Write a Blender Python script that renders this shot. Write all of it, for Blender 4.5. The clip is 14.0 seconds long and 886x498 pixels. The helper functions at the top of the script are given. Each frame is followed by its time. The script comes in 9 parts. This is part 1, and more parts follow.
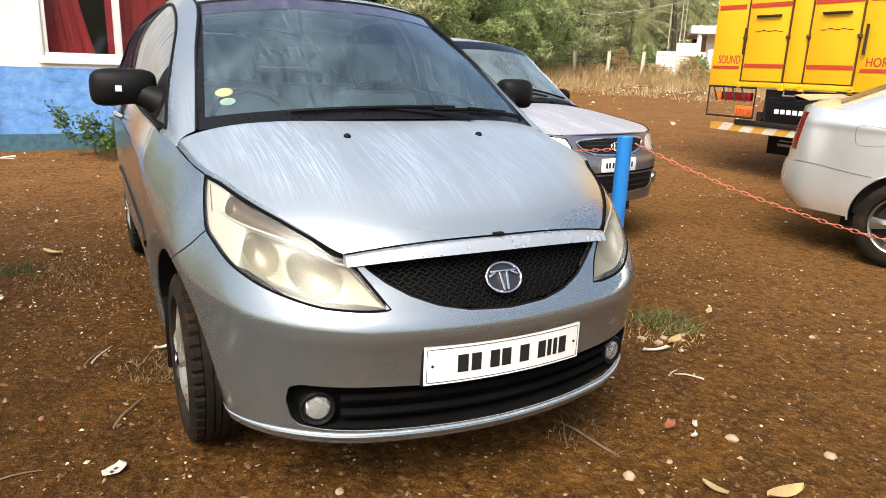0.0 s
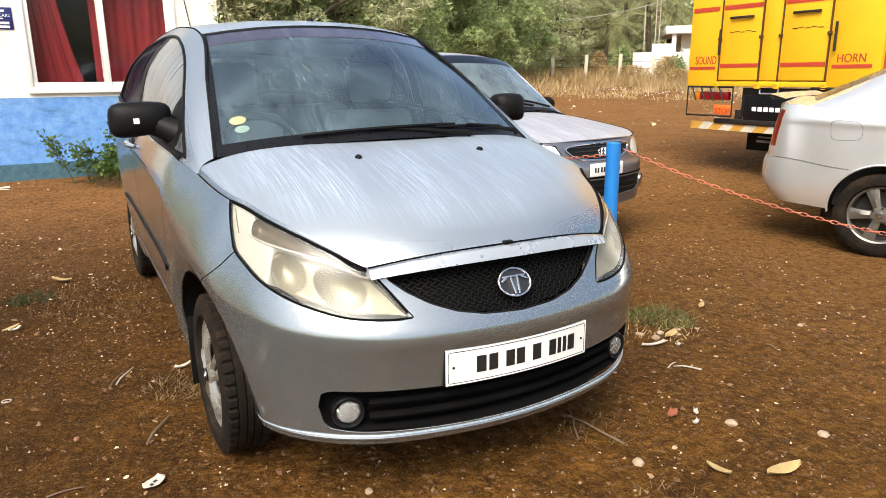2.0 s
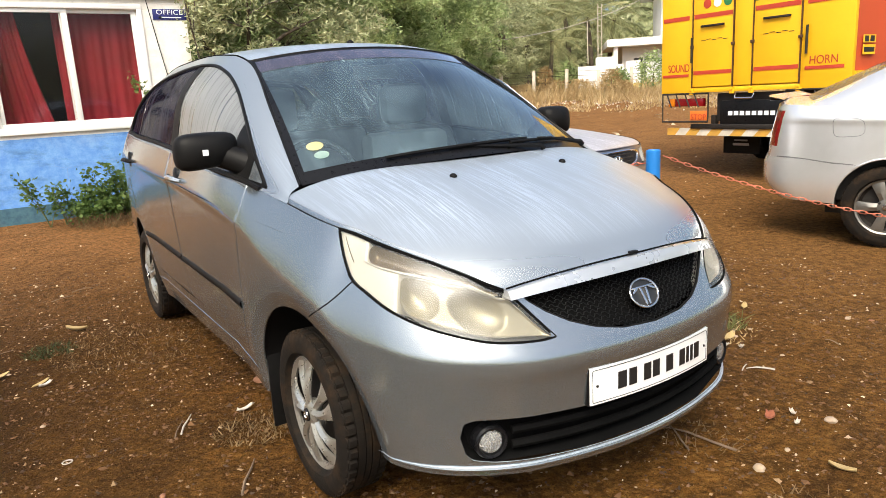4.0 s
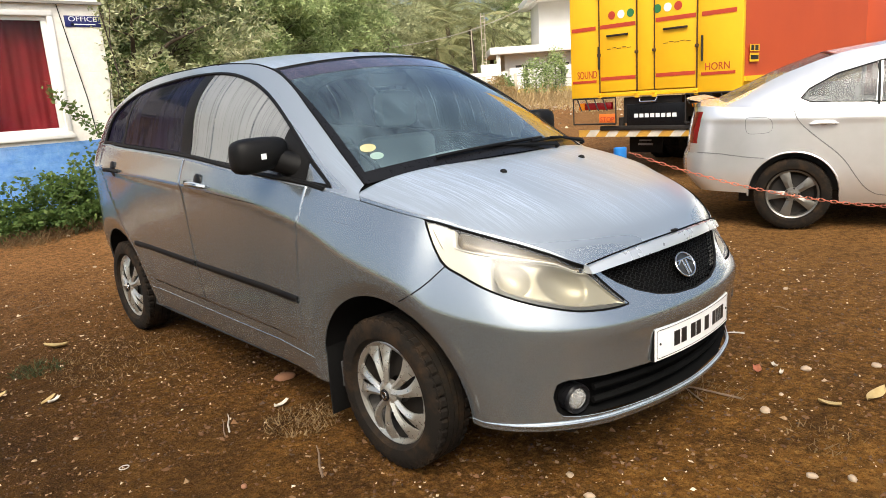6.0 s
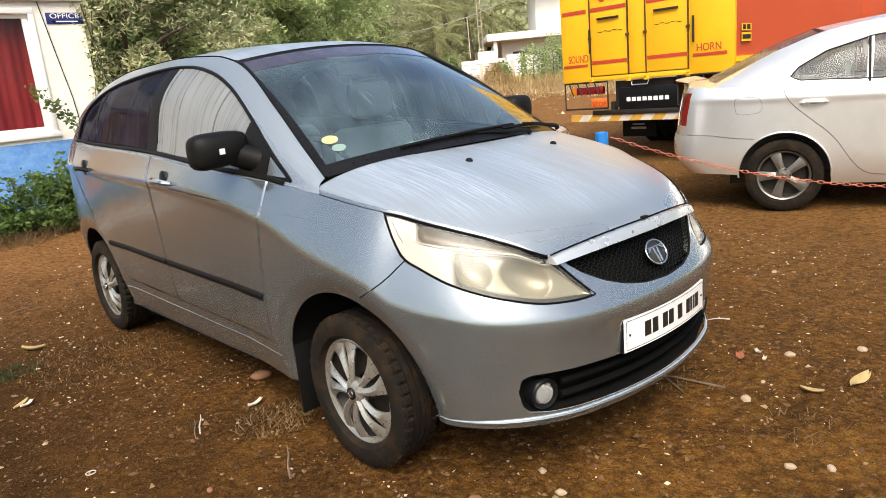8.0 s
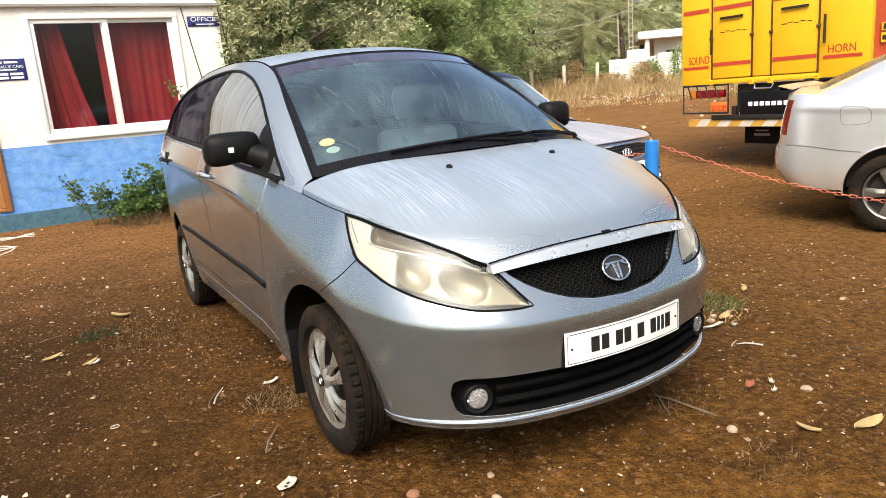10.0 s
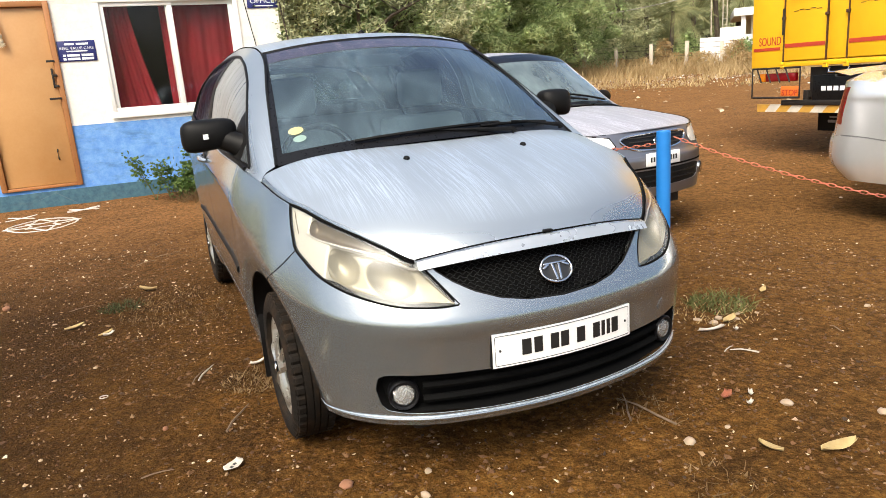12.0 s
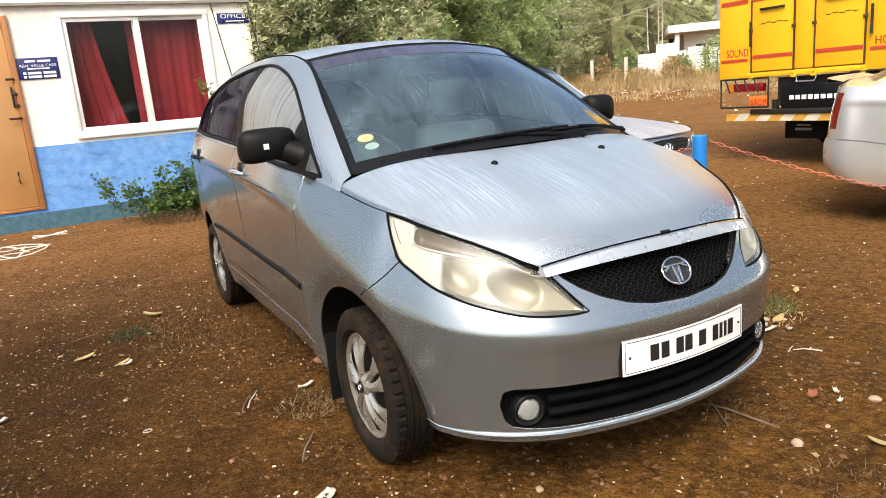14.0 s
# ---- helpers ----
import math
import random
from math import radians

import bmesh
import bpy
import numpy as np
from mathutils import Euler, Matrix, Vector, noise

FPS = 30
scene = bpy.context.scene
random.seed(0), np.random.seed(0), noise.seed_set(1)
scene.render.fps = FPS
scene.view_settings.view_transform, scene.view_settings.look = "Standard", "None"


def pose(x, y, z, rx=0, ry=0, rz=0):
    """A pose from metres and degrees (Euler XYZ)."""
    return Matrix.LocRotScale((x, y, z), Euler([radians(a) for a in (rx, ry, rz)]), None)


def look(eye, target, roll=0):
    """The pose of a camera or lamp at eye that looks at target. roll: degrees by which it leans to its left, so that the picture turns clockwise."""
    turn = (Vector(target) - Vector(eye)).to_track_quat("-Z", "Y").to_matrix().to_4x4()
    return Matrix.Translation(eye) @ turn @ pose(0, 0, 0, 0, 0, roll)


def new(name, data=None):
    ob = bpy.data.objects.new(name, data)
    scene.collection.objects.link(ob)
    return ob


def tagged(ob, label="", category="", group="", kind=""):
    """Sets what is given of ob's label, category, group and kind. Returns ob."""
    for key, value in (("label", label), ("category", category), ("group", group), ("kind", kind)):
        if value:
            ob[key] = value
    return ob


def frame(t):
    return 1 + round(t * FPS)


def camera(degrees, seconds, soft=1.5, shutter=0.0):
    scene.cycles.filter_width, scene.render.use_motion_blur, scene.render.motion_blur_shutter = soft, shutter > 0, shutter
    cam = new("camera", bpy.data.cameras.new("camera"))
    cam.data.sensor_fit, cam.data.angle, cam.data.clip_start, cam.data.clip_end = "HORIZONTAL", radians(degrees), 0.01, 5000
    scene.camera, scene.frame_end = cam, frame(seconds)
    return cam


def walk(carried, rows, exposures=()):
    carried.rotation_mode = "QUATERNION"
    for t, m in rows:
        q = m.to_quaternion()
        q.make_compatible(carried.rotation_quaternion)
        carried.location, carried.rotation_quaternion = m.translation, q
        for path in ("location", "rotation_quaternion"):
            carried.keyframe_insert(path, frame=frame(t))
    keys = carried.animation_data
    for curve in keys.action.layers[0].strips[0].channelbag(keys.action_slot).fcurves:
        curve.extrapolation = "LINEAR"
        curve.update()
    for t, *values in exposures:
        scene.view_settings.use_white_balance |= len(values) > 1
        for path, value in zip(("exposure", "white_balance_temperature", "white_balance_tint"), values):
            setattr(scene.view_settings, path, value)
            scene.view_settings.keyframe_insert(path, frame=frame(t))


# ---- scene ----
cam = camera(65.5, 14.0, soft=0.8)
PATH = [
    (0, (-0.985, -2.207, 1.222), (-0.083, -0.499, 0.705), 2.1),
    (0.5, (-0.983, -2.348, 1.254), (-0.197, -0.579, 0.753), 1.6),
    (1, (-0.965, -2.417, 1.255), (-0.216, -0.625, 0.777), 0.5),
    (1.5, (-1.013, -2.367, 1.262), (-0.219, -0.593, 0.789), -0.2),
    (2, (-1.118, -2.291, 1.261), (-0.18, -0.595, 0.769), -0.4),
    (2.5, (-1.222, -2.228, 1.255), (-0.228, -0.565, 0.759), -0.1),
    (3, (-1.316, -2.191, 1.256), (-0.277, -0.541, 0.813), -0.5),
    (3.5, (-1.357, -2.028, 1.228), (-0.267, -0.409, 0.79), -4.3),
    (3.7, (-1.41, -1.998, 1.239), (-0.36, -0.353, 0.8), -3.3),
    (5.8, (-2.056, -1.835, 1.277), (-0.739, -0.391, 0.854), -3.7),
    (6, (-2.112, -1.796, 1.279), (-0.788, -0.362, 0.842), -3.9),
    (6.5, (-2.199, -1.666, 1.272), (-0.825, -0.313, 0.74), -5.8),
    (7, (-2.193, -1.678, 1.273), (-0.904, -0.236, 0.762), -5.2),
    (7.5, (-2.08, -1.761, 1.262), (-0.732, -0.36, 0.791), -4.8),
    (7.7, (-2.029, -1.791, 1.265), (-0.691, -0.38, 0.797), -5.2),
    (9.8, (-1.604, -2.209, 1.264), (-0.594, -0.551, 0.782), -3.0),
    (10, (-1.536, -2.262, 1.252), (-0.557, -0.574, 0.813), -4.6),
    (10.5, (-1.438, -2.396, 1.259), (-0.631, -0.662, 0.675), -5.2),
    (11, (-1.292, -2.459, 1.274), (-0.528, -0.677, 0.787), -4.6),
    (11.5, (-1.152, -2.478, 1.265), (-0.374, -0.688, 0.825), -3.8),
    (12, (-1.107, -2.442, 1.259), (-0.351, -0.654, 0.78), -4.3),
    (12.5, (-1.178, -2.408, 1.261), (-0.353, -0.65, 0.781), -4.0),
    (13, (-1.324, -2.382, 1.268), (-0.334, -0.702, 0.822), -3.7),
    (13.5, (-1.431, -2.297, 1.254), (-0.571, -0.571, 0.723), -4.4),
    (14, (-1.533, -2.123, 1.244), (-0.618, -0.4, 0.802), -5.0),
]
EXPOSURE = 0.95
walk(cam, [(t, look(eye, target, roll)) for t, eye, target, roll in PATH], [(0.0, EXPOSURE, 6450, 6), (3.5, EXPOSURE, 6450, 6), (6.0, EXPOSURE - 0.16, 6450, 6), (7.5, EXPOSURE - 0.14, 6450, 6), (10.0, EXPOSURE, 6450, 6), (14.0, EXPOSURE, 6450, 6)])

# ---- sky and sun: a hazy bright morning ----
world = bpy.data.worlds.new("sky")
scene.world = world
world.use_nodes = True
wn, wl = world.node_tree.nodes, world.node_tree.links
wn.clear()
sky = wn.new("ShaderNodeTexSky")
sky.sky_type = "NISHITA"
sky.sun_disc = False
SUN_EL, SUN_AZ = 51.0, 228.0
sky.sun_elevation, sky.sun_rotation = radians(SUN_EL), radians(SUN_AZ)
sky.air_density, sky.dust_density, sky.ozone_density = 1.0, 6.0, 1.2
bg = wn.new("ShaderNodeBackground")
bg.inputs["Strength"].default_value = 0.135
wo = wn.new("ShaderNodeOutputWorld")
wl.new(sky.outputs[0], bg.inputs[0])
wl.new(bg.outputs[0], wo.inputs[0])
sun = new("sun", bpy.data.lights.new("sun", "SUN"))
sun.data.energy, sun.data.angle, sun.data.color = 2.2, radians(38), (1.0, 0.92, 0.80)
_az = radians(SUN_AZ)
sun.matrix_world = look((0, 0, 30), Vector((0, 0, 30)) - Vector((math.sin(_az) * math.cos(radians(SUN_EL)), math.cos(_az) * math.cos(radians(SUN_EL)), math.sin(radians(SUN_EL)))))


# ---- materials ----
class Nodes:
    """A small wrapper for building node materials."""

    def __init__(self, name):
        self.m = bpy.data.materials.new(name)
        self.m.use_nodes = True
        self.t = self.m.node_tree
        self.bsdf = self.t.nodes["Principled BSDF"]
        self.coord = self.add("ShaderNodeTexCoord").outputs["Object"]

    def add(self, kind):
        return self.t.nodes.new(kind)

    def link(self, a, b):
        self.t.links.new(a, b)

    def noise(self, scale, detail=4.0, rough=0.6, stretch=None):
        n = self.add("ShaderNodeTexNoise")
        n.inputs["Scale"].default_value, n.inputs["Detail"].default_value, n.inputs["Roughness"].default_value = scale, detail, rough
        co = self.coord
        if stretch:
            mp = self.add("ShaderNodeMapping")
            mp.inputs["Scale"].default_value = stretch
            self.link(co, mp.inputs["Vector"])
            co = mp.outputs[0]
        self.link(co, n.inputs["Vector"])
        return n.outputs["Fac"]

    def voronoi(self, scale, feature="F1", out="Distance", stretch=None):
        n = self.add("ShaderNodeTexVoronoi")
        n.feature = feature
        n.inputs["Scale"].default_value = scale
        co = self.coord
        if stretch:
            mp = self.add("ShaderNodeMapping")
            mp.inputs["Scale"].default_value = stretch
            self.link(co, mp.inputs["Vector"])
            co = mp.outputs[0]
        self.link(co, n.inputs["Vector"])
        return n.outputs[out]

    def ramp(self, fac, *stops):
        r = self.add("ShaderNodeValToRGB")
        while len(r.color_ramp.elements) < len(stops):
            r.color_ramp.elements.new(0.5)
        for e, (p, c) in zip(r.color_ramp.elements, stops):
            e.position = p
            e.color = (*c, 1.0) if isinstance(c, tuple) else (c, c, c, 1.0)
        self.link(fac, r.inputs[0])
        return r.outputs[0]

    def mix(self, fac, a, b, mode="MIX"):
        m = self.add("ShaderNodeMix")
        m.data_type, m.blend_type = "RGBA", mode
        for sock, val in ((m.inputs[0], fac), (m.inputs[6], a), (m.inputs[7], b)):
            if isinstance(val, bpy.types.NodeSocket):
                self.link(val, sock)
            elif isinstance(val, tuple):
                sock.default_value = (*val, 1.0)
            else:
                sock.default_value = val
        return m.outputs[2]

    def math(self, op, a, b=0.0):
        m = self.add("ShaderNodeMath")
        m.operation = op
        for sock, val in zip(m.inputs, (a, b)):
            if isinstance(val, bpy.types.NodeSocket):
                self.link(val, sock)
            else:
                sock.default_value = val
        return m.outputs[0]

    def axis(self, i):
        s = self.add("ShaderNodeSeparateXYZ")
        self.link(self.coord, s.inputs[0])
        return s.outputs[i]

    def set(self, **kw):
        for k, v in kw.items():
            sock = self.bsdf.inputs[k.replace("_", " ")]
            if isinstance(v, bpy.types.NodeSocket):
                self.link(v, sock)
            elif isinstance(v, tuple):
                sock.default_value = (*v, 1.0)
            else:
                sock.default_value = v
        return self

    def bump(self, height, strength=0.3, distance=0.01):
        b = self.add("ShaderNodeBump")
        b.inputs["Strength"].default_value, b.inputs["Distance"].default_value = strength, distance
        self.link(height, b.inputs["Height"])
        self.link(b.outputs[0], self.bsdf.inputs["Normal"])
        return self


def plain(name, c1, c2, rough=0.6, metal=0.0, scale=6.0, bump=0.1, fine=80.0, dist=0.004, coat=0.0, spec=0.5):
    """A surface with two scales of variation between two close colours."""
    n = Nodes(name)
    big, small = n.noise(scale), n.noise(fine, 3.0)
    col = n.mix(n.ramp(big, (0.3, 0.0), (0.7, 1.0)), c1, c2)
    col = n.mix(0.35, col, n.mix(small, c1, c2))
    n.set(Base_Color=col, Roughness=n.math("ADD", n.math("MULTIPLY", small, 0.2), rough - 0.1), Metallic=metal, Coat_Weight=coat, Specular_IOR_Level=spec)
    if bump:
        n.bump(small, bump, dist)
    return n.m


def paint(name, base, dust, metal=0.84, rough=0.23, dusty=0.045, streaks=True, coat=0.16, beads=0.02):
    """Metallic car paint with dried water streaks, droplets and road dust, and sky sheen painted on upward faces."""
    n = Nodes(name)
    flake = n.noise(900.0, 1.0)
    col = n.mix(n.math("MULTIPLY", flake, 0.10), base, tuple(min(1.0, c * 1.5) for c in base))
    cloud = n.ramp(n.noise(2.2, 5.0), (0.35, 0.0), (0.75, 1.0))
    spot = n.ramp(n.voronoi(70.0), (0.10, 1.0), (0.22, 0.0))
    dirt_sheen = n.math("MULTIPLY", cloud, dusty)
    if streaks:
        run = n.ramp(n.noise(1.0, 6.0, 0.7, (230.0, 4.5, 4.5)), (0.47, 0.0), (0.58, 1.0))
        run2 = n.ramp(n.noise(1.0, 4.0, 0.6, (14.0, 1.4, 1.4)), (0.30, 0.0), (0.58, 1.0))
        # dew on what lies flat, where a pale coat also paints in sky sheen
        geo = n.add("ShaderNodeNewGeometry")
        sep = n.add("ShaderNodeSeparateXYZ")
        n.link(geo.outputs["Normal"], sep.inputs[0])
        flat = n.ramp(sep.outputs[2], (0.56, 0.0), (0.90, 1.0))
        level = n.ramp(sep.outputs[2], (0.78, 0.0), (0.94, 1.0))
        run = n.math("MULTIPLY", n.math("MULTIPLY", run, run2), level)
        dirt_sheen = n.math("ADD", dirt_sheen, n.math("ADD", n.math("MULTIPLY", run, 0.30), n.math("MULTIPLY", flat, 0.52)))
        dirt_sheen = n.math("ADD", dirt_sheen, n.math("MULTIPLY", n.math("MULTIPLY", spot, level), 0.08))
    dirt_sheen = n.math("MINIMUM", dirt_sheen, 1.0)
    low = n.ramp(n.axis(2), (0.15, 0.07), (0.45, 0.0))
    low = n.math("MULTIPLY", low, n.ramp(n.noise(9.0, 5.0), (0.3, 0.35), (0.7, 1.0)))
    col = n.mix(dirt_sheen, col, dust)
    if streaks:
        col = n.mix(n.math("MULTIPLY", run, 0.62), col, tuple(min(0.8, c * 1.5) for c in dust))
    col = n.mix(low, col, (0.23, 0.15, 0.10))
    grime = n.math("MINIMUM", n.math("ADD", dirt_sheen, low), 1.0)
    n.set(Base_Color=col, Metallic=n.math("MULTIPLY", n.math("SUBTRACT", 1.0, n.math("MULTIPLY", grime, 0.8)), metal),
          Roughness=n.math("ADD", n.math("MULTIPLY", grime, 0.35), rough), Coat_Weight=coat, Coat_Roughness=0.10)
    n.bump(n.math("ADD", n.math("MULTIPLY", spot, 0.5), n.math("MULTIPLY", n.noise(400.0, 2.0), 0.12)), beads, 0.0015)
    return n.m


def glass(name, tint, fog, fogcol=(0.72, 0.76, 0.78), rough=0.03, streak=(30.0, 3.0, 3.0), gloss=1.4, soft=(0.38, 0.64), floor=0.35, patch=0.55):
    """Car glass: clear where it is clean, veiled where it has fogged or run."""
    n = Nodes(name)
    run = n.noise(1.0, 6.0, 0.65, streak)
    big = n.noise(2.0, 3.0)
    drops = n.ramp(n.voronoi(110.0), (0.1, 1.0), (0.3, 0.0))
    veil = n.math("MULTIPLY", n.ramp(run, (soft[0], floor), (soft[1], 1.0)), n.ramp(big, (0.34, patch), (0.64, 1.0)))
    veil = n.math("MINIMUM", n.math("MULTIPLY", n.math("ADD", veil, n.math("MULTIPLY", drops, 0.15)), fog), 1.0)
    tr = n.add("ShaderNodeBsdfTransparent")
    tr.inputs[0].default_value = (*tint, 1.0)
    gl = n.add("ShaderNodeBsdfGlossy")
    gl.inputs["Roughness"].default_value = rough
    gl.inputs["Color"].default_value = (0.9, 0.93, 1.0, 1.0)
    lw = n.add("ShaderNodeLayerWeight")
    lw.inputs[0].default_value = 0.5
    fres = n.math("ADD", n.math("MULTIPLY", n.math("POWER", lw.outputs["Facing"], 4.0), 0.9), 0.05)
    m1 = n.add("ShaderNodeMixShader")
    n.link(n.math("MINIMUM", n.math("MULTIPLY", fres, gloss), 1.0), m1.inputs[0])
    n.link(tr.outputs[0], m1.inputs[1])
    n.link(gl.outputs[0], m1.inputs[2])
    df = n.bsdf
    n.set(Base_Color=fogcol, Roughness=0.45)
    m2 = n.add("ShaderNodeMixShader")
    n.link(veil, m2.inputs[0])
    n.link(m1.outputs[0], m2.inputs[1])
    n.link(df.outputs[0], m2.inputs[2])
    out = n.t.nodes["Material Output"]
    n.link(m2.outputs[0], out.inputs[0])
    return n.m


SILVER = paint("silver_blue_paint", (0.310, 0.342, 0.362), (0.335, 0.39, 0.465), metal=0.84, rough=0.18, coat=0.30, beads=0.004)
GREY_PAINT = paint("grey_paint", (0.23, 0.225, 0.24), (0.50, 0.49, 0.53), rough=0.30, beads=0.006)
WHITE_SILVER = paint("pale_silver_paint", (0.80, 0.80, 0.80), (0.70, 0.68, 0.65), metal=0.70, rough=0.24, streaks=False, dusty=0.10, coat=0.10, beads=0.004)
BLACK_PLASTIC = plain("black_plastic", (0.0045, 0.0045, 0.005), (0.009, 0.0085, 0.008), 0.5, 0.0, 5.0, 0.15, 250.0, spec=0.12)
GLOSS_BLACK = plain("gloss_black", (0.005, 0.005, 0.006), (0.010, 0.010, 0.011), 0.30, 0.0, 5.0, 0.0, spec=0.16)
SEAM = plain("seam_shadow", (0.003, 0.003, 0.003), (0.006, 0.006, 0.006), 0.9, 0.0, 5.0, 0.0, spec=0.05)
CHROME = plain("chrome", (0.75, 0.76, 0.78), (0.60, 0.60, 0.60), 0.22, 1.0, 9.0, 0.05)
HUBCAP = plain("hubcap_silver", (0.56, 0.545, 0.50), (0.44, 0.42, 0.37), 0.30, 0.8, 9.0, 0.08)
ALLOY = plain("alloy", (0.24, 0.23, 0.21), (0.17, 0.16, 0.14), 0.36, 0.75, 9.0, 0.08)
DARK_STEEL = plain("dark_steel", (0.012, 0.011, 0.010), (0.035, 0.028, 0.023), 0.6, 0.4, 9.0, 0.1)
INTERIOR = plain("interior_grey", (0.48, 0.47, 0.43), (0.60, 0.58, 0.53), 0.8, 0.0, 3.0, 0.1)
INTERIOR_DARK = plain("interior_dark", (0.03, 0.03, 0.032), (0.06, 0.06, 0.06), 0.85, 0.0, 3.0, 0.1)
SEAT_CLOTH = plain("seat_cloth", (0.30, 0.31, 0.31), (0.42, 0.42, 0.41), 0.95, 0.0, 4.0, 0.3, 160.0)
PLATE_WHITE = plain("plate_white", (0.86, 0.86, 0.84), (0.74, 0.73, 0.70), 0.35, 0.0, 9.0, 0.03)
INK = plain("black_ink", (0.008, 0.008, 0.008), (0.02, 0.02, 0.02), 0.4, 0.0, 9.0, 0.0)
WHITE_INK = plain("white_ink", (0.85, 0.85, 0.85), (0.75, 0.75, 0.75), 0.5, 0.0, 9.0, 0.0)
RED_LENS = plain("red_lens", (0.17, 0.004, 0.006), (0.25, 0.008, 0.010), 0.2, 0.0, 9.0, 0.0, coat=0.6)
WINDSCREEN = glass("windscreen_glass", (0.38, 0.50, 0.54), 0.44, (0.29, 0.42, 0.49), rough=0.06, streak=(110.0, 9.0, 9.0), gloss=1.1, soft=(0.40, 0.74), floor=0.26, patch=0.12)
DARK_SCREEN = glass("dim_windscreen_glass", (0.24, 0.32, 0.34), 0.42, (0.34, 0.44, 0.46), rough=0.06, streak=(5.0, 2.0, 2.0), gloss=1.2, floor=0.6, patch=0.7)
SCREEN_BAND = glass("dark_shade_band", (0.05, 0.05, 0.07), 0.2, (0.06, 0.06, 0.08), rough=0.08, streak=(5.0, 3.0, 3.0), gloss=0.6)
FOGGED = glass("fogged_glass", (0.5, 0.54, 0.54), 1.0, (0.19, 0.195, 0.195), streak=(0.4, 60.0, 0.9), soft=(0.33, 0.46), floor=0.2, patch=0.72)
TINTED = glass("tinted_glass", (0.03, 0.025, 0.055), 0.30, (0.028, 0.024, 0.075), rough=0.06, streak=(3.0, 20.0, 2.0), gloss=0.2)
GREYGLASS = glass("grey_glass", (0.36, 0.39, 0.39), 0.42, (0.26, 0.27, 0.26), rough=0.12, streak=(3.0, 12.0, 2.0), gloss=0.6)
CLEAR = glass("lamp_glass", (0.92, 0.92, 0.90), 0.30, (0.8, 0.8, 0.78), streak=(3.0, 3.0, 3.0))
LAMP_YELLOW = glass("yellowed_lamp_cover", (0.86, 0.85, 0.81), 0.10, (0.52, 0.49, 0.40), rough=0.24, streak=(3.0, 6.0, 5.0), gloss=0.9)


def rubber():
    n = Nodes("tyre_rubber")
    dust = n.ramp(n.noise(9.0, 6.0, 0.7), (0.47, 0.05), (0.74, 0.8))
    col = n.mix(dust, (0.007, 0.006, 0.005), (0.050, 0.028, 0.013))
    n.set(Base_Color=col, Roughness=0.85, Specular_IOR_Level=0.15)
    return n.bump(n.noise(160.0, 2.0), 0.3, 0.004).m


RUBBER = rubber()


# ---- mesh helpers ----
def mesh_of(name, verts, faces, material, smooth=True, angle=None):
    me = bpy.data.meshes.new(name)
    me.from_pydata([tuple(v) for v in verts], [], [tuple(f) for f in faces])
    me.validate()
    me.materials.append(material)
    if smooth:
        me.polygons.foreach_set("use_smooth", [True] * len(me.polygons))
        if angle:
            me.set_sharp_from_angle(angle=radians(angle))
    me.update()
    return me


def part(name, bm, material, parent, label="", smooth=True, angle=35):
    """Links a bmesh (or a ready mesh) as one mesh object under a thing."""
    if isinstance(bm, bmesh.types.BMesh):
        me = bpy.data.meshes.new(name)
        bmesh.ops.recalc_face_normals(bm, faces=bm.faces[:])
        bm.to_mesh(me)
        bm.free()
        me.materials.append(material)
        if smooth:
            me.polygons.foreach_set("use_smooth", [True] * len(me.polygons))
            me.set_sharp_from_angle(angle=radians(angle))
    else:
        me = bm
    ob = new(name, me)
    ob.parent = parent
    return tagged(ob, label)


def thing(name, m, label, category, group="", kind=""):
    ob = new(name)
    ob.empty_display_size = 0.1
    ob.matrix_basis = m
    return tagged(ob, label, category, group, kind)


def box(bm, x0, x1, y0, y1, z0, z1, bevel=0.0, m=None):
    r = bmesh.ops.create_cube(bm, size=1.0)
    vs = r["verts"]
    bmesh.ops.transform(bm, matrix=Matrix.Translation(((x0 + x1) / 2, (y0 + y1) / 2, (z0 + z1) / 2)) @ Matrix.Diagonal((x1 - x0, y1 - y0, z1 - z0, 1)), verts=vs)
    if bevel:
        es = list({e for v in vs for e in v.link_edges})
        r2 = bmesh.ops.bevel(bm, geom=es, offset=bevel, segments=2, affect="EDGES", profile=0.5)
        vs = list({v for f in r2["faces"] for v in f.verts} | {v for v in vs if v.is_valid})
    if m is not None:
        bmesh.ops.transform(bm, matrix=m, verts=[v for v in vs if v.is_valid])
    return bm


def boxes(*specs, bevel=0.0):
    bm = bmesh.new()
    for s in specs:
        box(bm, *s, bevel=bevel)
    return bm


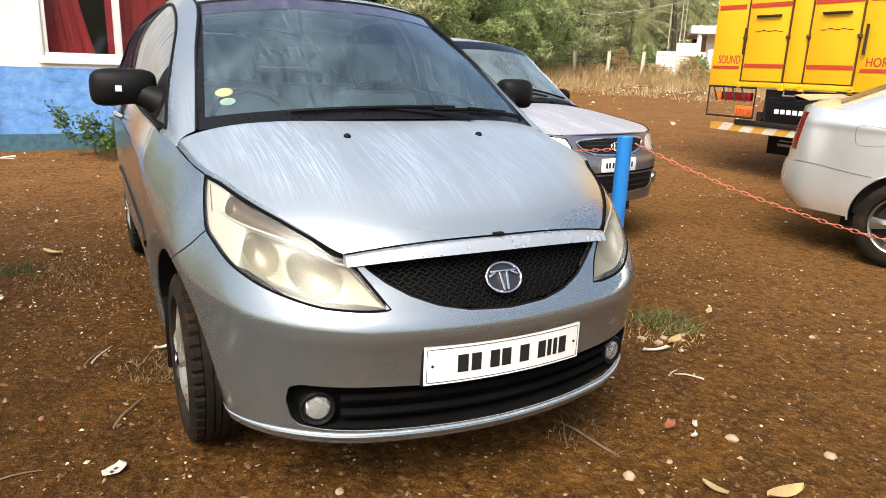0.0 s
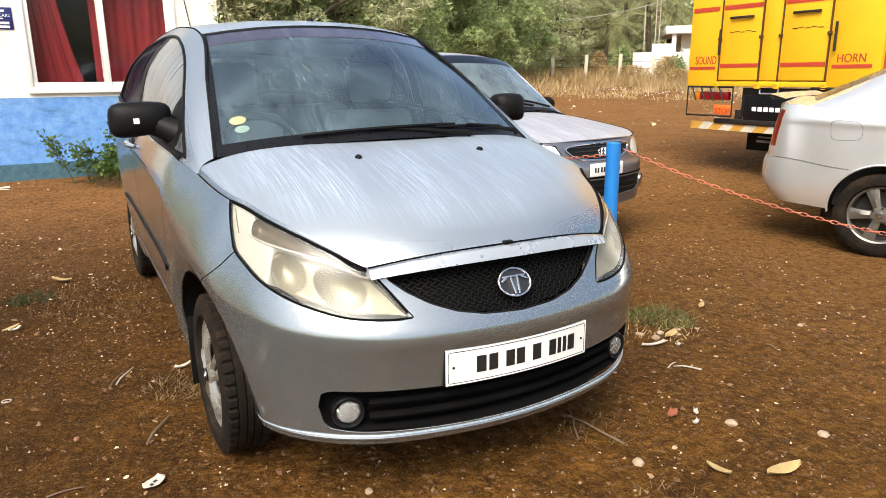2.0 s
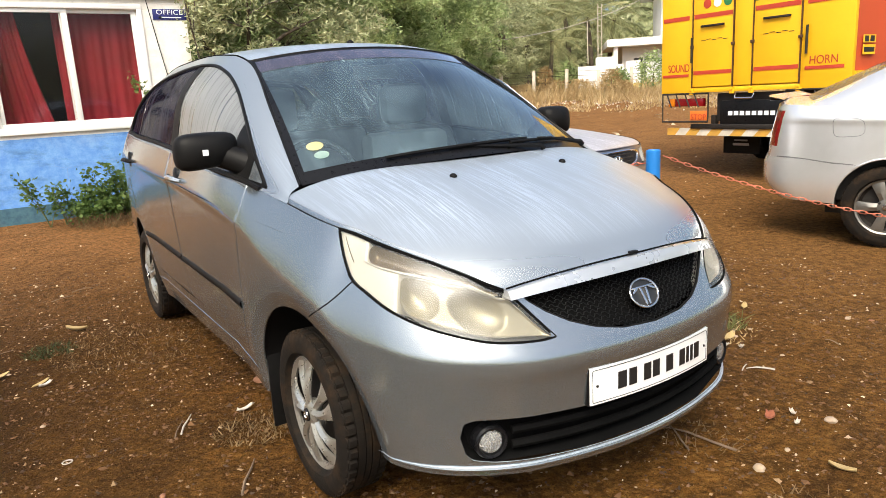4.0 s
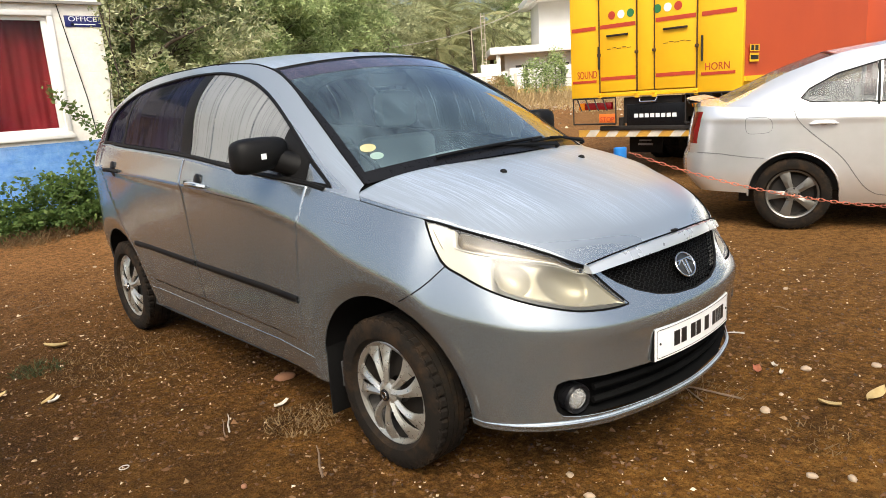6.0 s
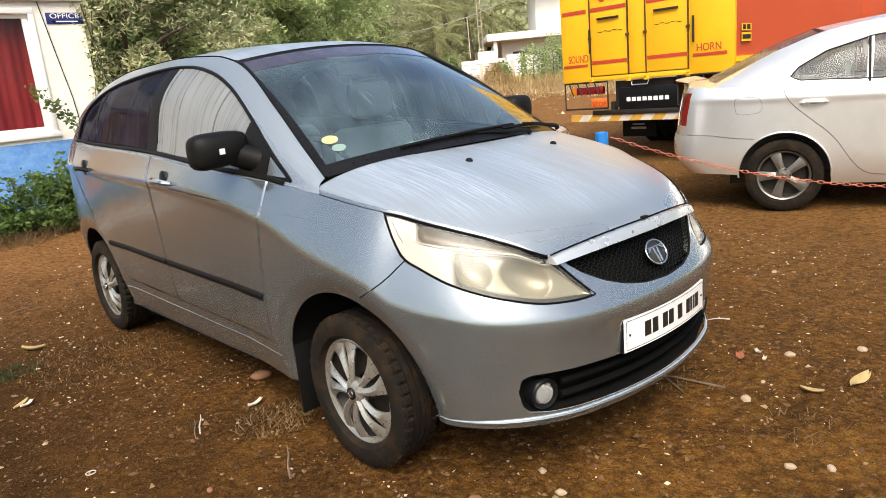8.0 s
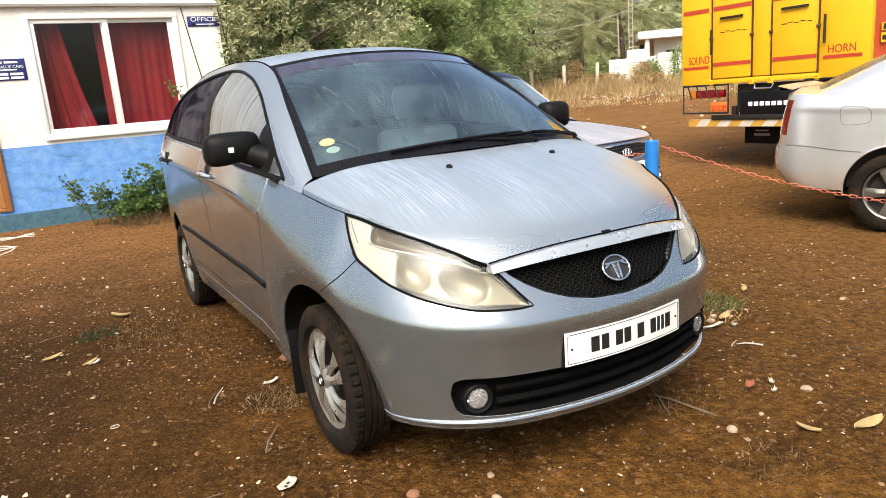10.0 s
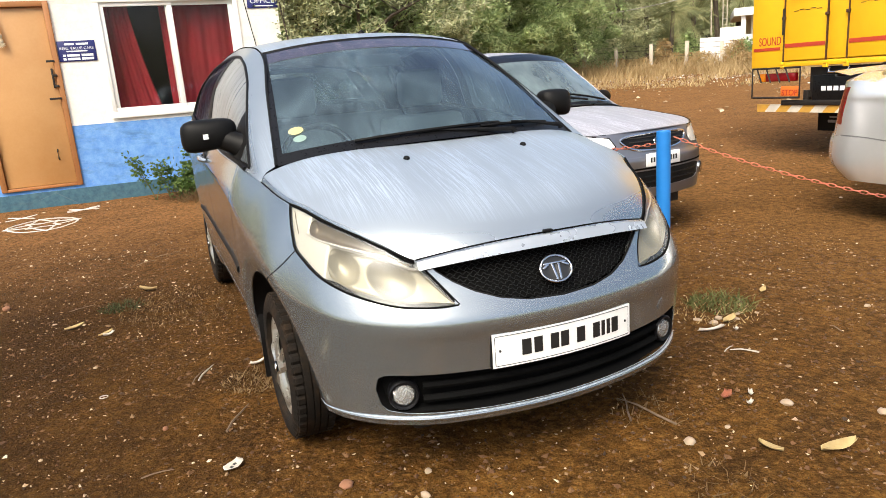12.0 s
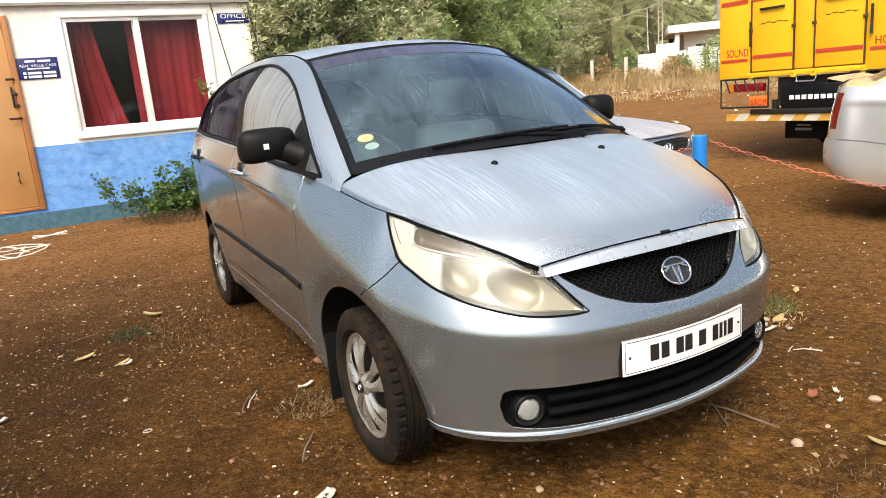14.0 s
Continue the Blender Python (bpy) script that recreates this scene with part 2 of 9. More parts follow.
def tube_into(bm, pts, radius, segs=8, closed=False, squash=None):
    """A tube along points; radius may be one number or one for each point."""
    pts = [Vector(p) for p in pts]
    n = len(pts)
    rad = [float(r) for r in radius] if hasattr(radius, "__len__") else [float(radius)] * n
    up = Vector((0, 0, 1))
    rings = []
    for i, p in enumerate(pts):
        a, b = (pts[(i - 1) % n], pts[(i + 1) % n]) if closed else (pts[max(i - 1, 0)], pts[min(i + 1, n - 1)])
        d = (b - a).normalized()
        side = d.cross(up)
        if side.length < 1e-3:
            side = d.cross(Vector((1, 0, 0)))
        side.normalize()
        v = side.cross(d)
        rings.append([bm.verts.new(p + rad[i] * (math.cos(2 * math.pi * k / segs) * side + math.sin(2 * math.pi * k / segs) * v)) for k in range(segs)])
    for i in range(n if closed else n - 1):
        a, b = rings[i], rings[(i + 1) % n]
        for k in range(segs):
            bm.faces.new((a[k], a[(k + 1) % segs], b[(k + 1) % segs], b[k]))
    if not closed:
        bm.faces.new(rings[0][::-1])
        bm.faces.new(rings[-1])
    return bm


def tube(pts, radius, segs=8, closed=False):
    return tube_into(bmesh.new(), pts, radius, segs, closed)


def lathe(profile, segs=48, axis="X", a0=0.0, a1=2 * math.pi):
    """Turns a profile of (along the axis, radius) about the x axis (or z)."""
    bm = bmesh.new()
    full = abs(a1 - a0 - 2 * math.pi) < 1e-6
    rings = []
    for k in range(segs if full else segs + 1):
        a = a0 + (a1 - a0) * k / segs
        c, s = math.cos(a), math.sin(a)
        rings.append([bm.verts.new((u, r * c, r * s) if axis == "X" else (r * c, r * s, u)) for u, r in profile])
    for k in range(segs):
        p, q = rings[k], rings[(k + 1) % len(rings)]
        for i in range(len(profile) - 1):
            try:
                bm.faces.new((p[i], p[i + 1], q[i + 1], q[i]))
            except ValueError:
                pass
    bmesh.ops.remove_doubles(bm, verts=bm.verts[:], dist=1e-5)
    return bm


def words(text, size, m, material, name, parent, depth=0.002, width=None, align="CENTER"):
    """Lettering in the built-in font as a thin mesh. The text reads along x, upright along y of the pose m."""
    cu = bpy.data.curves.new(name, "FONT")
    cu.body, cu.size, cu.extrude, cu.align_x, cu.align_y = text, size, depth / 2, align, "CENTER"
    tmp = bpy.data.objects.new(name, cu)
    me = bpy.data.meshes.new_from_object(tmp)
    bpy.data.objects.remove(tmp)
    if width:
        xs = [v.co.x for v in me.vertices]
        k = width / (max(xs) - min(xs))
        for v in me.vertices:
            v.co.x *= k
    me.transform(m)
    me.materials.clear()
    me.materials.append(material)
    ob = new(name, me)
    ob.parent = parent
    return ob


def upright(x, y, z, deg=0.0):
    """A pose for lettering on a vertical face that looks towards -y, turned by deg about z."""
    return pose(x, y, z, 90, 0, deg)


def crv(x, pts):
    """A smooth curve through (x, y) points, without overshoot."""
    xs, ys = np.array([p[0] for p in pts], float), np.array([p[1] for p in pts], float)
    x = np.clip(np.asarray(x, float), xs[0], xs[-1])
    d = np.diff(ys) / np.diff(xs)
    m = np.zeros(len(xs))
    m[0], m[-1] = d[0], d[-1]
    for i in range(1, len(xs) - 1):
        m[i] = 0 if d[i - 1] * d[i] <= 0 else 2 * d[i - 1] * d[i] / (d[i - 1] + d[i])
    i = np.clip(np.searchsorted(xs, x) - 1, 0, len(xs) - 2)
    h = xs[i + 1] - xs[i]
    t = (x - xs[i]) / h
    return (2 * t**3 - 3 * t**2 + 1) * ys[i] + (t**3 - 2 * t**2 + t) * h * m[i] + (-2 * t**3 + 3 * t**2) * ys[i + 1] + (t**3 - t**2) * h * m[i + 1]


def rise(x, y):
    """Height of the yard: level by the cars, climbing gently towards the wall and the fence."""
    t = np.maximum(np.asarray(y, float) - 2.0, 0.0)
    return 0.03 * t * t / (t + 1.0)


# ---- ground ----
def earth():
    n = Nodes("red_earth")
    big, mid, fine = n.noise(0.35, 4.0), n.noise(2.6, 6.0, 0.65), n.noise(38.0, 6.0, 0.7)
    col = n.mix(n.ramp(big, (0.35, 0.0), (0.65, 1.0)), (0.08817, 0.03534, 0.006324), (0.1582, 0.07067, 0.01341))
    col = n.mix(n.ramp(mid, (0.42, 0.0), (0.64, 1.0)), col, (0.04409, 0.01823, 0.004125))
    col = n.mix(n.ramp(fine, (0.45, 0.0), (0.72, 0.9)), col, (0.2347, 0.1208, 0.02956))
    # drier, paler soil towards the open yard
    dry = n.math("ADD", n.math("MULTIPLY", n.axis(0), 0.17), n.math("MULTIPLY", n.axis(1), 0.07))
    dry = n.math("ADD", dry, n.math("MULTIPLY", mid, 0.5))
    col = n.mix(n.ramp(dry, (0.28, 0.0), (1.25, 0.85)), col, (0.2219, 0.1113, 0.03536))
    # darker soil towards -x, beside the near car
    left_dark = n.math("ADD", n.math("MULTIPLY", n.axis(0), -0.28), n.math("ADD", n.math("MULTIPLY", mid, 0.3), n.math("MULTIPLY", n.axis(1), 0.06)))
    col = n.mix(n.ramp(left_dark, (0.26, 0.0), (0.76, 0.82)), col, (0.026, 0.0118, 0.0036))
    # trodden, smoother tan earth towards the office
    worn = n.math("ADD", n.math("MULTIPLY", n.axis(1), 0.12), n.math("MULTIPLY", mid, 0.3))
    col = n.mix(n.ramp(worn, (0.42, 0.0), (0.75, 0.80)), col, (0.29, 0.142, 0.052))
    track = n.ramp(n.noise(1.0, 5.0, 0.7, (0.9, 2.2, 1.0)), (0.45, 0.0), (0.70, 0.38))
    col = n.mix(track, col, (0.0575, 0.02663, 0.00653))
    # shade in the hollows between lumps and clods is mixed into the colour
    lumps = n.noise(13.0, 5.0, 0.7)
    col = n.mix(n.ramp(lumps, (0.50, 0.0), (0.70, 0.5)), col, (0.02875, 0.01208, 0.002887))
    clod = n.voronoi(26.0)
    col = n.mix(n.ramp(clod, (0.42, 0.0), (0.75, 0.45)), col, (0.03258, 0.01485, 0.00378))
    grit = n.ramp(n.voronoi(95.0), (0.05, 1.0), (0.14, 0.0))
    patch = n.ramp(n.noise(5.0, 3.0), (0.5, 0.0), (0.66, 1.0))
    col = n.mix(n.math("MULTIPLY", grit, n.math("MULTIPLY", patch, 0.6)), col, (0.4025, 0.338, 0.1649))
    # fine crumb: dark pores and pale grains a few millimetres wide
    crumb = n.noise(120.0, 4.0, 0.75)
    col = n.mix(n.ramp(crumb, (0.34, 0.75), (0.48, 0.0)), col, (0.01412, 0.00646, 0.002298))
    col = n.mix(n.ramp(crumb, (0.58, 0.0), (0.74, 0.7)), col, (0.2724, 0.1616, 0.06895))
    n.set(Base_Color=col, Roughness=0.95, Specular_IOR_Level=0.08)
    h = n.math("ADD", n.math("MULTIPLY", fine, 0.5), n.math("ADD", n.math("SUBTRACT", n.math("MULTIPLY", mid, 1.2), n.math("MULTIPLY", lumps, 0.55)), n.math("SUBTRACT", n.math("MULTIPLY", grit, 0.25), n.math("MULTIPLY", clod, 0.22))))
    return n.bump(h, 1.0, 0.045).m


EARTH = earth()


def ground_height(x, y):
    """The yard's height with its small lumps and ruts."""
    h = float(rise(x, y))
    lump = noise.noise(Vector((x * 0.7, y * 0.7, 3.1))) * 0.018 + noise.noise(Vector((x * 2.6, y * 2.6, 7.7))) * 0.009 + noise.noise(Vector((x * 9.0, y * 9.0, 1.3))) * 0.005
    return h + lump - 0.004


def build_ground():
    near = np.arange(-5.0, 9.0, 0.07)
    far = np.array([0.2, 0.5, 0.9, 1.5, 2.4, 4, 6.5, 10, 15, 22, 32, 50, 80, 130, 220, 400, 800])
    xs = np.concatenate([-5.0 - far[::-1], near, 9.0 + far])
    ys = np.concatenate([-5.0 - far[::-1], near, 9.0 + far])
    verts = [(x, y, ground_height(x, y) if abs(x) < 40 and abs(y) < 60 else float(rise(x, min(y, 60)))) for y in ys for x in xs]
    nx = len(xs)
    faces = [(j * nx + i, j * nx + i + 1, (j + 1) * nx + i + 1, (j + 1) * nx + i) for j in range(len(ys) - 1) for i in range(nx - 1)]
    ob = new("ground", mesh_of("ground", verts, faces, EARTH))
    return tagged(ob, "reddish-brown earth yard with grit and ruts, darker beside the near car", "ground", kind="structure")


build_ground()


# ---- the office ----
def wall_paint(name, c1, c2, stain, scuff=0.0):
    n = Nodes(name)
    big, mid = n.noise(1.6, 5.0), n.noise(14.0, 5.0, 0.7)
    col = n.mix(n.ramp(mid, (0.3, 0.0), (0.7, 1.0)), c1, c2)
    col = n.mix(n.ramp(big, (0.55, 0.0), (0.8, 0.45)), col, stain)
    if scuff:
        # smears and scuffs where the wash has worn to older coats
        smear = n.ramp(n.noise(1.0, 6.0, 0.75, (2.2, 2.2, 7.0)), (0.52, 0.0), (0.70, scuff))
        col = n.mix(smear, col, (0.06, 0.15, 0.30))
        peel = n.ramp(n.noise(6.0, 6.0, 0.8), (0.62, 0.0), (0.70, scuff))
        col = n.mix(peel, col, (0.30, 0.33, 0.30))
    crack = n.ramp(n.voronoi(1.9, "DISTANCE_TO_EDGE", "Distance", (1.0, 1.0, 1.6)), (0.0, 1.0), (0.012, 0.0))
    crack = n.math("MULTIPLY", crack, n.ramp(n.noise(2.3), (0.5, 0.0), (0.6, 0.2)))
    col = n.mix(crack, col, (0.30, 0.27, 0.24))
    # faint courses of concrete block under the paint
    mp = n.add("ShaderNodeMapping")
    mp.inputs["Rotation"].default_value = (math.pi / 2, 0, 0)
    n.link(n.coord, mp.inputs["Vector"])
    bt = n.add("ShaderNodeTexBrick")
    for k, v in (("Scale", 1.0), ("Mortar Size", 0.008), ("Mortar Smooth", 0.6), ("Brick Width", 0.40), ("Row Height", 0.20)):
        bt.inputs[k].default_value = v
    n.link(mp.outputs[0], bt.inputs["Vector"])
    joint = n.math("MULTIPLY", bt.outputs["Fac"], n.ramp(n.noise(3.0), (0.35, 0.15), (0.65, 0.8)))
    col = n.mix(n.math("MULTIPLY", joint, 0.06), col, stain)
    n.set(Base_Color=col, Roughness=0.9)
    return n.bump(n.math("SUBTRACT", n.math("ADD", n.noise(5.0, 6.0, 0.6), n.math("MULTIPLY", mid, 0.4)), n.math("ADD", n.math("MULTIPLY", crack, 0.5), n.math("MULTIPLY", joint, 0.18))), 0.55, 0.02).m


WHITEWASH = wall_paint("whitewash", (0.86, 0.83, 0.76), (0.74, 0.70, 0.63), (0.62, 0.55, 0.46))
BLUEWASH = wall_paint("blue_wash", (0.085, 0.235, 0.60), (0.19, 0.37, 0.68), (0.34, 0.46, 0.60), 0.7)
PLINTH = wall_paint("plinth_teal", (0.030, 0.085, 0.13), (0.075, 0.16, 0.20), (0.13, 0.10, 0.07))
FRAME_WHITE = plain("window_white", (0.84, 0.83, 0.80), (0.74, 0.72, 0.68), 0.45, 0.0, 4.0, 0.1)
DOOR_WOOD = plain("ochre_door_paint", (0.54, 0.31, 0.13), (0.42, 0.205, 0.065), 0.45, 0.0, 1.3, 0.15, 40.0)
DOOR_FRAME = plain("door_frame_paint", (0.40, 0.17, 0.05), (0.28, 0.11, 0.035), 0.55, 0.0, 3.0, 0.2)
CURTAIN = plain("red_curtain", (0.30, 0.012, 0.022), (0.20, 0.006, 0.014), 0.85, 0.0, 3.0, 0.2, 200.0)
PANE = glass("window_pane", (0.90, 0.88, 0.88), 0.01, (0.4, 0.38, 0.38), streak=(3.0, 3.0, 3.0), gloss=0.4)
SIGN_BLUE = plain("sign_navy", (0.012, 0.016, 0.11), (0.02, 0.025, 0.15), 0.4, 0.0, 5.0, 0.0)

WY = 6.90          # front face of the office wall
WX0, WX1 = -3.3, 0.80
WIN = (-1.33, 0.30, 1.10, 2.46)
DOOR = (-2.64, -1.79, 0.34, 2.44)
WTOP = 3.1


def wall_strip(name, z0, z1, proud, material, label, holes):
    """A horizontal band of the front wall with real openings."""
    xs = sorted({WX0, WX1, *[v for h in holes for v in h[:2]]})
    zs = sorted({z0, z1, *[min(max(v, z0), z1) for h in holes for v in h[2:]]})
    bm = bmesh.new()
    for a, b in zip(xs, xs[1:]):
        for c, d in zip(zs, zs[1:]):
            if not any(h[0] <= a and b <= h[1] and h[2] <= c and d <= h[3] for h in holes):
                box(bm, a, b, WY - proud, WY + 0.24, c, d)
    bmesh.ops.remove_doubles(bm, verts=bm.verts[:], dist=1e-4)
    ob = part(name, bm, material, None, smooth=False)
    return tagged(ob, label, "wall", kind="structure")


wall_strip("wall_front_upper", 1.035, WTOP, 0.0, WHITEWASH, "rough whitewashed block wall with fine cracks", [WIN, DOOR])
wall_strip("wall_front_lower", 0.30, 1.035, 0.004, BLUEWASH, "blue-painted lower wall, scuffed and faded", [WIN, DOOR])
wall_strip("wall_plinth", -0.1, 0.30, 0.035, PLINTH, "dark teal stained plinth along the wall", [])
bm = bmesh.new()
box(bm, WX1 - 0.24, WX1, WY + 0.24, WY + 5.0, -0.1, WTOP)
box(bm, WX0, WX0 + 0.24, WY + 0.24, WY + 5.0, -0.1, WTOP)
box(bm, WX0 + 0.24, WX1 - 0.24, WY + 4.76, WY + 5.0, -0.1, WTOP)
tagged(part("wall_back", bm, WHITEWASH, None, smooth=False), "whitewashed side and back walls of the office", "wall", kind="structure")
tagged(part("roof_slab", boxes((WX0 - 0.1, WX1 + 0.1, WY - 0.02, WY + 5.1, WTOP, WTOP + 0.14)), WHITEWASH, None, smooth=False), "flat concrete roof slab of the office", "roof", kind="structure")
tagged(part("office_floor", boxes((WX0 + 0.24, WX1 - 0.24, WY + 0.24, WY + 4.76, 0.2, 0.32)), PLINTH, None, smooth=False), "dark cement office floor", "floor", kind="structure")
tagged(part("trim", boxes((WX0, WX1 + 0.03, WY - 0.05, WY, 2.535, 2.565)), plain("ledge_cement", (0.20, 0.19, 0.18), (0.32, 0.30, 0.27), 0.9), None, smooth=False), "thin cement drip ledge above the window", "trim", kind="structure")


# near-black panel added to stand in for the unlit depth of the room
tagged(part("wall_dimming", boxes((WX0 + 0.24, WX1 - 0.24, WY + 1.3, WY + 1.4, 0.32, WTOP)), plain("room_dimness", (0.012, 0.011, 0.010), (0.02, 0.018, 0.016), 0.9), None, smooth=False), "added near-black panel that keeps the office interior dim", "wall", kind="structure")


def build_window():
    x0, x1, z0, z1 = WIN
    w = thing("window_1", pose(0, WY, 0), "white-framed sliding window with red curtains behind", "window", kind="structure")
    f = 0.055
    part("window_frame", boxes((x0, x1, -0.02, 0.08, z0, z0 + f), (x0, x1, -0.02, 0.08, z1 - f, z1), (x0, x0 + f, -0.02, 0.08, z0 + f, z1 - f), (x1 - f, x1, -0.02, 0.08, z0 + f, z1 - f), bevel=0.006), FRAME_WHITE, w)
    part("window_sill", boxes((x0 - 0.02, x1 + 0.02, -0.035, -0.02, z0 - 0.02, z0 + 0.03), bevel=0.004), FRAME_WHITE, w)
    for a, b, y in ((x0 + f, -0.475, 0.0), (-0.555, x1 - f, 0.03)):
        part("sash", boxes((a, b, y, y + 0.028, z0 + f, z0 + f + 0.045), (a, b, y, y + 0.028, z1 - f - 0.045, z1 - f), (a, a + 0.045, y, y + 0.028, z0 + f + 0.045, z1 - f - 0.045), (b - 0.06, b, y, y + 0.028, z0 + f + 0.045, z1 - f - 0.045), bevel=0.004), FRAME_WHITE, w)
        p = part("pane", boxes((a + 0.04, b - 0.055, y + 0.012, y + 0.016, z0 + f + 0.04, z1 - f - 0.04)), PANE, w, smooth=False)
        p.visible_shadow = False


build_window()


def curtain(name, x0, x1, z0, z1, y, gather, label):
    """A hanging cloth with folds that narrows towards its gathered foot."""
    nx, nz = 90, 24
    verts, faces = [], []
    for j in range(nz + 1):
        v = j / nz
        for i in range(nx + 1):
            u = i / nx
            right = x1 + gather * v**1.5
            x = x0 + (right - x0) * u
            fold = 0.014 * math.sin(u * 24 + 0.8 * math.sin(v * 3)) + 0.005 * math.sin(u * 61 + v * 2)
            verts.append((x, y + fold, z1 + (z0 - z1) * v))
    for j in range(nz):
        for i in range(nx):
            a = j * (nx + 1) + i
            faces.append((a, a + 1, a + nx + 2, a + nx + 1))
    ob = new(name, mesh_of(name, verts, faces, CURTAIN))
    mod = ob.modifiers.new("thickness", "SOLIDIFY")
    mod.thickness = 0.004
    return tagged(ob, label, "curtain", "office curtains")


curtain("curtain", -1.30, -0.98, 1.06, 2.47, WY + 0.17, 0.26, "deep red curtain drawn aside in the office window")
curtain("curtain", -0.62, 0.32, 1.06, 2.47, WY + 0.19, 0.0, "deep red curtain closed across the window pane")


def build_door():
    x0, x1, z0, z1 = DOOR
    d = thing("door_1", pose(0, WY, 0), "closed ochre-painted office door with bolts and a garland", "door", kind="structure")
    part("door_frame", boxes((x0, x0 + 0.06, -0.03, 0.1, z0, z1), (x1 - 0.06, x1, -0.03, 0.1, z0, z1), (x0 + 0.06, x1 - 0.06, -0.03, 0.1, z1 - 0.06, z1), (x0 + 0.06, x1 - 0.06, -0.03, 0.1, z0, z0 + 0.035), bevel=0.006), DOOR_FRAME, d)
    part("door_leaf", boxes((x0 + 0.064, x1 - 0.064, 0.01, 0.05, z0 + 0.04, z1 - 0.064), bevel=0.004), DOOR_WOOD, d)
    bm = bmesh.new()
    for z, w in ((1.78, 0.06), (1.62, 0.025), (1.50, 0.02), (1.36, 0.10)):
        box(bm, x1 - 0.07 - w, x1 - 0.045, -0.045, -0.03, z - 0.012, z + 0.012, 0.003)
    box(bm, x1 - 0.105, x1 - 0.085, -0.02, 0.011, 1.48, 1.70, 0.004)
    part("bolt", bm, DARK_STEEL, d, "dark steel door bolts")
    part("door_handle", tube([(x1 - 0.20, 0.012, 0.66), (x1 - 0.20, -0.03, 0.68), (x1 - 0.20, -0.03, 0.76), (x1 - 0.20, 0.012, 0.78)], 0.008), DARK_STEEL, d)
    g = thing("garland", pose((x0 + x1) / 2 - 0.12, WY - 0.02, 0), "small door garland of shells and dried flowers", "garland")
    tan = plain("dried_flowers", (0.55, 0.38, 0.20), (0.75, 0.66, 0.48), 0.8, 0.0, 20.0, 0.3)
    part("cord", tube([(0, 0, 2.44), (0.004, -0.005, 2.25), (0, -0.006, 2.0)], 0.004), tan, g)
    rng = random.Random(4)
    bm = bmesh.new()
    for z in (2.30, 2.27, 2.23, 2.17, 2.14, 2.08, 2.05, 2.02):
        r = 0.018 + 0.012 * rng.random() + (0.015 if z < 2.1 else 0)
        bmesh.ops.create_icosphere(bm, subdivisions=2, radius=r, matrix=Matrix.Translation((rng.uniform(-0.006, 0.006), -0.012, z)) @ Matrix.Diagonal((1, 0.6, 0.9, 1)))
    for k in range(9):
        a = math.pi * (k + 0.5) / 9
        bmesh.ops.create_cone(bm, segments=6, radius1=0.014, radius2=0.002, depth=0.06, cap_ends=True, matrix=Matrix.Translation((0.03 * math.cos(a), -0.015, 2.0 - 0.03 * math.sin(a))) @ pose(0, 0, 0, 0, 90 + math.degrees(a), 0))
    part("flowers", bm, tan, g)


build_door()


def signboard(name, x0, x1, z0, z1, label):
    s = thing(name, pose((x0 + x1) / 2, WY - 0.004, (z0 + z1) / 2), label, "sign")
    w, h = (x1 - x0) / 2, (z1 - z0) / 2
    part("board", boxes((-w, w, -0.006, 0.004, -h, h), bevel=0.002), SIGN_BLUE, s)
    return s, w, h


s, w, h = signboard("office_sign", 0.42, 0.80, 2.295, 2.415, "navy office sign with white letters and an arrow")
words("OFFICE", 0.075, upright(0, -0.0075, 0.022), WHITE_INK, "lettering", s, width=0.30)
part("arrow", boxes((-0.10, 0.13, -0.0085, -0.006, -0.040, -0.028)), WHITE_INK, s, smooth=False)
bm = bmesh.new()
vs = [bm.verts.new(p) for p in ((-0.14, -0.0085, -0.034), (-0.095, -0.0085, -0.052), (-0.095, -0.0085, -0.016))]
f = bm.faces.new(vs)
bmesh.ops.solidify(bm, geom=[f], thickness=0.002)
part("arrow_head", bm, WHITE_INK, s, smooth=False)
s, w, h = signboard("dealer_sign", -1.785, -1.385, 1.765, 1.995, "navy enamel sign board with white lettering")
words("REAL VALUE CARS", 0.042, upright(0, -0.0075, 0.030), WHITE_INK, "lettering", s, width=0.355)
bm = bmesh.new()
for a, b in ((-0.12, -0.02), (0.0, 0.13)):
    box(bm, a, b, -0.0085, -0.006, 0.068, 0.090)
box(bm, -0.11, 0.11, -0.0085, -0.006, -0.008, 0.006)
for z in (-0.048, -0.088):
    box(bm, -0.155, -0.125, -0.0085, -0.006, z - 0.012, z + 0.014)
    box(bm, -0.11, 0.02, -0.0085, -0.006, z - 0.012, z + 0.014)
    box(bm, 0.04, 0.165, -0.0085, -0.006, z - 0.012, z + 0.014)
part("bars", bm, WHITE_INK, s, smooth=False)
tagged(part("cable", tube([(0.36, WY - 0.012, 2.53), (0.44, WY - 0.012, 2.0), (0.52, WY - 0.012, 1.5), (0.56, WY - 0.012, 1.05)], 0.005, 6), BLACK_PLASTIC, None), "thin black cable running down the white wall", "cable")


# ---- car bodies ----
def smax(a, b, k):
    h = np.maximum(k - np.abs(a - b), 0.0) / k
    return np.maximum(a, b) + h * h * k * 0.25


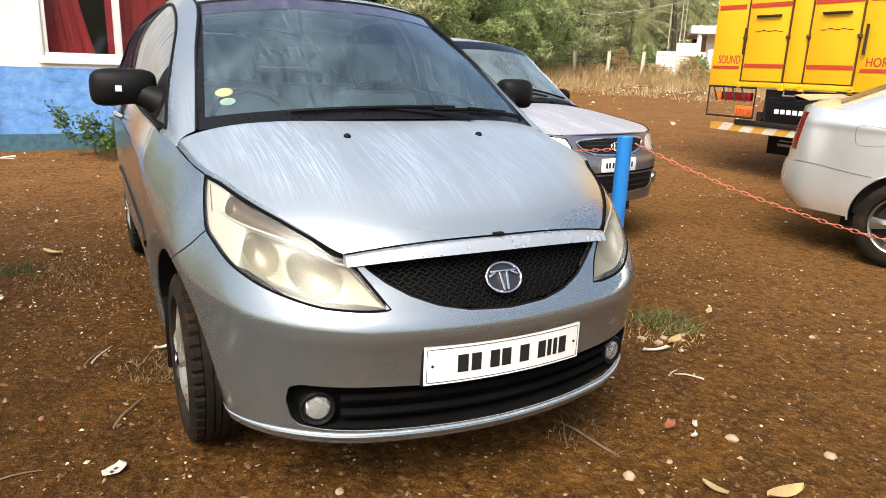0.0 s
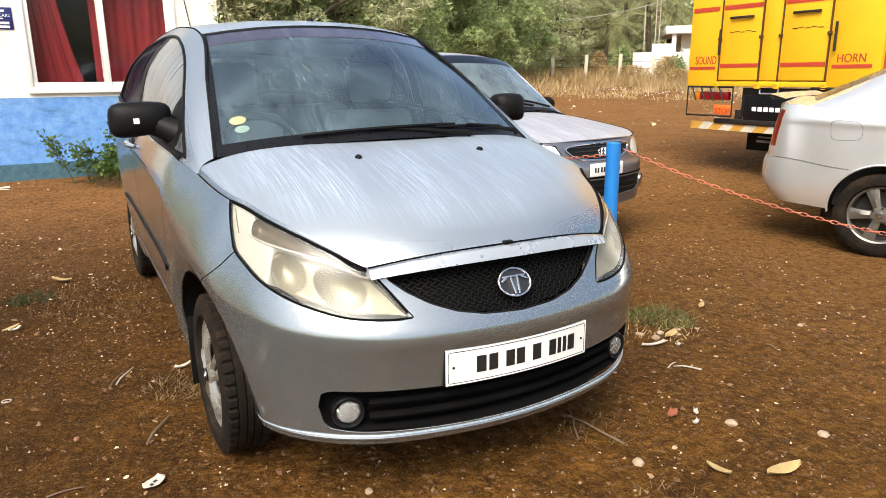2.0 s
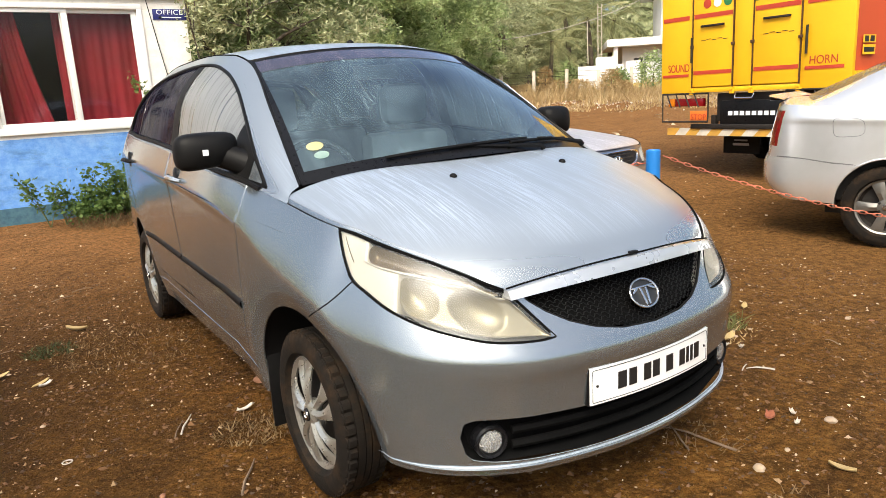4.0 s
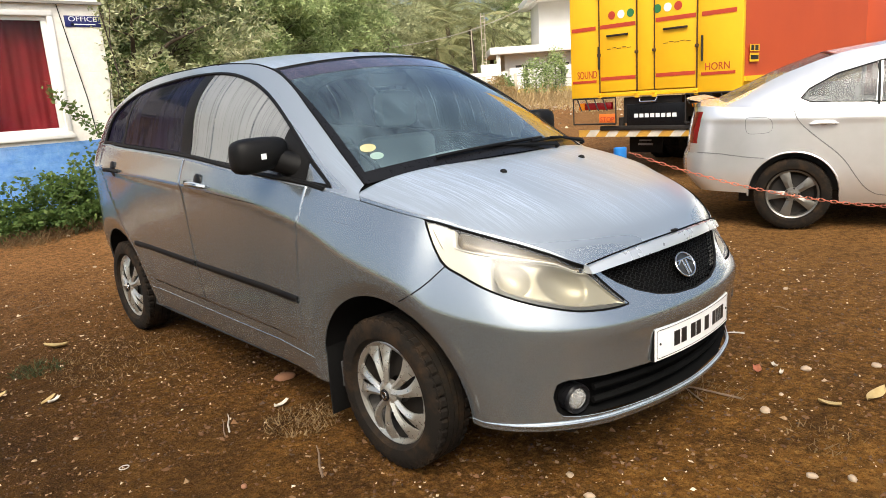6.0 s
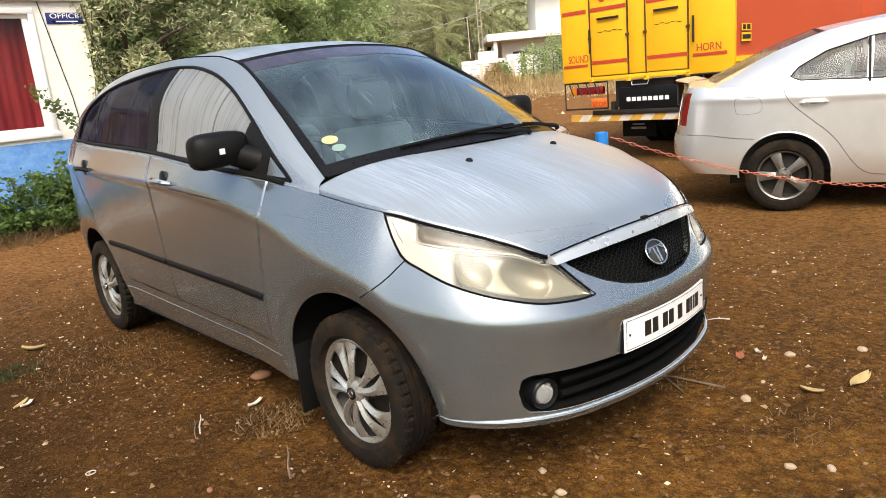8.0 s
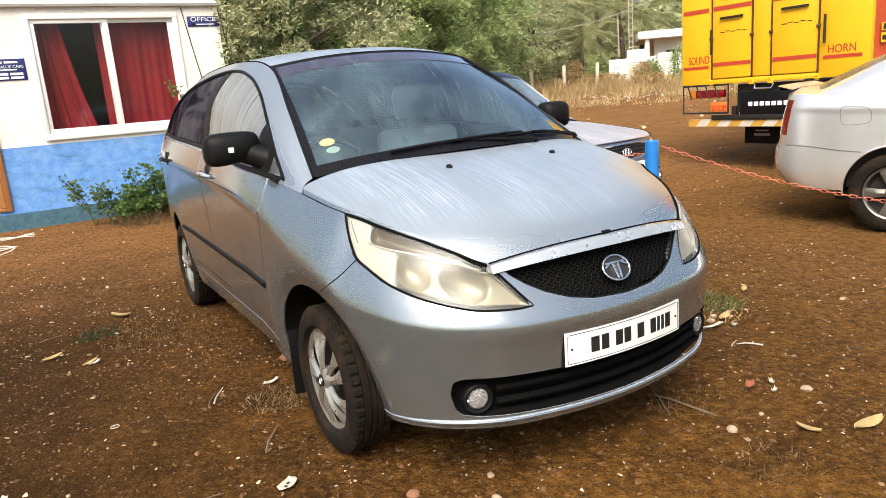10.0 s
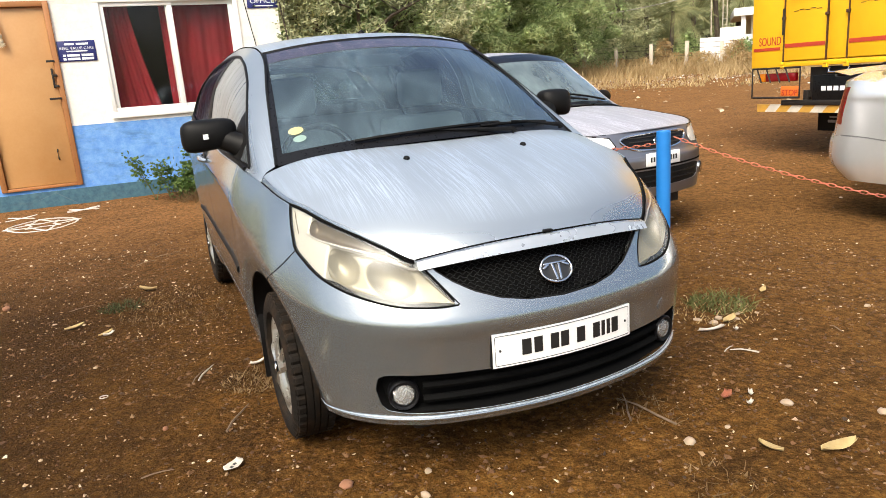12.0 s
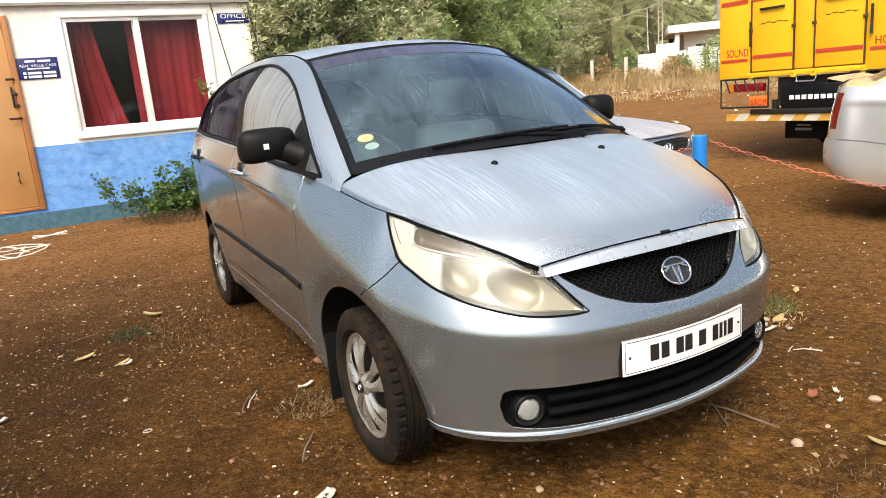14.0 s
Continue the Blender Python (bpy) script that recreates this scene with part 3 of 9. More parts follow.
class Shell:
    """The skin of a car. x is across (the half with x > 0 is worked out, the other mirrors it), y runs back from the front axle, z up.
    s runs round the body: 0 to 90 round the nose, 90 to 190 along the side, 190 to 280 round the tail."""

    def __init__(self, nose, nose_curve, tail, tail_curve, half_width, crease, top, bottom, cf, cr, lean=(0.23, 0.75), k=0.12, tuck=0.5, arches=(), under=0.0):
        self.nose, self.nose_curve, self.tail, self.tail_curve = nose, nose_curve, tail, tail_curve
        self.arches, self.under = arches, under
        self.half_width, self.crease, self.top, self.bottom, self.cf, self.cr, self.lean, self.k, self.tuck = half_width, crease, top, bottom, cf, cr, lean, k, tuck

    def side(self, y, z):
        d = np.maximum(z - crv(y, self.crease), 0.0)
        low = np.maximum(0.50 - z, 0.0)
        below = np.clip((crv(y, self.crease) - z) / 0.03, 0.0, 1.0) * np.clip((y - 0.2) / 0.3, 0.0, 1.0) * 0.006
        # the doors draw in below the crease
        doors = np.clip((y - 0.35) / 0.35, 0.0, 1.0) * np.clip((2.35 - y) / 0.4, 0.0, 1.0)
        below = below + self.under * doors * np.maximum(crv(y, self.crease) - z, 0.0)
        flare = 0.0
        for yc, zc, r in self.arches:
            flare = flare - 0.020 * np.clip((r + 0.055 - np.hypot(y - yc, z - zc)) / 0.055, 0.0, 1.0) ** 1.2
        return crv(y, self.half_width) + flare - below - self.lean[0] * d - self.lean[1] * d * d - self.tuck * low * low

    def at(self, s, z):
        s, z = np.broadcast_arrays(np.asarray(s, float), np.asarray(z, float))
        a = np.radians(np.where(s <= 90, s, np.where(s < 190, 90.0, s - 100)))
        oy = np.where(s <= 90, self.cf, np.where(s < 190, self.cf + (self.cr - self.cf) * (s - 90) / 100, self.cr))
        dx, dy = np.sin(a), -np.cos(a)
        yf, yr = crv(z, self.nose), crv(z, self.tail)
        lo, hi = np.zeros_like(z), np.full_like(z, 2.2)
        for _ in range(26):
            r = (lo + hi) / 2
            x, y = r * dx, oy + r * dy
            g = smax(smax(x - self.side(y, z), yf + self.nose_curve * x * x - y, self.k), y - (yr - self.tail_curve * x * x), 0.15)
            out = g > 0
            hi, lo = np.where(out, r, hi), np.where(out, lo, r)
        return np.stack([lo * dx, oy + lo * dy, z], -1)

    def s_of(self, x, y):
        x, y = np.abs(np.asarray(x, float)), np.asarray(y, float)
        front, rear = np.degrees(np.arctan2(x, self.cf - y)), 190 + np.degrees(np.arctan2(y - self.cr, x))
        return np.where(y < self.cf, front, np.where(y > self.cr, rear, 90 + 100 * (y - self.cf) / (self.cr - self.cf)))

    def s_side(self, y, z):
        return self.s_of(self.side(y, z), y)

    def s_nose(self, x, z):
        y = crv(z, self.nose) + self.nose_curve * np.asarray(x, float) ** 2
        return self.s_of(x, y)

    def zt(self, s):
        return crv(s, self.top)

    def zb(self, s):
        return crv(s, self.bottom)

    def uv(self, u, v):
        z = self.zb(u) + (self.zt(u) - self.zb(u)) * v
        return self.at(u, z)

    def off(self, s, z, d):
        """A point lifted from the skin by d along its normal."""
        p = self.at(s, z)
        t1 = self.at(np.asarray(s) + 0.3, z) - self.at(np.asarray(s) - 0.3, z)
        t2 = self.at(s, np.asarray(z) + 0.004) - self.at(s, np.asarray(z) - 0.004)
        n = np.cross(t1, t2)
        n /= np.maximum(np.linalg.norm(n, axis=-1, keepdims=True), 1e-9)
        return p + n * np.asarray(d)[..., None] if np.ndim(d) else p + n * d


def inside(px, py, poly):
    res = np.zeros(px.shape, bool)
    n = len(poly)
    for i in range(n):
        (x1, y1), (x2, y2) = poly[i], poly[(i + 1) % n]
        cond = (y1 > py) != (y2 > py)
        xc = x1 + (py - y1) * (x2 - x1) / (y2 - y1 if y2 != y1 else 1e-9)
        res ^= cond & (px < xc)
    return res


def nearest(px, py, poly):
    best, out = np.full(px.shape, 1e9), np.zeros(px.shape + (2,))
    n = len(poly)
    for i in range(n):
        a, b = np.array(poly[i], float), np.array(poly[(i + 1) % n], float)
        d = b - a
        t = np.clip(((px - a[0]) * d[0] + (py - a[1]) * d[1]) / max(d @ d, 1e-12), 0, 1)
        q = a + t[..., None] * d
        dist = np.hypot(px - q[..., 0], py - q[..., 1])
        m = dist < best
        best, out = np.where(m, dist, best), np.where(m[..., None], q, out)
    return out


def cut_panel(fn, flat, unflat, us, vs, regions):
    """A grid skin fn(u, v), cut along the outlines of regions. flat(u, v) gives the plane in which the outlines are drawn and unflat leads back.
    Returns {name: (verts, faces)}; a region named None is a hole."""
    U, V = np.meshgrid(us, vs, indexing="ij")
    X, Y = flat(U, V)
    cu, cv = (U[:-1, :-1] + U[1:, 1:]) / 2, (V[:-1, :-1] + V[1:, 1:]) / 2
    cx, cy = flat(cu, cv)
    lab = np.full(cx.shape, -1)
    for k, (name, poly) in enumerate(regions):
        lab[inside(cx, cy, poly)] = k
    pad = np.pad(lab, 1, mode="edge")
    corner = [pad[:-1, :-1], pad[1:, :-1], pad[:-1, 1:], pad[1:, 1:]]
    for k, (name, poly) in enumerate(regions):
        has = np.zeros(U.shape, bool)
        lower = np.zeros(U.shape, bool)
        for c in corner:
            has |= c == k
            lower |= c < k
        edge = has & lower
        if edge.any():
            q = nearest(X[edge], Y[edge], poly)
            u2, v2 = unflat(q[:, 0], q[:, 1])
            U[edge] = np.clip(u2, us[0], us[-1])
            V[edge] = np.clip(v2, vs[0], vs[-1])
    P = fn(U, V).reshape(-1, 3)
    nv = len(vs)
    out = {}
    for i in range(len(us) - 1):
        for j in range(nv - 1):
            k = lab[i, j]
            name = "base" if k < 0 else regions[k][0]
            if name is None:
                continue
            a = i * nv + j
            out.setdefault(name, []).append((a, a + nv, a + nv + 1, a + 1))
    return P, out


def compact(P, faces, mirror=False):
    used = sorted({i for f in faces for i in f})
    remap = {o: n for n, o in enumerate(used)}
    pts = P[used].copy()
    fs = [tuple(remap[i] for i in f) for f in faces]
    if mirror:
        pts[:, 0] *= -1
        fs = [f[::-1] for f in fs]
    return pts, fs


def weld(name, chunks, material, thick=0.0, angle=None):
    """Joins (points, faces) chunks into one mesh, welding the seams between them."""
    verts, faces = [], []
    for pts, fs in chunks:
        o = len(verts)
        verts += [tuple(p) for p in pts]
        faces += [tuple(i + o for i in f) for f in fs]
    bm = bmesh.new()
    vs = [bm.verts.new(v) for v in verts]
    for f in faces:
        if len({verts[i] for i in f}) > 2:
            try:
                bm.faces.new([vs[i] for i in f])
            except ValueError:
                pass
    bmesh.ops.remove_doubles(bm, verts=bm.verts[:], dist=2e-4)
    if thick:
        keep = bm.faces[:]
        bmesh.ops.solidify(bm, geom=keep, thickness=thick)
    me = bpy.data.meshes.new(name)
    bm.to_mesh(me)
    bm.free()
    me.materials.append(material)
    me.polygons.foreach_set("use_smooth", [True] * len(me.polygons))
    if angle:
        me.set_sharp_from_angle(angle=radians(angle))
    return me


def skin_part(name, chunks, material, parent, thick=-0.0025, label="", angle=None):
    me = weld(name, chunks, material, thick, angle)
    ob = new(name, me)
    ob.parent = parent
    return tagged(ob, label)


def grid_faces(nu, nv):
    return [(i * nv + j, (i + 1) * nv + j, (i + 1) * nv + j + 1, i * nv + j + 1) for i in range(nu - 1) for j in range(nv - 1)]


def sheet(fn, us, vs):
    U, V = np.meshgrid(us, vs, indexing="ij")
    return fn(U, V).reshape(-1, 3), grid_faces(len(us), len(vs))


def flip(pts, sx):
    pts = np.array(pts, float)
    pts[..., 0] *= sx
    return pts


def rounded(pts, n=60):
    """A closed outline through points, rounded at its corners, with n points."""
    p = np.array(pts, float)
    for _ in range(2):
        q = np.roll(p, -1, 0)
        p = np.stack([0.8 * p + 0.2 * q, 0.2 * p + 0.8 * q], 1).reshape(-1, 2)
    return [tuple(v) for v in p]


# ---- wheels ----
def tyre_mesh(r, w, rim):
    """A tyre about the x axis with rounded shoulders, grooves and a sidewall."""
    h = w / 2
    prof = [(-h * 0.72, rim), (-h * 0.95, rim + 0.012), (-h, rim + (r - rim) * 0.45), (-h * 0.97, r - 0.03), (-h * 0.86, r - 0.010)]
    for a, b in ((-0.80, -0.50), (-0.44, -0.16), (-0.10, 0.10), (0.16, 0.44), (0.50, 0.80)):
        prof += [(h * a - 0.0005, r - 0.009), (h * a, r - 0.002), (h * b, r - 0.002), (h * b + 0.0005, r - 0.009)]
    prof += [(h * 0.86, r - 0.010), (h * 0.97, r - 0.03), (h, rim + (r - rim) * 0.45), (h * 0.95, rim + 0.012), (h * 0.72, rim)]
    bm = lathe(prof, 180)
    for v in bm.verts:
        if abs(v.co.x) > h * 0.48:
            k = int(round(math.atan2(v.co.z, v.co.y) * 180 / (2 * math.pi))) % 4
            rr = math.hypot(v.co.y, v.co.z)
            if rr > r - 0.015 and k == 0:
                f = (rr - 0.008) / rr
                v.co.y *= f
                v.co.z *= f
    return bm


def petal(r0, r1, w0, w1, d0, d1, thick, twist=0.0, bow=0.0, flare=1.0):
    """One wheel-cover blade from radius r0 to r1, in the y-z plane pointing up, dished along x."""
    n = 9
    verts, faces = [], []
    for i in range(n + 1):
        t = i / n
        r = r0 + (r1 - r0) * t
        w = w0 + (w1 - w0) * t**flare
        d = d0 + (d1 - d0) * t + bow * math.sin(math.pi * t)
        yy = twist * math.sin(math.pi * t * 0.9)
        for sy, dd in ((-1, -0.006), (0, 0.004), (1, -0.006)):
            verts.append((d + dd, yy + sy * w / 2, r))
        for sy in (1, 0, -1):
            verts.append((d - thick, yy + sy * w / 2, r))
    for i in range(n):
        for k in range(6):
            a, b = i * 6 + k, i * 6 + (k + 1) % 6
            faces.append((a, b, b + 6, a + 6))
    faces += [tuple(range(6))[::-1], tuple(n * 6 + k for k in range(6))]
    return verts, faces


def add_poly(bm, verts, faces, m):
    vs = [bm.verts.new(m @ Vector(v)) for v in verts]
    for f in faces:
        bm.faces.new([vs[i] for i in f])


def wheel(parent, name, x, y, z, r, w, rim, side, style, face=HUBCAP):
    """side: -1 when the cover looks towards -x, +1 towards +x."""
    e = new(name)
    e.parent = parent
    e.matrix_basis = Matrix.Translation((x, y, z)) @ Matrix.Rotation(math.pi if side < 0 else 0.0, 4, "Z") @ Matrix.Rotation(0.35, 4, "X")
    part("tyre", tyre_mesh(r, w, rim), RUBBER, e, "dusty worn black tyre")
    h = w / 2
    bm = lathe([(-h * 0.6, 0.03), (h * 0.15, 0.05), (h * 0.10, rim * 0.8), (h * 0.45, rim * 0.93), (h * 0.72, rim * 0.98), (h * 0.74, rim + 0.004), (h * 0.68, rim + 0.006), (-h * 0.7, rim + 0.004)], 48)
    part("rim", bm, DARK_STEEL, e)
    bm = bmesh.new()
    dz = h * 0.80
    if style == "cover":
        ring = [(dz - 0.022, rim * 0.99), (dz - 0.008, rim * 1.0), (dz - 0.004, rim * 0.965), (dz - 0.012, rim * 0.88), (dz - 0.020, rim * 0.88)]
        for v0 in (ring,):
            b2 = lathe(v0, 56)
            b2.verts.ensure_lookup_table()
            me = bpy.data.meshes.new("t")
            b2.to_mesh(me)
            b2.free()
            bm.from_mesh(me)
        # five pairs of swept blades: a wide slot between pairs, a narrow slit inside each
        for da, w1, dd in ((-0.22, 0.082, 0.004), (0.24, 0.092, -0.004)):
            v, f = petal(rim * 0.16, rim * 0.94, 0.025, w1, dz + 0.008 + dd, dz - 0.010, 0.012, 0.016, 0.010, 3.4)
            blade = mesh_of("cover_blade", v, f, face, True, 40)
            for k in range(5):
                part("cover_blade", blade, face, e).matrix_basis = Matrix.Rotation(2 * math.pi * k / 5 + da, 4, "X")
        b2 = lathe([(dz - 0.02, rim * 0.25), (dz + 0.004, rim * 0.25), (dz + 0.015, rim * 0.16), (dz + 0.018, 0.0)], 32)
        me = bpy.data.meshes.new("t")
        b2.to_mesh(me)
        b2.free()
        bm.from_mesh(me)
        part("wheel_cover", bm, face, e, "silver plastic wheel cover, scuffed")
        part("centre_cap", lathe([(dz + 0.016, rim * 0.115), (dz + 0.021, rim * 0.11), (dz + 0.021, 0.0)], 24), GLOSS_BLACK, e)
        part("emblem", lathe([(dz + 0.020, rim * 0.08), (dz + 0.024, rim * 0.075), (dz + 0.024, rim * 0.05), (dz + 0.020, rim * 0.045)], 24), CHROME, e)
    else:
        b2 = lathe([(dz - 0.05, rim * 0.97), (dz - 0.006, rim * 1.0), (dz, rim * 0.985), (dz - 0.006, rim * 0.93), (dz - 0.05, rim * 0.90)], 56)
        me = bpy.data.meshes.new("t")
        b2.to_mesh(me)
        b2.free()
        bm.from_mesh(me)
        for k in range(5):
            v, f = petal(rim * 0.16, rim * 0.95, 0.050, 0.088, dz - 0.012, dz - 0.012, 0.03, 0.0, 0.006, 1.6)
            add_poly(bm, v, f, Matrix.Rotation(2 * math.pi * k / 5, 4, "X"))
        b2 = lathe([(dz - 0.03, rim * 0.30), (dz - 0.004, rim * 0.28), (dz, rim * 0.16), (dz, 0.0)], 32)
        me = bpy.data.meshes.new("t")
        b2.to_mesh(me)
        b2.free()
        bm.from_mesh(me)
        part("alloy_spokes", bm, ALLOY, e, "five-spoke grey alloy wheel")
        for k in range(5):
            a = 2 * math.pi * (k + 0.5) / 5
            part("wheel_bolt", lathe([(dz - 0.02, 0.010), (dz - 0.002, 0.010), (dz - 0.002, 0.0)], 10), DARK_STEEL, e).matrix_basis = Matrix.Translation((0, rim * 0.24 * math.sin(a), rim * 0.24 * math.cos(a)))
        part("centre_cap", lathe([(dz, rim * 0.14), (dz + 0.006, rim * 0.12), (dz + 0.008, 0.0)], 24), CHROME, e)
    return e


# ---- the silver hatchback ----
HB = Shell(
    nose=[(0.15, -0.66), (0.22, -0.715), (0.265, -0.730), (0.40, -0.739), (0.50, -0.750), (0.548, -0.760), (0.566, -0.758), (0.61, -0.730), (0.67, -0.688), (0.745, -0.652), (0.80, -0.60), (0.90, -0.46), (1.2, -0.1)],
    nose_curve=0.40,
    tail=[(0.15, 2.95), (0.3, 3.0), (0.6, 3.01), (0.9, 2.97), (1.15, 2.93), (1.4, 2.8)],
    tail_curve=0.25,
    half_width=[(-0.80, 0.40), (-0.60, 0.590), (-0.50, 0.662), (-0.40, 0.712), (-0.30, 0.748), (-0.20, 0.775), (-0.10, 0.793), (0.1, 0.806), (0.4, 0.816), (0.9, 0.822), (2.0, 0.820), (2.5, 0.805), (2.8, 0.77), (3.1, 0.68)],
    crease=[(-0.6, 0.58), (-0.40, 0.60), (-0.25, 0.63), (-0.16, 0.685), (0.115, 0.760), (0.38, 0.850), (0.8, 0.915), (1.2, 0.945), (2.27, 0.985), (3.1, 1.0)],
    top=[(0, 0.742), (25.9, 0.735), (33, 0.784), (40, 0.822), (50, 0.862), (58.1, 0.893), (70, 0.922), (78.9, 0.942), (90, 0.968), (96.3, 0.990), (115, 1.020), (145, 1.074), (190, 1.118), (200, 1.128), (230, 1.13), (280, 1.13)],
    bottom=[(0, 0.238), (30, 0.240), (50, 0.245), (70, 0.25), (90, 0.225), (190, 0.235), (230, 0.26), (280, 0.26)],
    cf=0.25, cr=2.3, arches=((0.0, 0.292, 0.343), (2.47, 0.292, 0.343)), lean=(0.30, 0.75), under=0.055)

LAMP_LOW = [(19.1, 0.613), (21.5, 0.610), (28, 0.616), (36, 0.644), (44, 0.688), (50, 0.733), (53.6, 0.762), (56.2, 0.82), (58.3, 0.893)]
GR_X = [(0.0, 0.594), (0.12, 0.600), (0.20, 0.615), (0.27, 0.640), (0.325, 0.672), (0.365, 0.705), (0.388, 0.737)]


def hatch_polys():
    f = lambda pts: [(float(HB.s_side(y, z)) * 0.0141, z) for y, z in pts]
    g = lambda pts: [(float(HB.s_nose(x, z)) * 0.0141, z) for x, z in pts]
    arch = lambda c: [(c + 0.343 * math.cos(a), 0.292 + 0.343 * math.sin(a)) for a in np.linspace(-0.12, math.pi + 0.12, 33)]
    lamp = [(u * 0.0141, float(crv(u, LAMP_LOW))) for u in np.linspace(19.1, 58.3, 40)] + [(58.6 * 0.0141, 1.0), (40 * 0.0141, 1.0), (25.9 * 0.0141, 0.80), (25.9 * 0.0141, 0.737)]
    grille = [(-0.05, 0.594)] + g(GR_X) + [(float(HB.s_nose(0.388, 0.737)) * 0.0141, 0.80), (-0.05, 0.80)]
    intake = g([(0.0, 0.402), (0.25, 0.405), (0.45, 0.410), (0.555, 0.412), (0.580, 0.400), (0.588, 0.36), (0.575, 0.31), (0.555, 0.290), (0.50, 0.282), (0.25, 0.276), (0.0, 0.274)]) + [(-0.05, 0.274), (-0.05, 0.402)]
    seam_s = [(53.4, 0.756), (56.5, 0.715), (60.5, 0.672), (64.0, 0.642)]
    bumper = [(-0.05, 0.10), (-0.05, 0.9), (25.9 * 0.0141, 0.9)] + [(s * 0.0141, z) for s, z in LAMP_LOW[5:7]] + [(s * 0.0141, z) for s, z in seam_s] + [(66 * 0.0141, 0.55), (70 * 0.0141, 0.10)]
    low = 0.37
    door_f = f([(0.375, 1.3), (0.372, 0.97), (0.385, 0.85), (0.41, 0.70), (0.43, 0.50), (0.432, 0.42), (0.455, low), (1.36, low + 0.012), (1.365, 0.6), (1.372, 0.95), (1.384, 1.3)])
    door_r = f([(1.384, 1.3), (1.372, 0.95), (1.365, 0.6), (1.36, low + 0.012), (1.98, low + 0.02), (2.05, 0.41), (2.12, 0.50), (2.21, 0.60), (2.33, 0.72), (2.46, 0.87), (2.54, 1.0), (2.56, 1.12), (2.57, 1.3)])
    return lamp, grille, intake, bumper, door_f, door_r, f(arch(0.0) + [(-0.34, 0.1), (0.34, 0.1)][::1]), f(arch(2.47) + [(2.13, 0.1), (2.81, 0.1)])


RAIL_X = [(0.17, 0.652), (0.55, 0.585), (0.93, 0.520), (1.4, 0.530), (2.0, 0.528), (2.45, 0.515), (2.80, 0.49)]
RAIL_Z = [(0.17, 0.985), (0.35, 1.10), (0.55, 1.232), (0.75, 1.350), (0.93, 1.430), (1.1, 1.466), (1.5, 1.488), (2.0, 1.480), (2.45, 1.445), (2.80, 1.37)]


def rail(t):
    y = 0.17 + (2.80 - 0.17) * t
    return np.stack([crv(y, RAIL_X), y, crv(y, RAIL_Z)], -1)


def belt(t):
    y = 0.115 + (2.90 - 0.115) * t
    s = HB.s_side(y, 1.0)
    s = np.where(t <= 0, 78.9, s)
    return HB.at(s, HB.zt(s))


def house_side(t, v):
    """The upper side between the belt line and the roof rail, bowed outwards."""
    t, v = np.broadcast_arrays(np.asarray(t, float), np.asarray(v, float))
    b, r = belt(t), rail(t)
    p = b + (r - b) * v[..., None]
    span = np.linalg.norm(r - b, axis=-1)
    p[..., 0] += 0.13 * span * np.sin(np.pi * np.clip(v, 0, 1) ** 1.35)
    return p


def invert(fn, px, py, guess_u, guess_v, ax=(1, 2)):
    """The (u, v) at which fn shows the plane coordinates (px, py)."""
    u, v = np.array(guess_u, float), np.array(guess_v, float)
    for _ in range(12):
        p = fn(u, v)
        du = (fn(u + 1e-4, v) - p) / 1e-4
        dv = (fn(u, v + 1e-4) - p) / 1e-4
        ex, ey = px - p[..., ax[0]], py - p[..., ax[1]]
        det = du[..., ax[0]] * dv[..., ax[1]] - du[..., ax[1]] * dv[..., ax[0]]
        det = np.where(np.abs(det) < 1e-9, 1e-9, det)
        u = u + np.clip((ex * dv[..., ax[1]] - ey * dv[..., ax[0]]) / det, -0.2, 0.2)
        v = v + np.clip((ey * du[..., ax[0]] - ex * du[..., ax[1]]) / det, -0.2, 0.2)
    return u, v


# side window outlines in the side view (y, z)
def belt_z(y):
    return float(HB.zt(HB.s_side(y, 1.0)))


GLASS_ALL = [(0.25, 0.978), (1.0, belt_z(1.0) + 0.012), (1.7, belt_z(1.7) + 0.012), (2.53, belt_z(2.53) + 0.010), (2.545, 1.16), (2.52, 1.235), (2.46, 1.30), (2.35, 1.365), (2.2, 1.40), (2.0, 1.425), (1.7, 1.445), (1.4, 1.448), (1.2, 1.435), (1.02, 1.400), (0.88, 1.350), (0.72, 1.270), (0.585, 1.190), (0.41, 1.075)]
for _ in range(2):
    arc = GLASS_ALL[3:]
    GLASS_ALL = GLASS_ALL[:3] + arc[:1] + [q for (a, b), (c, d) in zip(arc, arc[1:]) for q in ((0.75 * a + 0.25 * c, 0.75 * b + 0.25 * d), (0.25 * a + 0.75 * c, 0.25 * b + 0.75 * d))] + arc[-1:]


def windscreen(t, v):
    """t from side to side (-1 to 1), v from the cowl up to the roof."""
    t, v = np.broadcast_arrays(np.asarray(t, float), np.asarray(v, float))
    a = np.abs(t)
    yb, zb = 0.04 + 0.13 * a**2.2, 1.030 - 0.045 * a**2.5
    yt, zt = 0.83 + 0.10 * a**2.2, 1.472 - 0.042 * a**2.2
    xb, xt = 0.652 * t, 0.520 * t
    p = np.stack([xb + (xt - xb) * v, yb + (yt - yb) * v, zb + (zt - zb) * v], -1)
    bow = 0.030 * np.sin(np.pi * v)
    p[..., 1] -= bow * 0.5
    p[..., 2] += bow * 0.85 * (1 - 0.3 * a)
    return p


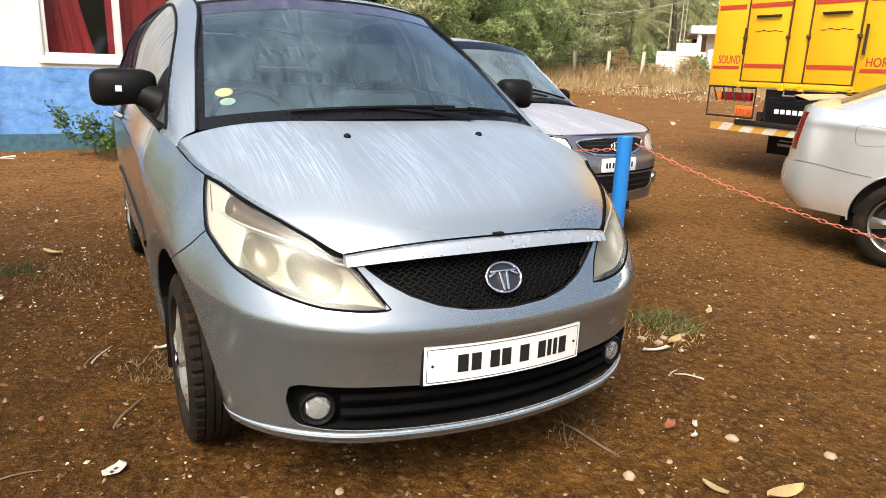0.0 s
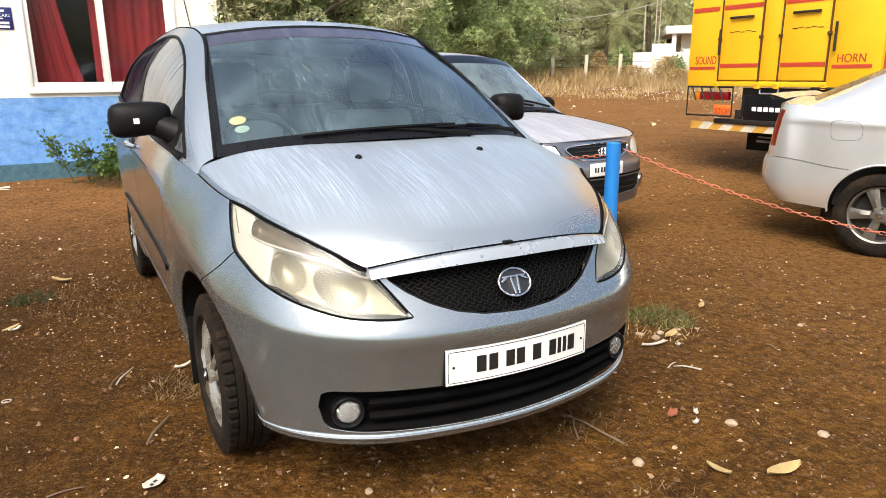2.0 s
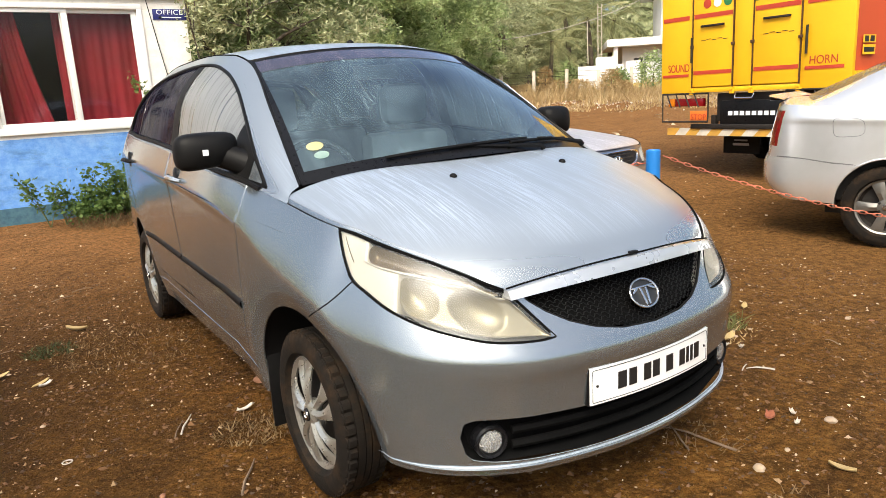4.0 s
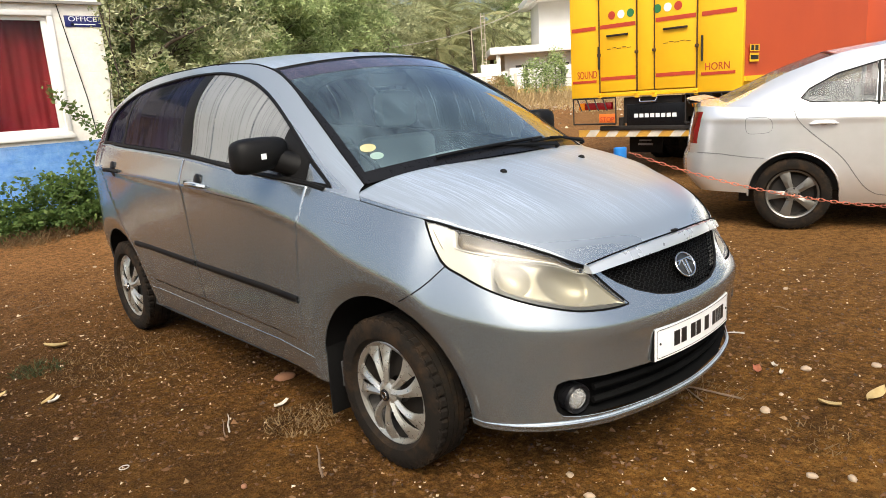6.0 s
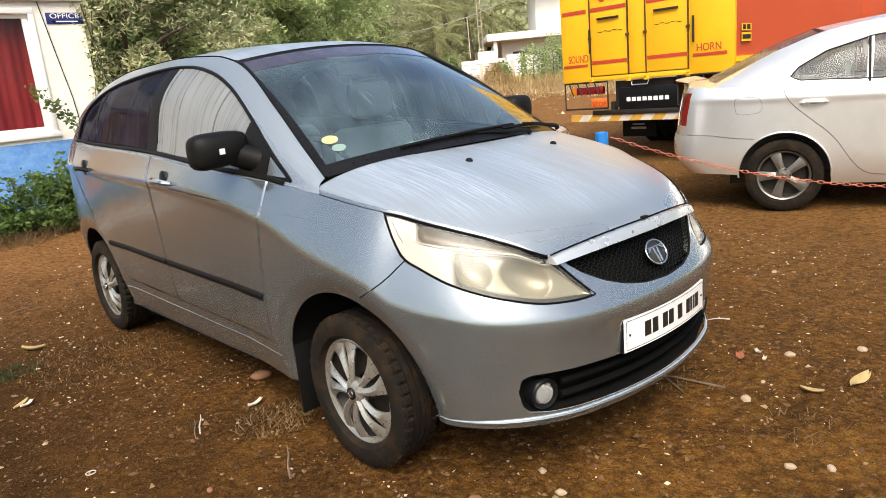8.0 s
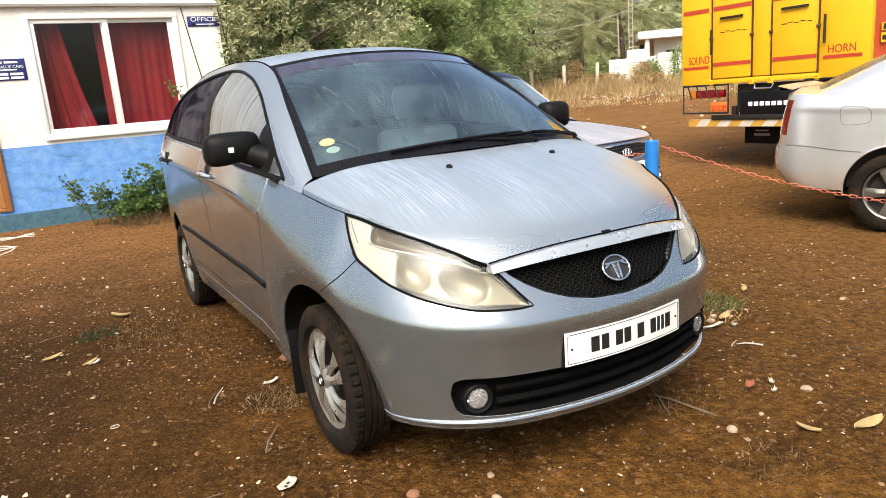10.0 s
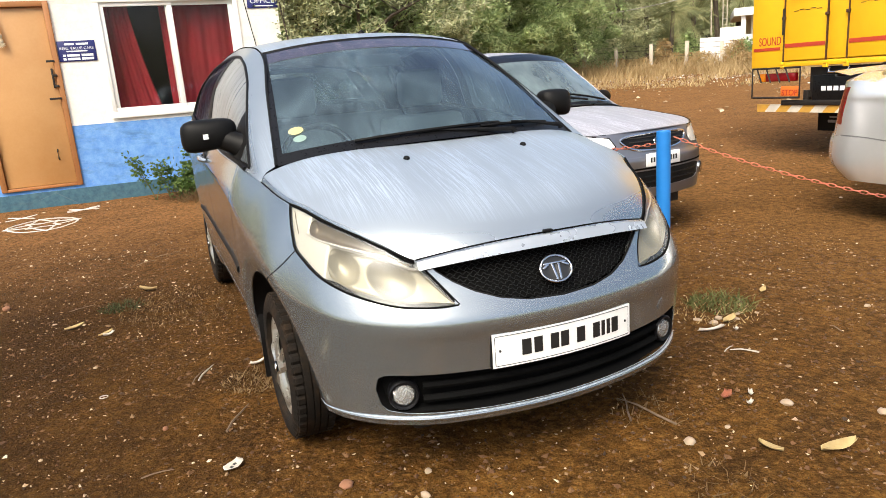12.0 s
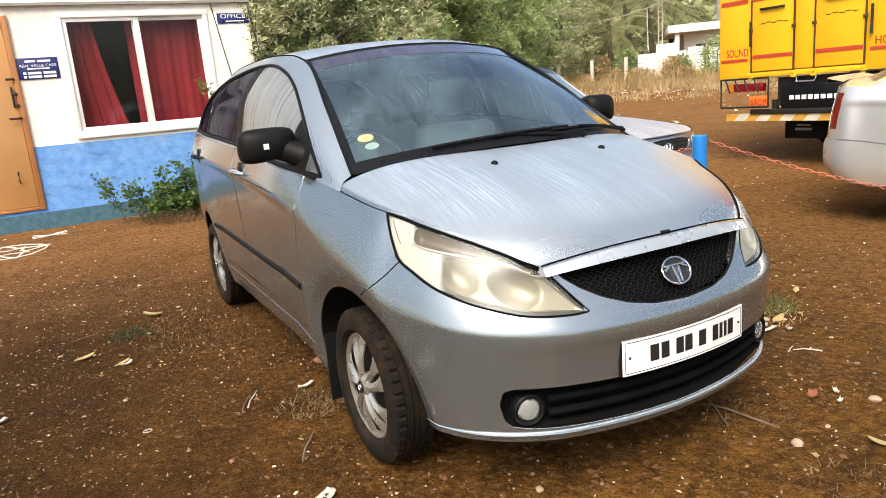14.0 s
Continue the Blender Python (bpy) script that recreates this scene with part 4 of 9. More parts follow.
LAMP_KHAKI = plain("lamp_khaki", (0.27, 0.247, 0.18), (0.36, 0.33, 0.245), 0.42, 0.45, 9.0, 0.05, 50.0, 0.004)
LAMP_SMOKE = plain("smoky_amber", (0.13, 0.105, 0.072), (0.20, 0.165, 0.115), 0.36, 0.4, 20.0, 0.1)
LAMP_SILVER = plain("lamp_silver", (0.62, 0.60, 0.54), (0.54, 0.52, 0.46), 0.35, 0.2, 8.0, 0.0)


def build_hatchback():
    car = thing("hatchback", pose(0, 0, 0), "silver-blue hatchback with dew streaks, dusty sills and yellowed headlamps", "car")
    lamp, grille, intake, bumper, door_f, door_r, arch_f, arch_r = hatch_polys()
    us = np.concatenate([np.arange(0, 90, 1.0), np.arange(90, 190, 0.75), np.arange(190, 280.1, 3.0)])
    vs = np.linspace(0, 1, 56)
    flat = lambda u, v: (u * 0.0141, HB.zb(u) + (HB.zt(u) - HB.zb(u)) * v)

    def unflat(a, b):
        u = a / 0.0141
        return u, (b - HB.zb(u)) / (HB.zt(u) - HB.zb(u))

    P, reg = cut_panel(HB.uv, flat, unflat, us, vs, [("bumper", bumper), ("door_f", door_f), ("door_r", door_r), (None, lamp), (None, grille), (None, intake), (None, arch_f), (None, arch_r)])
    R = lambda k, m: compact(P, reg[k], m)
    # roof, pillars and the sides over the belt
    ts, ws = np.linspace(0, 1, 150), np.linspace(0, 1, 40)

    def unflat2(a, b):
        g = np.clip((a - 0.14) / 2.7, 0, 1)
        return invert(house_side, a, b, g, np.full_like(g, 0.5))

    def flat2(u, v):
        p = house_side(u, v)
        return p[..., 1], p[..., 2]

    P2, reg2 = cut_panel(house_side, flat2, unflat2, ts, ws, [(None, GLASS_ALL)])

    def roof(t, r):
        y = 0.83 + (2.80 - 0.83) * t
        ye = 0.93 + (2.80 - 0.93) * t
        e = np.stack([crv(ye, RAIL_X), ye, crv(ye, RAIL_Z)], -1)
        c = 0.042
        a = np.abs(r)
        return np.stack([e[..., 0] * r, y + (ye - y) * a**2.2, e[..., 2] + c * (1 - a**2.2)], -1)

    roof_c = sheet(roof, np.linspace(0, 1, 60), np.linspace(-1, 1, 40))

    def hatch(t, r):
        a = np.abs(r)
        top = np.stack([0.49 * r, 2.80 + 0 * a, 1.37 + 0.042 * (1 - a**2.2)], -1)
        s = 280 - 58 * a
        q = HB.at(s, HB.zt(s))
        q[..., 0] *= np.sign(r)
        return top + (q - top) * t[..., None]

    hatch_c = [sheet(hatch, np.linspace(0, 0.12, 3), np.linspace(-1, 1, 31)), sheet(hatch, np.linspace(0.88, 1, 3), np.linspace(-1, 1, 31)),
               sheet(hatch, np.linspace(0.12, 0.88, 10), np.linspace(-1, -0.8, 4)), sheet(hatch, np.linspace(0.12, 0.88, 10), np.linspace(0.8, 1, 4))]
    rear_glass = skin_part("rear_window", [sheet(hatch, np.linspace(0.12, 0.88, 10), np.linspace(-0.8, 0.8, 25))], GREYGLASS, car, 0.0)
    rear_glass.visible_shadow = False
    body = []
    for m in (False, True):
        body += [R("base", m), compact(P2, reg2["base"], m)]
    body += [roof_c] + hatch_c
    skin_part("body", body, SILVER, car, -0.003, angle=40)
    skin_part("front_bumper", [R("bumper", False), R("bumper", True)], SILVER, car, -0.003, angle=40)
    for m in (True, False):
        skin_part("front_door", [R("door_f", m)], SILVER, car, -0.003)
        skin_part("rear_door", [R("door_r", m)], SILVER, car, -0.003)

    # bonnet: spans the top edges of the wings
    se = np.concatenate([np.linspace(25.9, 58.1, 24), np.linspace(59.5, 82.5, 16)])
    edge = HB.at(se, HB.zt(se))
    tt = np.linspace(0, 1, len(se))

    def bonnet(t, r):
        e = np.stack([np.interp(t, tt, edge[:, k]) for k in range(3)], -1)
        a = np.abs(r)
        yc = crv(t, [(0, -0.668), (0.25, -0.50), (0.5, -0.30), (0.75, -0.11), (1.0, 0.052)])
        zc = crv(t, [(0, 0.772), (0.12, 0.835), (0.3, 0.900), (0.5, 0.948), (0.75, 0.995), (1.0, 1.026)])
        b = a ** (2.4 + 2.8 * t)
        return np.stack([e[..., 0] * r, yc + (e[..., 1] - yc) * a**2.1, zc + (e[..., 2] - zc) * b], -1)

    b_pts, b_f = sheet(bonnet, np.linspace(0, 1, 60), np.linspace(-0.994, 0.994, 70))
    skin_part("bonnet", [(b_pts, b_f)], SILVER, car, -0.004)
    rim_pts = [bonnet(np.array(t), np.array(-1.0)) for t in np.linspace(1, 0, 50)]
    for sx in (1, -1):
        part("bonnet_gap", tube([Vector((p[0] * sx, p[1], p[2] - 0.003)) for p in rim_pts], 0.0026, 6), SEAM, car)
    # bright bar along the nose of the bonnet
    bar = bmesh.new()
    n = 40
    rows = []
    for i in range(n + 1):
        r = -1 + 2 * i / n
        x = 0.418 * r
        y0, z0 = -0.668 + 0.40 * x * x * 0.95, 0.772 - 0.034 * abs(r) ** 2.4
        rows.append([bar.verts.new(v) for v in ((x, y0 + 0.012, z0 + 0.006), (x, y0 - 0.006, z0 + 0.001), (x, y0 - 0.012, z0 - 0.008), (x, y0 - 0.019, z0 - 0.030 + 0.010 * abs(r) ** 3), (x, y0 + 0.02, z0 - 0.030 + 0.010 * abs(r) ** 3))])
    for a, b in zip(rows, rows[1:]):
        for k in range(4):
            bar.faces.new((a[k], b[k], b[k + 1], a[k + 1]))
    bar.faces.new(rows[0])
    bar.faces.new(rows[-1][::-1])
    part("bonnet_bar", bar, plain("bright_bar", (0.56, 0.58, 0.60), (0.50, 0.52, 0.54), 0.28, 0.6, 5.0, 0.0, 9.0), car, "bright silver strip along the bonnet's front edge")
    part("bonnet_bar_gap", tube([(x, -0.668 + 0.38 * x * x - 0.0005, 0.772 - 0.034 * abs(x / 0.418) ** 2.4 + 0.009) for x in np.linspace(-0.42, 0.42, 40)], 0.0025, 6), SEAM, car)
    part("bonnet_catch", boxes((-0.016, 0.016, -0.668, -0.654, 0.778, 0.787), bevel=0.003), BLACK_PLASTIC, car)
    for sx in (-1, 1):
        nz = bmesh.new()
        bmesh.ops.create_uvsphere(nz, u_segments=16, v_segments=10, radius=0.012, matrix=Matrix.Translation((0.24 * sx, -0.12, 0.991)) @ Matrix.Diagonal((1, 1.2, 0.9, 1)))
        box(nz, 0.24 * sx - 0.009, 0.24 * sx + 0.009, -0.128, -0.112, 0.972, 0.990, 0.003)
        part("washer_nozzle", nz, BLACK_PLASTIC, car)

    # windscreen, its dark border, shade band, cowl
    ws_ob = skin_part("windscreen", [sheet(windscreen, np.linspace(-0.985, 0.985, 40), np.linspace(0.02, 0.985, 24))], WINDSCREEN, car, 0.0)
    ws_ob.visible_shadow = False
    lift = lambda d: (lambda t, v: windscreen(t, v) + np.array((0, -0.55, 0.83)) * d)
    ring = [sheet(lift(0.002), np.linspace(-1, 1, 50), np.linspace(0.0, 0.07, 4)), sheet(lift(0.002), np.linspace(-1, 1, 50), np.linspace(0.975, 1.0, 3)),
            sheet(lift(0.002), np.linspace(-1.0, -0.962, 5), np.linspace(0.07, 0.975, 26)), sheet(lift(0.002), np.linspace(0.962, 1.0, 5), np.linspace(0.07, 0.975, 26))]
    skin_part("windscreen_border", ring, GLOSS_BLACK, car, 0.0, "black printed border of the windscreen")
    shade = skin_part("shade_band", [sheet(lift(0.0025), np.linspace(-0.962, 0.962, 40), np.linspace(0.86, 0.975, 6))], glass("violet_shade_band", (0.16, 0.13, 0.20), 0.25, (0.30, 0.26, 0.34)), car, 0.0, "violet tinted shade band")
    shade.visible_shadow = False
    cowl = bmesh.new()
    rows = []
    for i in range(41):
        r = -1 + 2 * i / 40
        e1 = bonnet(np.array(0.985), np.array(r * 0.985)) + np.array((0, 0, -0.012))
        e2 = windscreen(np.array(r), np.array(0.03)) + np.array((0, 0, -0.004))
        mid = (e1 + e2) / 2 + np.array((0, 0, -0.016))
        rows.append([cowl.verts.new(v) for v in (e1, mid, e2)])
    for a, b in zip(rows, rows[1:]):
        for k in range(2):
            cowl.faces.new((a[k], b[k], b[k + 1], a[k + 1]))
    bmesh.ops.solidify(cowl, geom=cowl.faces[:], thickness=0.006)
    part("cowl", cowl, BLACK_PLASTIC, car, "black plastic scuttle below the windscreen")
    # seal lines at the sides of the screen and along the roof rail
    for sx in (-1, 1):
        part("screen_seal", tube([flip(rail(np.array(t)), sx) + np.array((0, -0.004, 0.002)) for t in np.linspace(0.0, 0.29, 24)], 0.0065, 6), BLACK_PLASTIC, car)
        part("roof_seam", tube([flip(rail(np.array(t)), sx) + np.array((0, 0, 0.002)) for t in np.linspace(0.29, 0.98, 30)], 0.0045, 6), SEAM, car)
    part("screen_top_seal", tube([windscreen(np.array(t), np.array(1.0)) for t in np.linspace(-1, 1, 40)], 0.006, 6), BLACK_PLASTIC, car)
    # wipers
    for x0, y0, x1, v1, name in ((0.30, 0.045, -0.36, 0.045, "wiper"), (0.56, 0.10, 0.16, 0.045, "wiper")):
        tip = windscreen(np.array(x1 / 0.64), np.array(v1)) + np.array((0, -0.012, 0.012))
        a = Vector((x0, y0, 1.040 - 0.02 * (x0 / 0.6)))
        b = Vector(tip)
        mid = a.lerp(b, 0.45) + Vector((0, 0.010, 0.022))
        arm = tube([a, a + Vector((-0.01, 0, 0.012)), mid, a.lerp(b, 0.62) + Vector((0, 0.012, 0.020))], [0.012, 0.010, 0.006, 0.005], 6)
        w = part(name, arm, BLACK_PLASTIC, car)
        blade = tube([Vector(windscreen(np.array((x0 - 0.04 + (x1 - x0 + 0.04) * k / 12) / 0.645), np.array(0.068 - 0.02 * k / 12)) + np.array((0, -0.008, 0.010))) for k in range(13)], 0.007, 6)
        part("blade", blade, BLACK_PLASTIC, w)

    # side glass, pillars and frames
    def side_sheet(y0, y1, lowz, inset, nu=30, nv=20, shrink=0.0):
        """A piece of the side between two upright lines, from the belt to the outline's top."""
        poly = np.array(GLASS_ALL)
        bottom = poly[[0, 1, 2, 3]]

        def fn(u, v):
            u, v = np.broadcast_arrays(u, v)
            ya = y0[0] + (y1[0] - y0[0]) * u
            yb = y0[1] + (y1[1] - y0[1]) * u
            zl = np.interp(ya, bottom[:, 0], bottom[:, 1]) + lowz
            front = np.array([(0.25, 0.98), (0.41, 1.075), (0.585, 1.190), (0.72, 1.270), (0.88, 1.350), (1.02, 1.400), (1.2, 1.435), (1.4, 1.448), (1.7, 1.445), (2.0, 1.425), (2.2, 1.40), (2.35, 1.365), (2.46, 1.30), (2.52, 1.235), (2.545, 1.13)])
            zu = crv(yb, [tuple(q) for q in front]) - shrink
            y = ya + (yb - ya) * v
            z = zl + np.maximum(zu - zl, 0.0005) * v
            g = np.clip((y - 0.14) / 2.7, 0, 1)
            uu, vv = invert(house_side, y, z, g, np.full_like(g, 0.5))
            p = house_side(uu, vv)
            p[..., 0] -= inset
            return p

        return sheet(fn, np.linspace(0, 1, nu), np.linspace(0, 1, nv))

    for m in (True, False):
        sx = -1 if m else 1
        mir = lambda c: (flip(c[0], sx), c[1] if sx > 0 else [f[::-1] for f in c[1]])
        skin_part("pillar_trim", [mir(side_sheet((1.335, 1.355), (1.445, 1.450), -0.004, 0.003, 8, 20))], BLACK_PLASTIC, car, 0.0)
        skin_part("mirror_triangle", [mir(side_sheet((0.40, 0.42), (0.575, 0.60), 0.0, 0.002, 24, 12))], BLACK_PLASTIC, car, 0.0)
        skin_part("sail_corner", [mir(side_sheet((0.285, 0.30), (0.395, 0.41), 0.012, 0.001, 16, 8, 0.010))], SILVER, car, 0.0)
        skin_part("sail_backing", [mir(side_sheet((0.255, 0.255), (0.41, 0.43), 0.0, 0.006, 20, 8))], BLACK_PLASTIC, car, 0.0)
        skin_part("front_side_glass", [mir(side_sheet((0.575, 0.60), (1.335, 1.355), 0.006, 0.006, 40, 20, 0.002))], FOGGED, car, 0.0, "side window fogged white with run marks")
        skin_part("rear_side_glass", [mir(side_sheet((1.445, 1.450), (2.215, 2.19), 0.006, 0.006, 36, 20, 0.002))], TINTED, car, 0.0, "dark tinted rear side window")
        skin_part("window_divider", [mir(side_sheet((2.215, 2.19), (2.245, 2.22), 0.0, 0.004, 4, 16, 0.012))], BLACK_PLASTIC, car, 0.0)
        skin_part("quarter_glass", [mir(side_sheet((2.245, 2.22), (2.52, 2.50), 0.006, 0.006, 16, 16, 0.002))], TINTED, car, 0.0)
        part("waist_seal", tube([flip(house_side(*[np.array(k) for k in (t, 0.012)]), sx) + np.array((sx * 0.002, 0, 0.004)) for t in np.linspace(0.06, 0.87, 60)], 0.010, 6), BLACK_PLASTIC, car)
        out = GLASS_ALL[3:]
        ys, zs = np.array([p[0] for p in out] + [0.26]), np.array([p[1] for p in out] + [0.982])
        uu, vv = invert(house_side, ys, zs, np.clip((ys - 0.14) / 2.7, 0, 1), np.full_like(ys, 0.5))
        loop = flip(house_side(uu, vv), sx)
        part("window_seal", tube([Vector(p) for p in loop], 0.008, 6), BLACK_PLASTIC, car)
        fy = np.array([0.62, 0.75, 0.90, 1.05, 1.3, 1.6, 2.0, 2.3, 2.48, 2.565, 2.59])
        fz = np.array([1.228, 1.308, 1.380, 1.425, 1.462, 1.468, 1.452, 1.405, 1.335, 1.245, 1.15])
        yy = np.linspace(0.62, 2.56, 60)
        zz = crv(yy, list(zip(fy[:-1], fz[:-1])))
        uu, vv = invert(house_side, yy, zz, np.clip((yy - 0.14) / 2.7, 0, 1), np.full_like(yy, 0.6))
        part("door_frame_gap", tube([Vector(p) for p in flip(house_side(uu, np.minimum(vv, 0.97)), sx)], 0.003, 6), SEAM, car)

    # headlamps
    for sx in (-1, 1):
        hl = new("headlamp")
        hl.parent = car
        tagged(hl, "yellowed hazy headlamp")
        ls = np.concatenate([np.linspace(19.1, 25.9, 10), np.linspace(27.5, 58.2, 34)])

        def lens(u, v, d=0.0, m=0.0):
            lo = crv(u, LAMP_LOW) + m
            hi = np.where(u < 25.9, 0.609 + (0.735 - 0.609) * (u - 19.1) / 6.8, HB.zt(u)) - m
            hi = np.maximum(hi, lo + 0.0006)
            z = lo + (hi - lo) * v
            p = HB.off(u, z, d)
            return flip(p, sx)

        mk = lambda d, m, n=14: (lambda c: (c[0], c[1] if sx > 0 else [f[::-1] for f in c[1]]))(sheet(lambda u, v: lens(u, v, d, m), ls, np.linspace(0, 1, n)))
        cov = skin_part("lens", [mk(0.001, 0.004)], LAMP_YELLOW, hl, 0.0, "hazy yellowed lens cover")
        cov.visible_shadow = False

        split = [(19.1, 0.80), (24.0, 0.90), (29.3, 0.905), (37.5, 0.80), (44.5, 0.69), (51.0, 0.57), (58.2, 0.5)]

        def inner(u, w, d):
            """A point inside the lamp at the height share w, d below the lens."""
            lo = crv(u, LAMP_LOW) + 0.004
            hi = np.maximum(np.where(u < 25.9, 0.609 + (0.735 - 0.609) * (u - 19.1) / 6.8, HB.zt(u)) - 0.004, lo + 0.0006)
            return flip(HB.off(u, lo + (hi - lo) * w, -d), sx)

        def back(u, v):
            """The pale housing: shallow at the outer end, dropping away behind the two chambers."""
            sp = crv(u, split)
            main = np.clip((44.2 - u) / 0.8, 0, 1) * np.clip((sp - 0.03 - v) / 0.05, 0, 1)
            upper = np.clip((51.2 - u) / 0.8, 0, 1) * np.clip((v - sp - 0.0) / 0.05, 0, 1)
            return inner(u, v, 0.009 + 0.050 * np.maximum(main, upper))

        skin_part("reflector", [sheet(back, np.linspace(19.1, 58.2, 90), np.linspace(0, 1, 40))], LAMP_SILVER, hl, 0.0, "pale cream lamp housing")

        def chamber(u0, u1, low, high, form, nu=56, nv=26):
            """A bowl inside the lamp between two heights; form(u, k, v) gives its depth."""
            def fn(u, v):
                u, v = np.broadcast_arrays(np.asarray(u, float), np.asarray(v, float))
                k = (u - u0) / (u1 - u0)
                a, b = low(u, k), high(u, k)
                wall = np.clip(np.minimum(k, 1 - k) / 0.035, 0, 1) * np.clip(np.minimum(v, 1 - v) / 0.05, 0, 1)
                return inner(u, a + (b - a) * v, 0.006 + wall * form(u, k, v))
            return sheet(fn, np.linspace(u0, u1, nu), np.linspace(0, 1, nv))

        def two_bowls(u, k, v):
            r1 = ((u - 40.6) / 3.4) ** 2 + ((v - 0.50) / 0.48) ** 2
            r2 = ((u - 31.0) / 4.6) ** 2 + ((v - 0.56) / 0.50) ** 2
            return 0.010 + 0.030 * np.clip(1 - r1, 0, 1) ** 0.7 + 0.034 * np.clip(1 - r2, 0, 1) ** 0.7

        skin_part("main_chamber", [chamber(20.0, 43.7, lambda u, k: crv(k, [(0, 0.40), (0.1, 0.20), (0.3, 0.09), (0.9, 0.07), (0.97, 0.12), (1, 0.24)]), lambda u, k: crv(u, split) - 0.05 - 0.10 * np.clip((u - 42.5) / 1.2, 0, 1) ** 2, two_bowls)], LAMP_KHAKI, hl, 0.0, "dull khaki lamp bowls")
        skin_part("indicator", [chamber(27.5, 50.7, lambda u, k: crv(u, split) + 0.02 + 0.10 * np.clip((u - 49.6) / 1.1, 0, 1) ** 2, lambda u, k: 0.985 - 0.12 * np.clip((u - 49.3) / 1.4, 0, 1) ** 2, lambda u, k, v: 0.004 + 0.020 * np.sin(np.pi * v) * np.clip(k * 1.6, 0.2, 1))], LAMP_SMOKE, hl, 0.0, "smoky amber indicator horn")
        ridge = [Vector(inner(np.array(u), np.array(float(crv(u, split))), 0.005)) for u in np.linspace(28.0, 51.5, 24)]
        part("divider", tube(ridge, [0.0015 + 0.0022 * math.sin(math.pi * (i + 0.5) / 24) for i in range(24)], 6), LAMP_SILVER, hl, "bright strip between the lamp bowls")
        part("moulded_line", tube([Vector(inner(np.array(u), np.array(w), 0.006)) for u, w in ((56.6, 0.80), (56.0, 0.60), (55.0, 0.45), (54.0, 0.36))], 0.0012, 5), LAMP_SMOKE, hl)
        rim = [(u, float(crv(u, LAMP_LOW))) for u in np.linspace(19.1, 58.3, 40)] + [(55, float(HB.zt(55))), (52, float(HB.zt(52))), (45, float(HB.zt(45))), (38, float(HB.zt(38))), (32, float(HB.zt(32))), (25.9, 0.735)]
        sm = []
        for (s0, z0), (s1, z1) in zip(rim, rim[1:] + rim[:1]):
            sm += [(s0 + (s1 - s0) * k / 5, z0 + (z1 - z0) * k / 5) for k in range(5)]
        pr = HB.off(np.array([p[0] for p in sm]), np.array([p[1] for p in sm]), -0.001)
        part("lamp_gap", tube([Vector(p) for p in flip(pr, sx)], 0.0050, 6, closed=True), SEAM, hl)

    # grille: dark backing, wavy mesh, oval badge
    def nose_pt(x, z, d=0.0):
        y = crv(np.asarray(z, float), HB.nose) + HB.nose_curve * np.asarray(x, float) ** 2
        return np.stack(np.broadcast_arrays(np.asarray(x, float), y - d, np.asarray(z, float)), -1)

    half = lambda z: float(np.interp(z, [p[1] for p in GR_X], [p[0] for p in GR_X]))
    bk = lambda u, v: nose_pt(u * np.interp(0.590 + 0.165 * v, [p[1] for p in GR_X], [p[0] + 0.012 for p in GR_X]), 0.590 + 0.165 * v, -0.028)
    skin_part("grille_backing", [sheet(bk, np.linspace(-1, 1, 40), np.linspace(0, 1, 14))], SEAM, car, 0.0)
    gm = bmesh.new()
    rows_n = 15
    for i in range(rows_n):
        z = 0.600 + (0.742 - 0.600) * i / (rows_n - 1)
        hw = half(z) - 0.004
        if hw < 0.03:
            continue
        m = max(int(hw / 0.0055), 8)
        pts = []
        for k in range(-m, m + 1):
            x = hw * k / m
            zz = z + 0.0030 * (1 if (int(math.floor(x / 0.012 + 0.5 * (i % 2))) % 2) else -1)
            pts.append(nose_pt(x, zz, -0.009))
        tube_into(gm, pts, 0.0017, 4)
    part("grille_mesh", gm, BLACK_PLASTIC, car, "black honeycomb grille mesh", angle=60)
    for sx in (-1, 1):
        pts = [Vector(nose_pt(sx * x, z, -0.002)) for x, z in GR_X]
        part("grille_edge", tube(pts, 0.005, 6), BLACK_PLASTIC, car)
    badge = new("badge")
    badge.parent = car
    tagged(badge, "oval chrome nose badge")
    tilt = Matrix.Translation((0, -0.702, 0.670)) @ Matrix.Rotation(radians(-30), 4, "X") @ Matrix.Diagonal((1.16, 1.0, 1.16, 1))
    ring = bmesh.new()
    tube_into(ring, [tilt @ Vector((0.047 * math.cos(a), 0, 0.036 * math.sin(a))) for a in np.linspace(0, 2 * math.pi, 40)[:-1]], 0.0036, 8, True)
    part("ring", ring, CHROME, badge)
    b2 = boxes((-0.036, 0.036, -0.004, 0.004, 0.013, 0.018), bevel=0.002)
    for a, bx in ((-6, -0.0085), (6, 0.0085)):
        box(b2, -0.0034, 0.0034, -0.004, 0.004, -0.031, 0.013, 0.002, Matrix.Translation((bx, 0, 0)) @ pose(0, 0, 0, 0, a, 0))
    for a, bx in ((62, -0.030), (-62, 0.030)):
        box(b2, -0.0028, 0.0028, -0.004, 0.004, -0.011, 0.010, 0.001, Matrix.Translation((bx, 0, 0.009)) @ pose(0, 0, 0, 0, a, 0))
    bmesh.ops.transform(b2, matrix=tilt, verts=b2.verts[:])
    part("bars", b2, CHROME, badge)
    disc = bmesh.new()
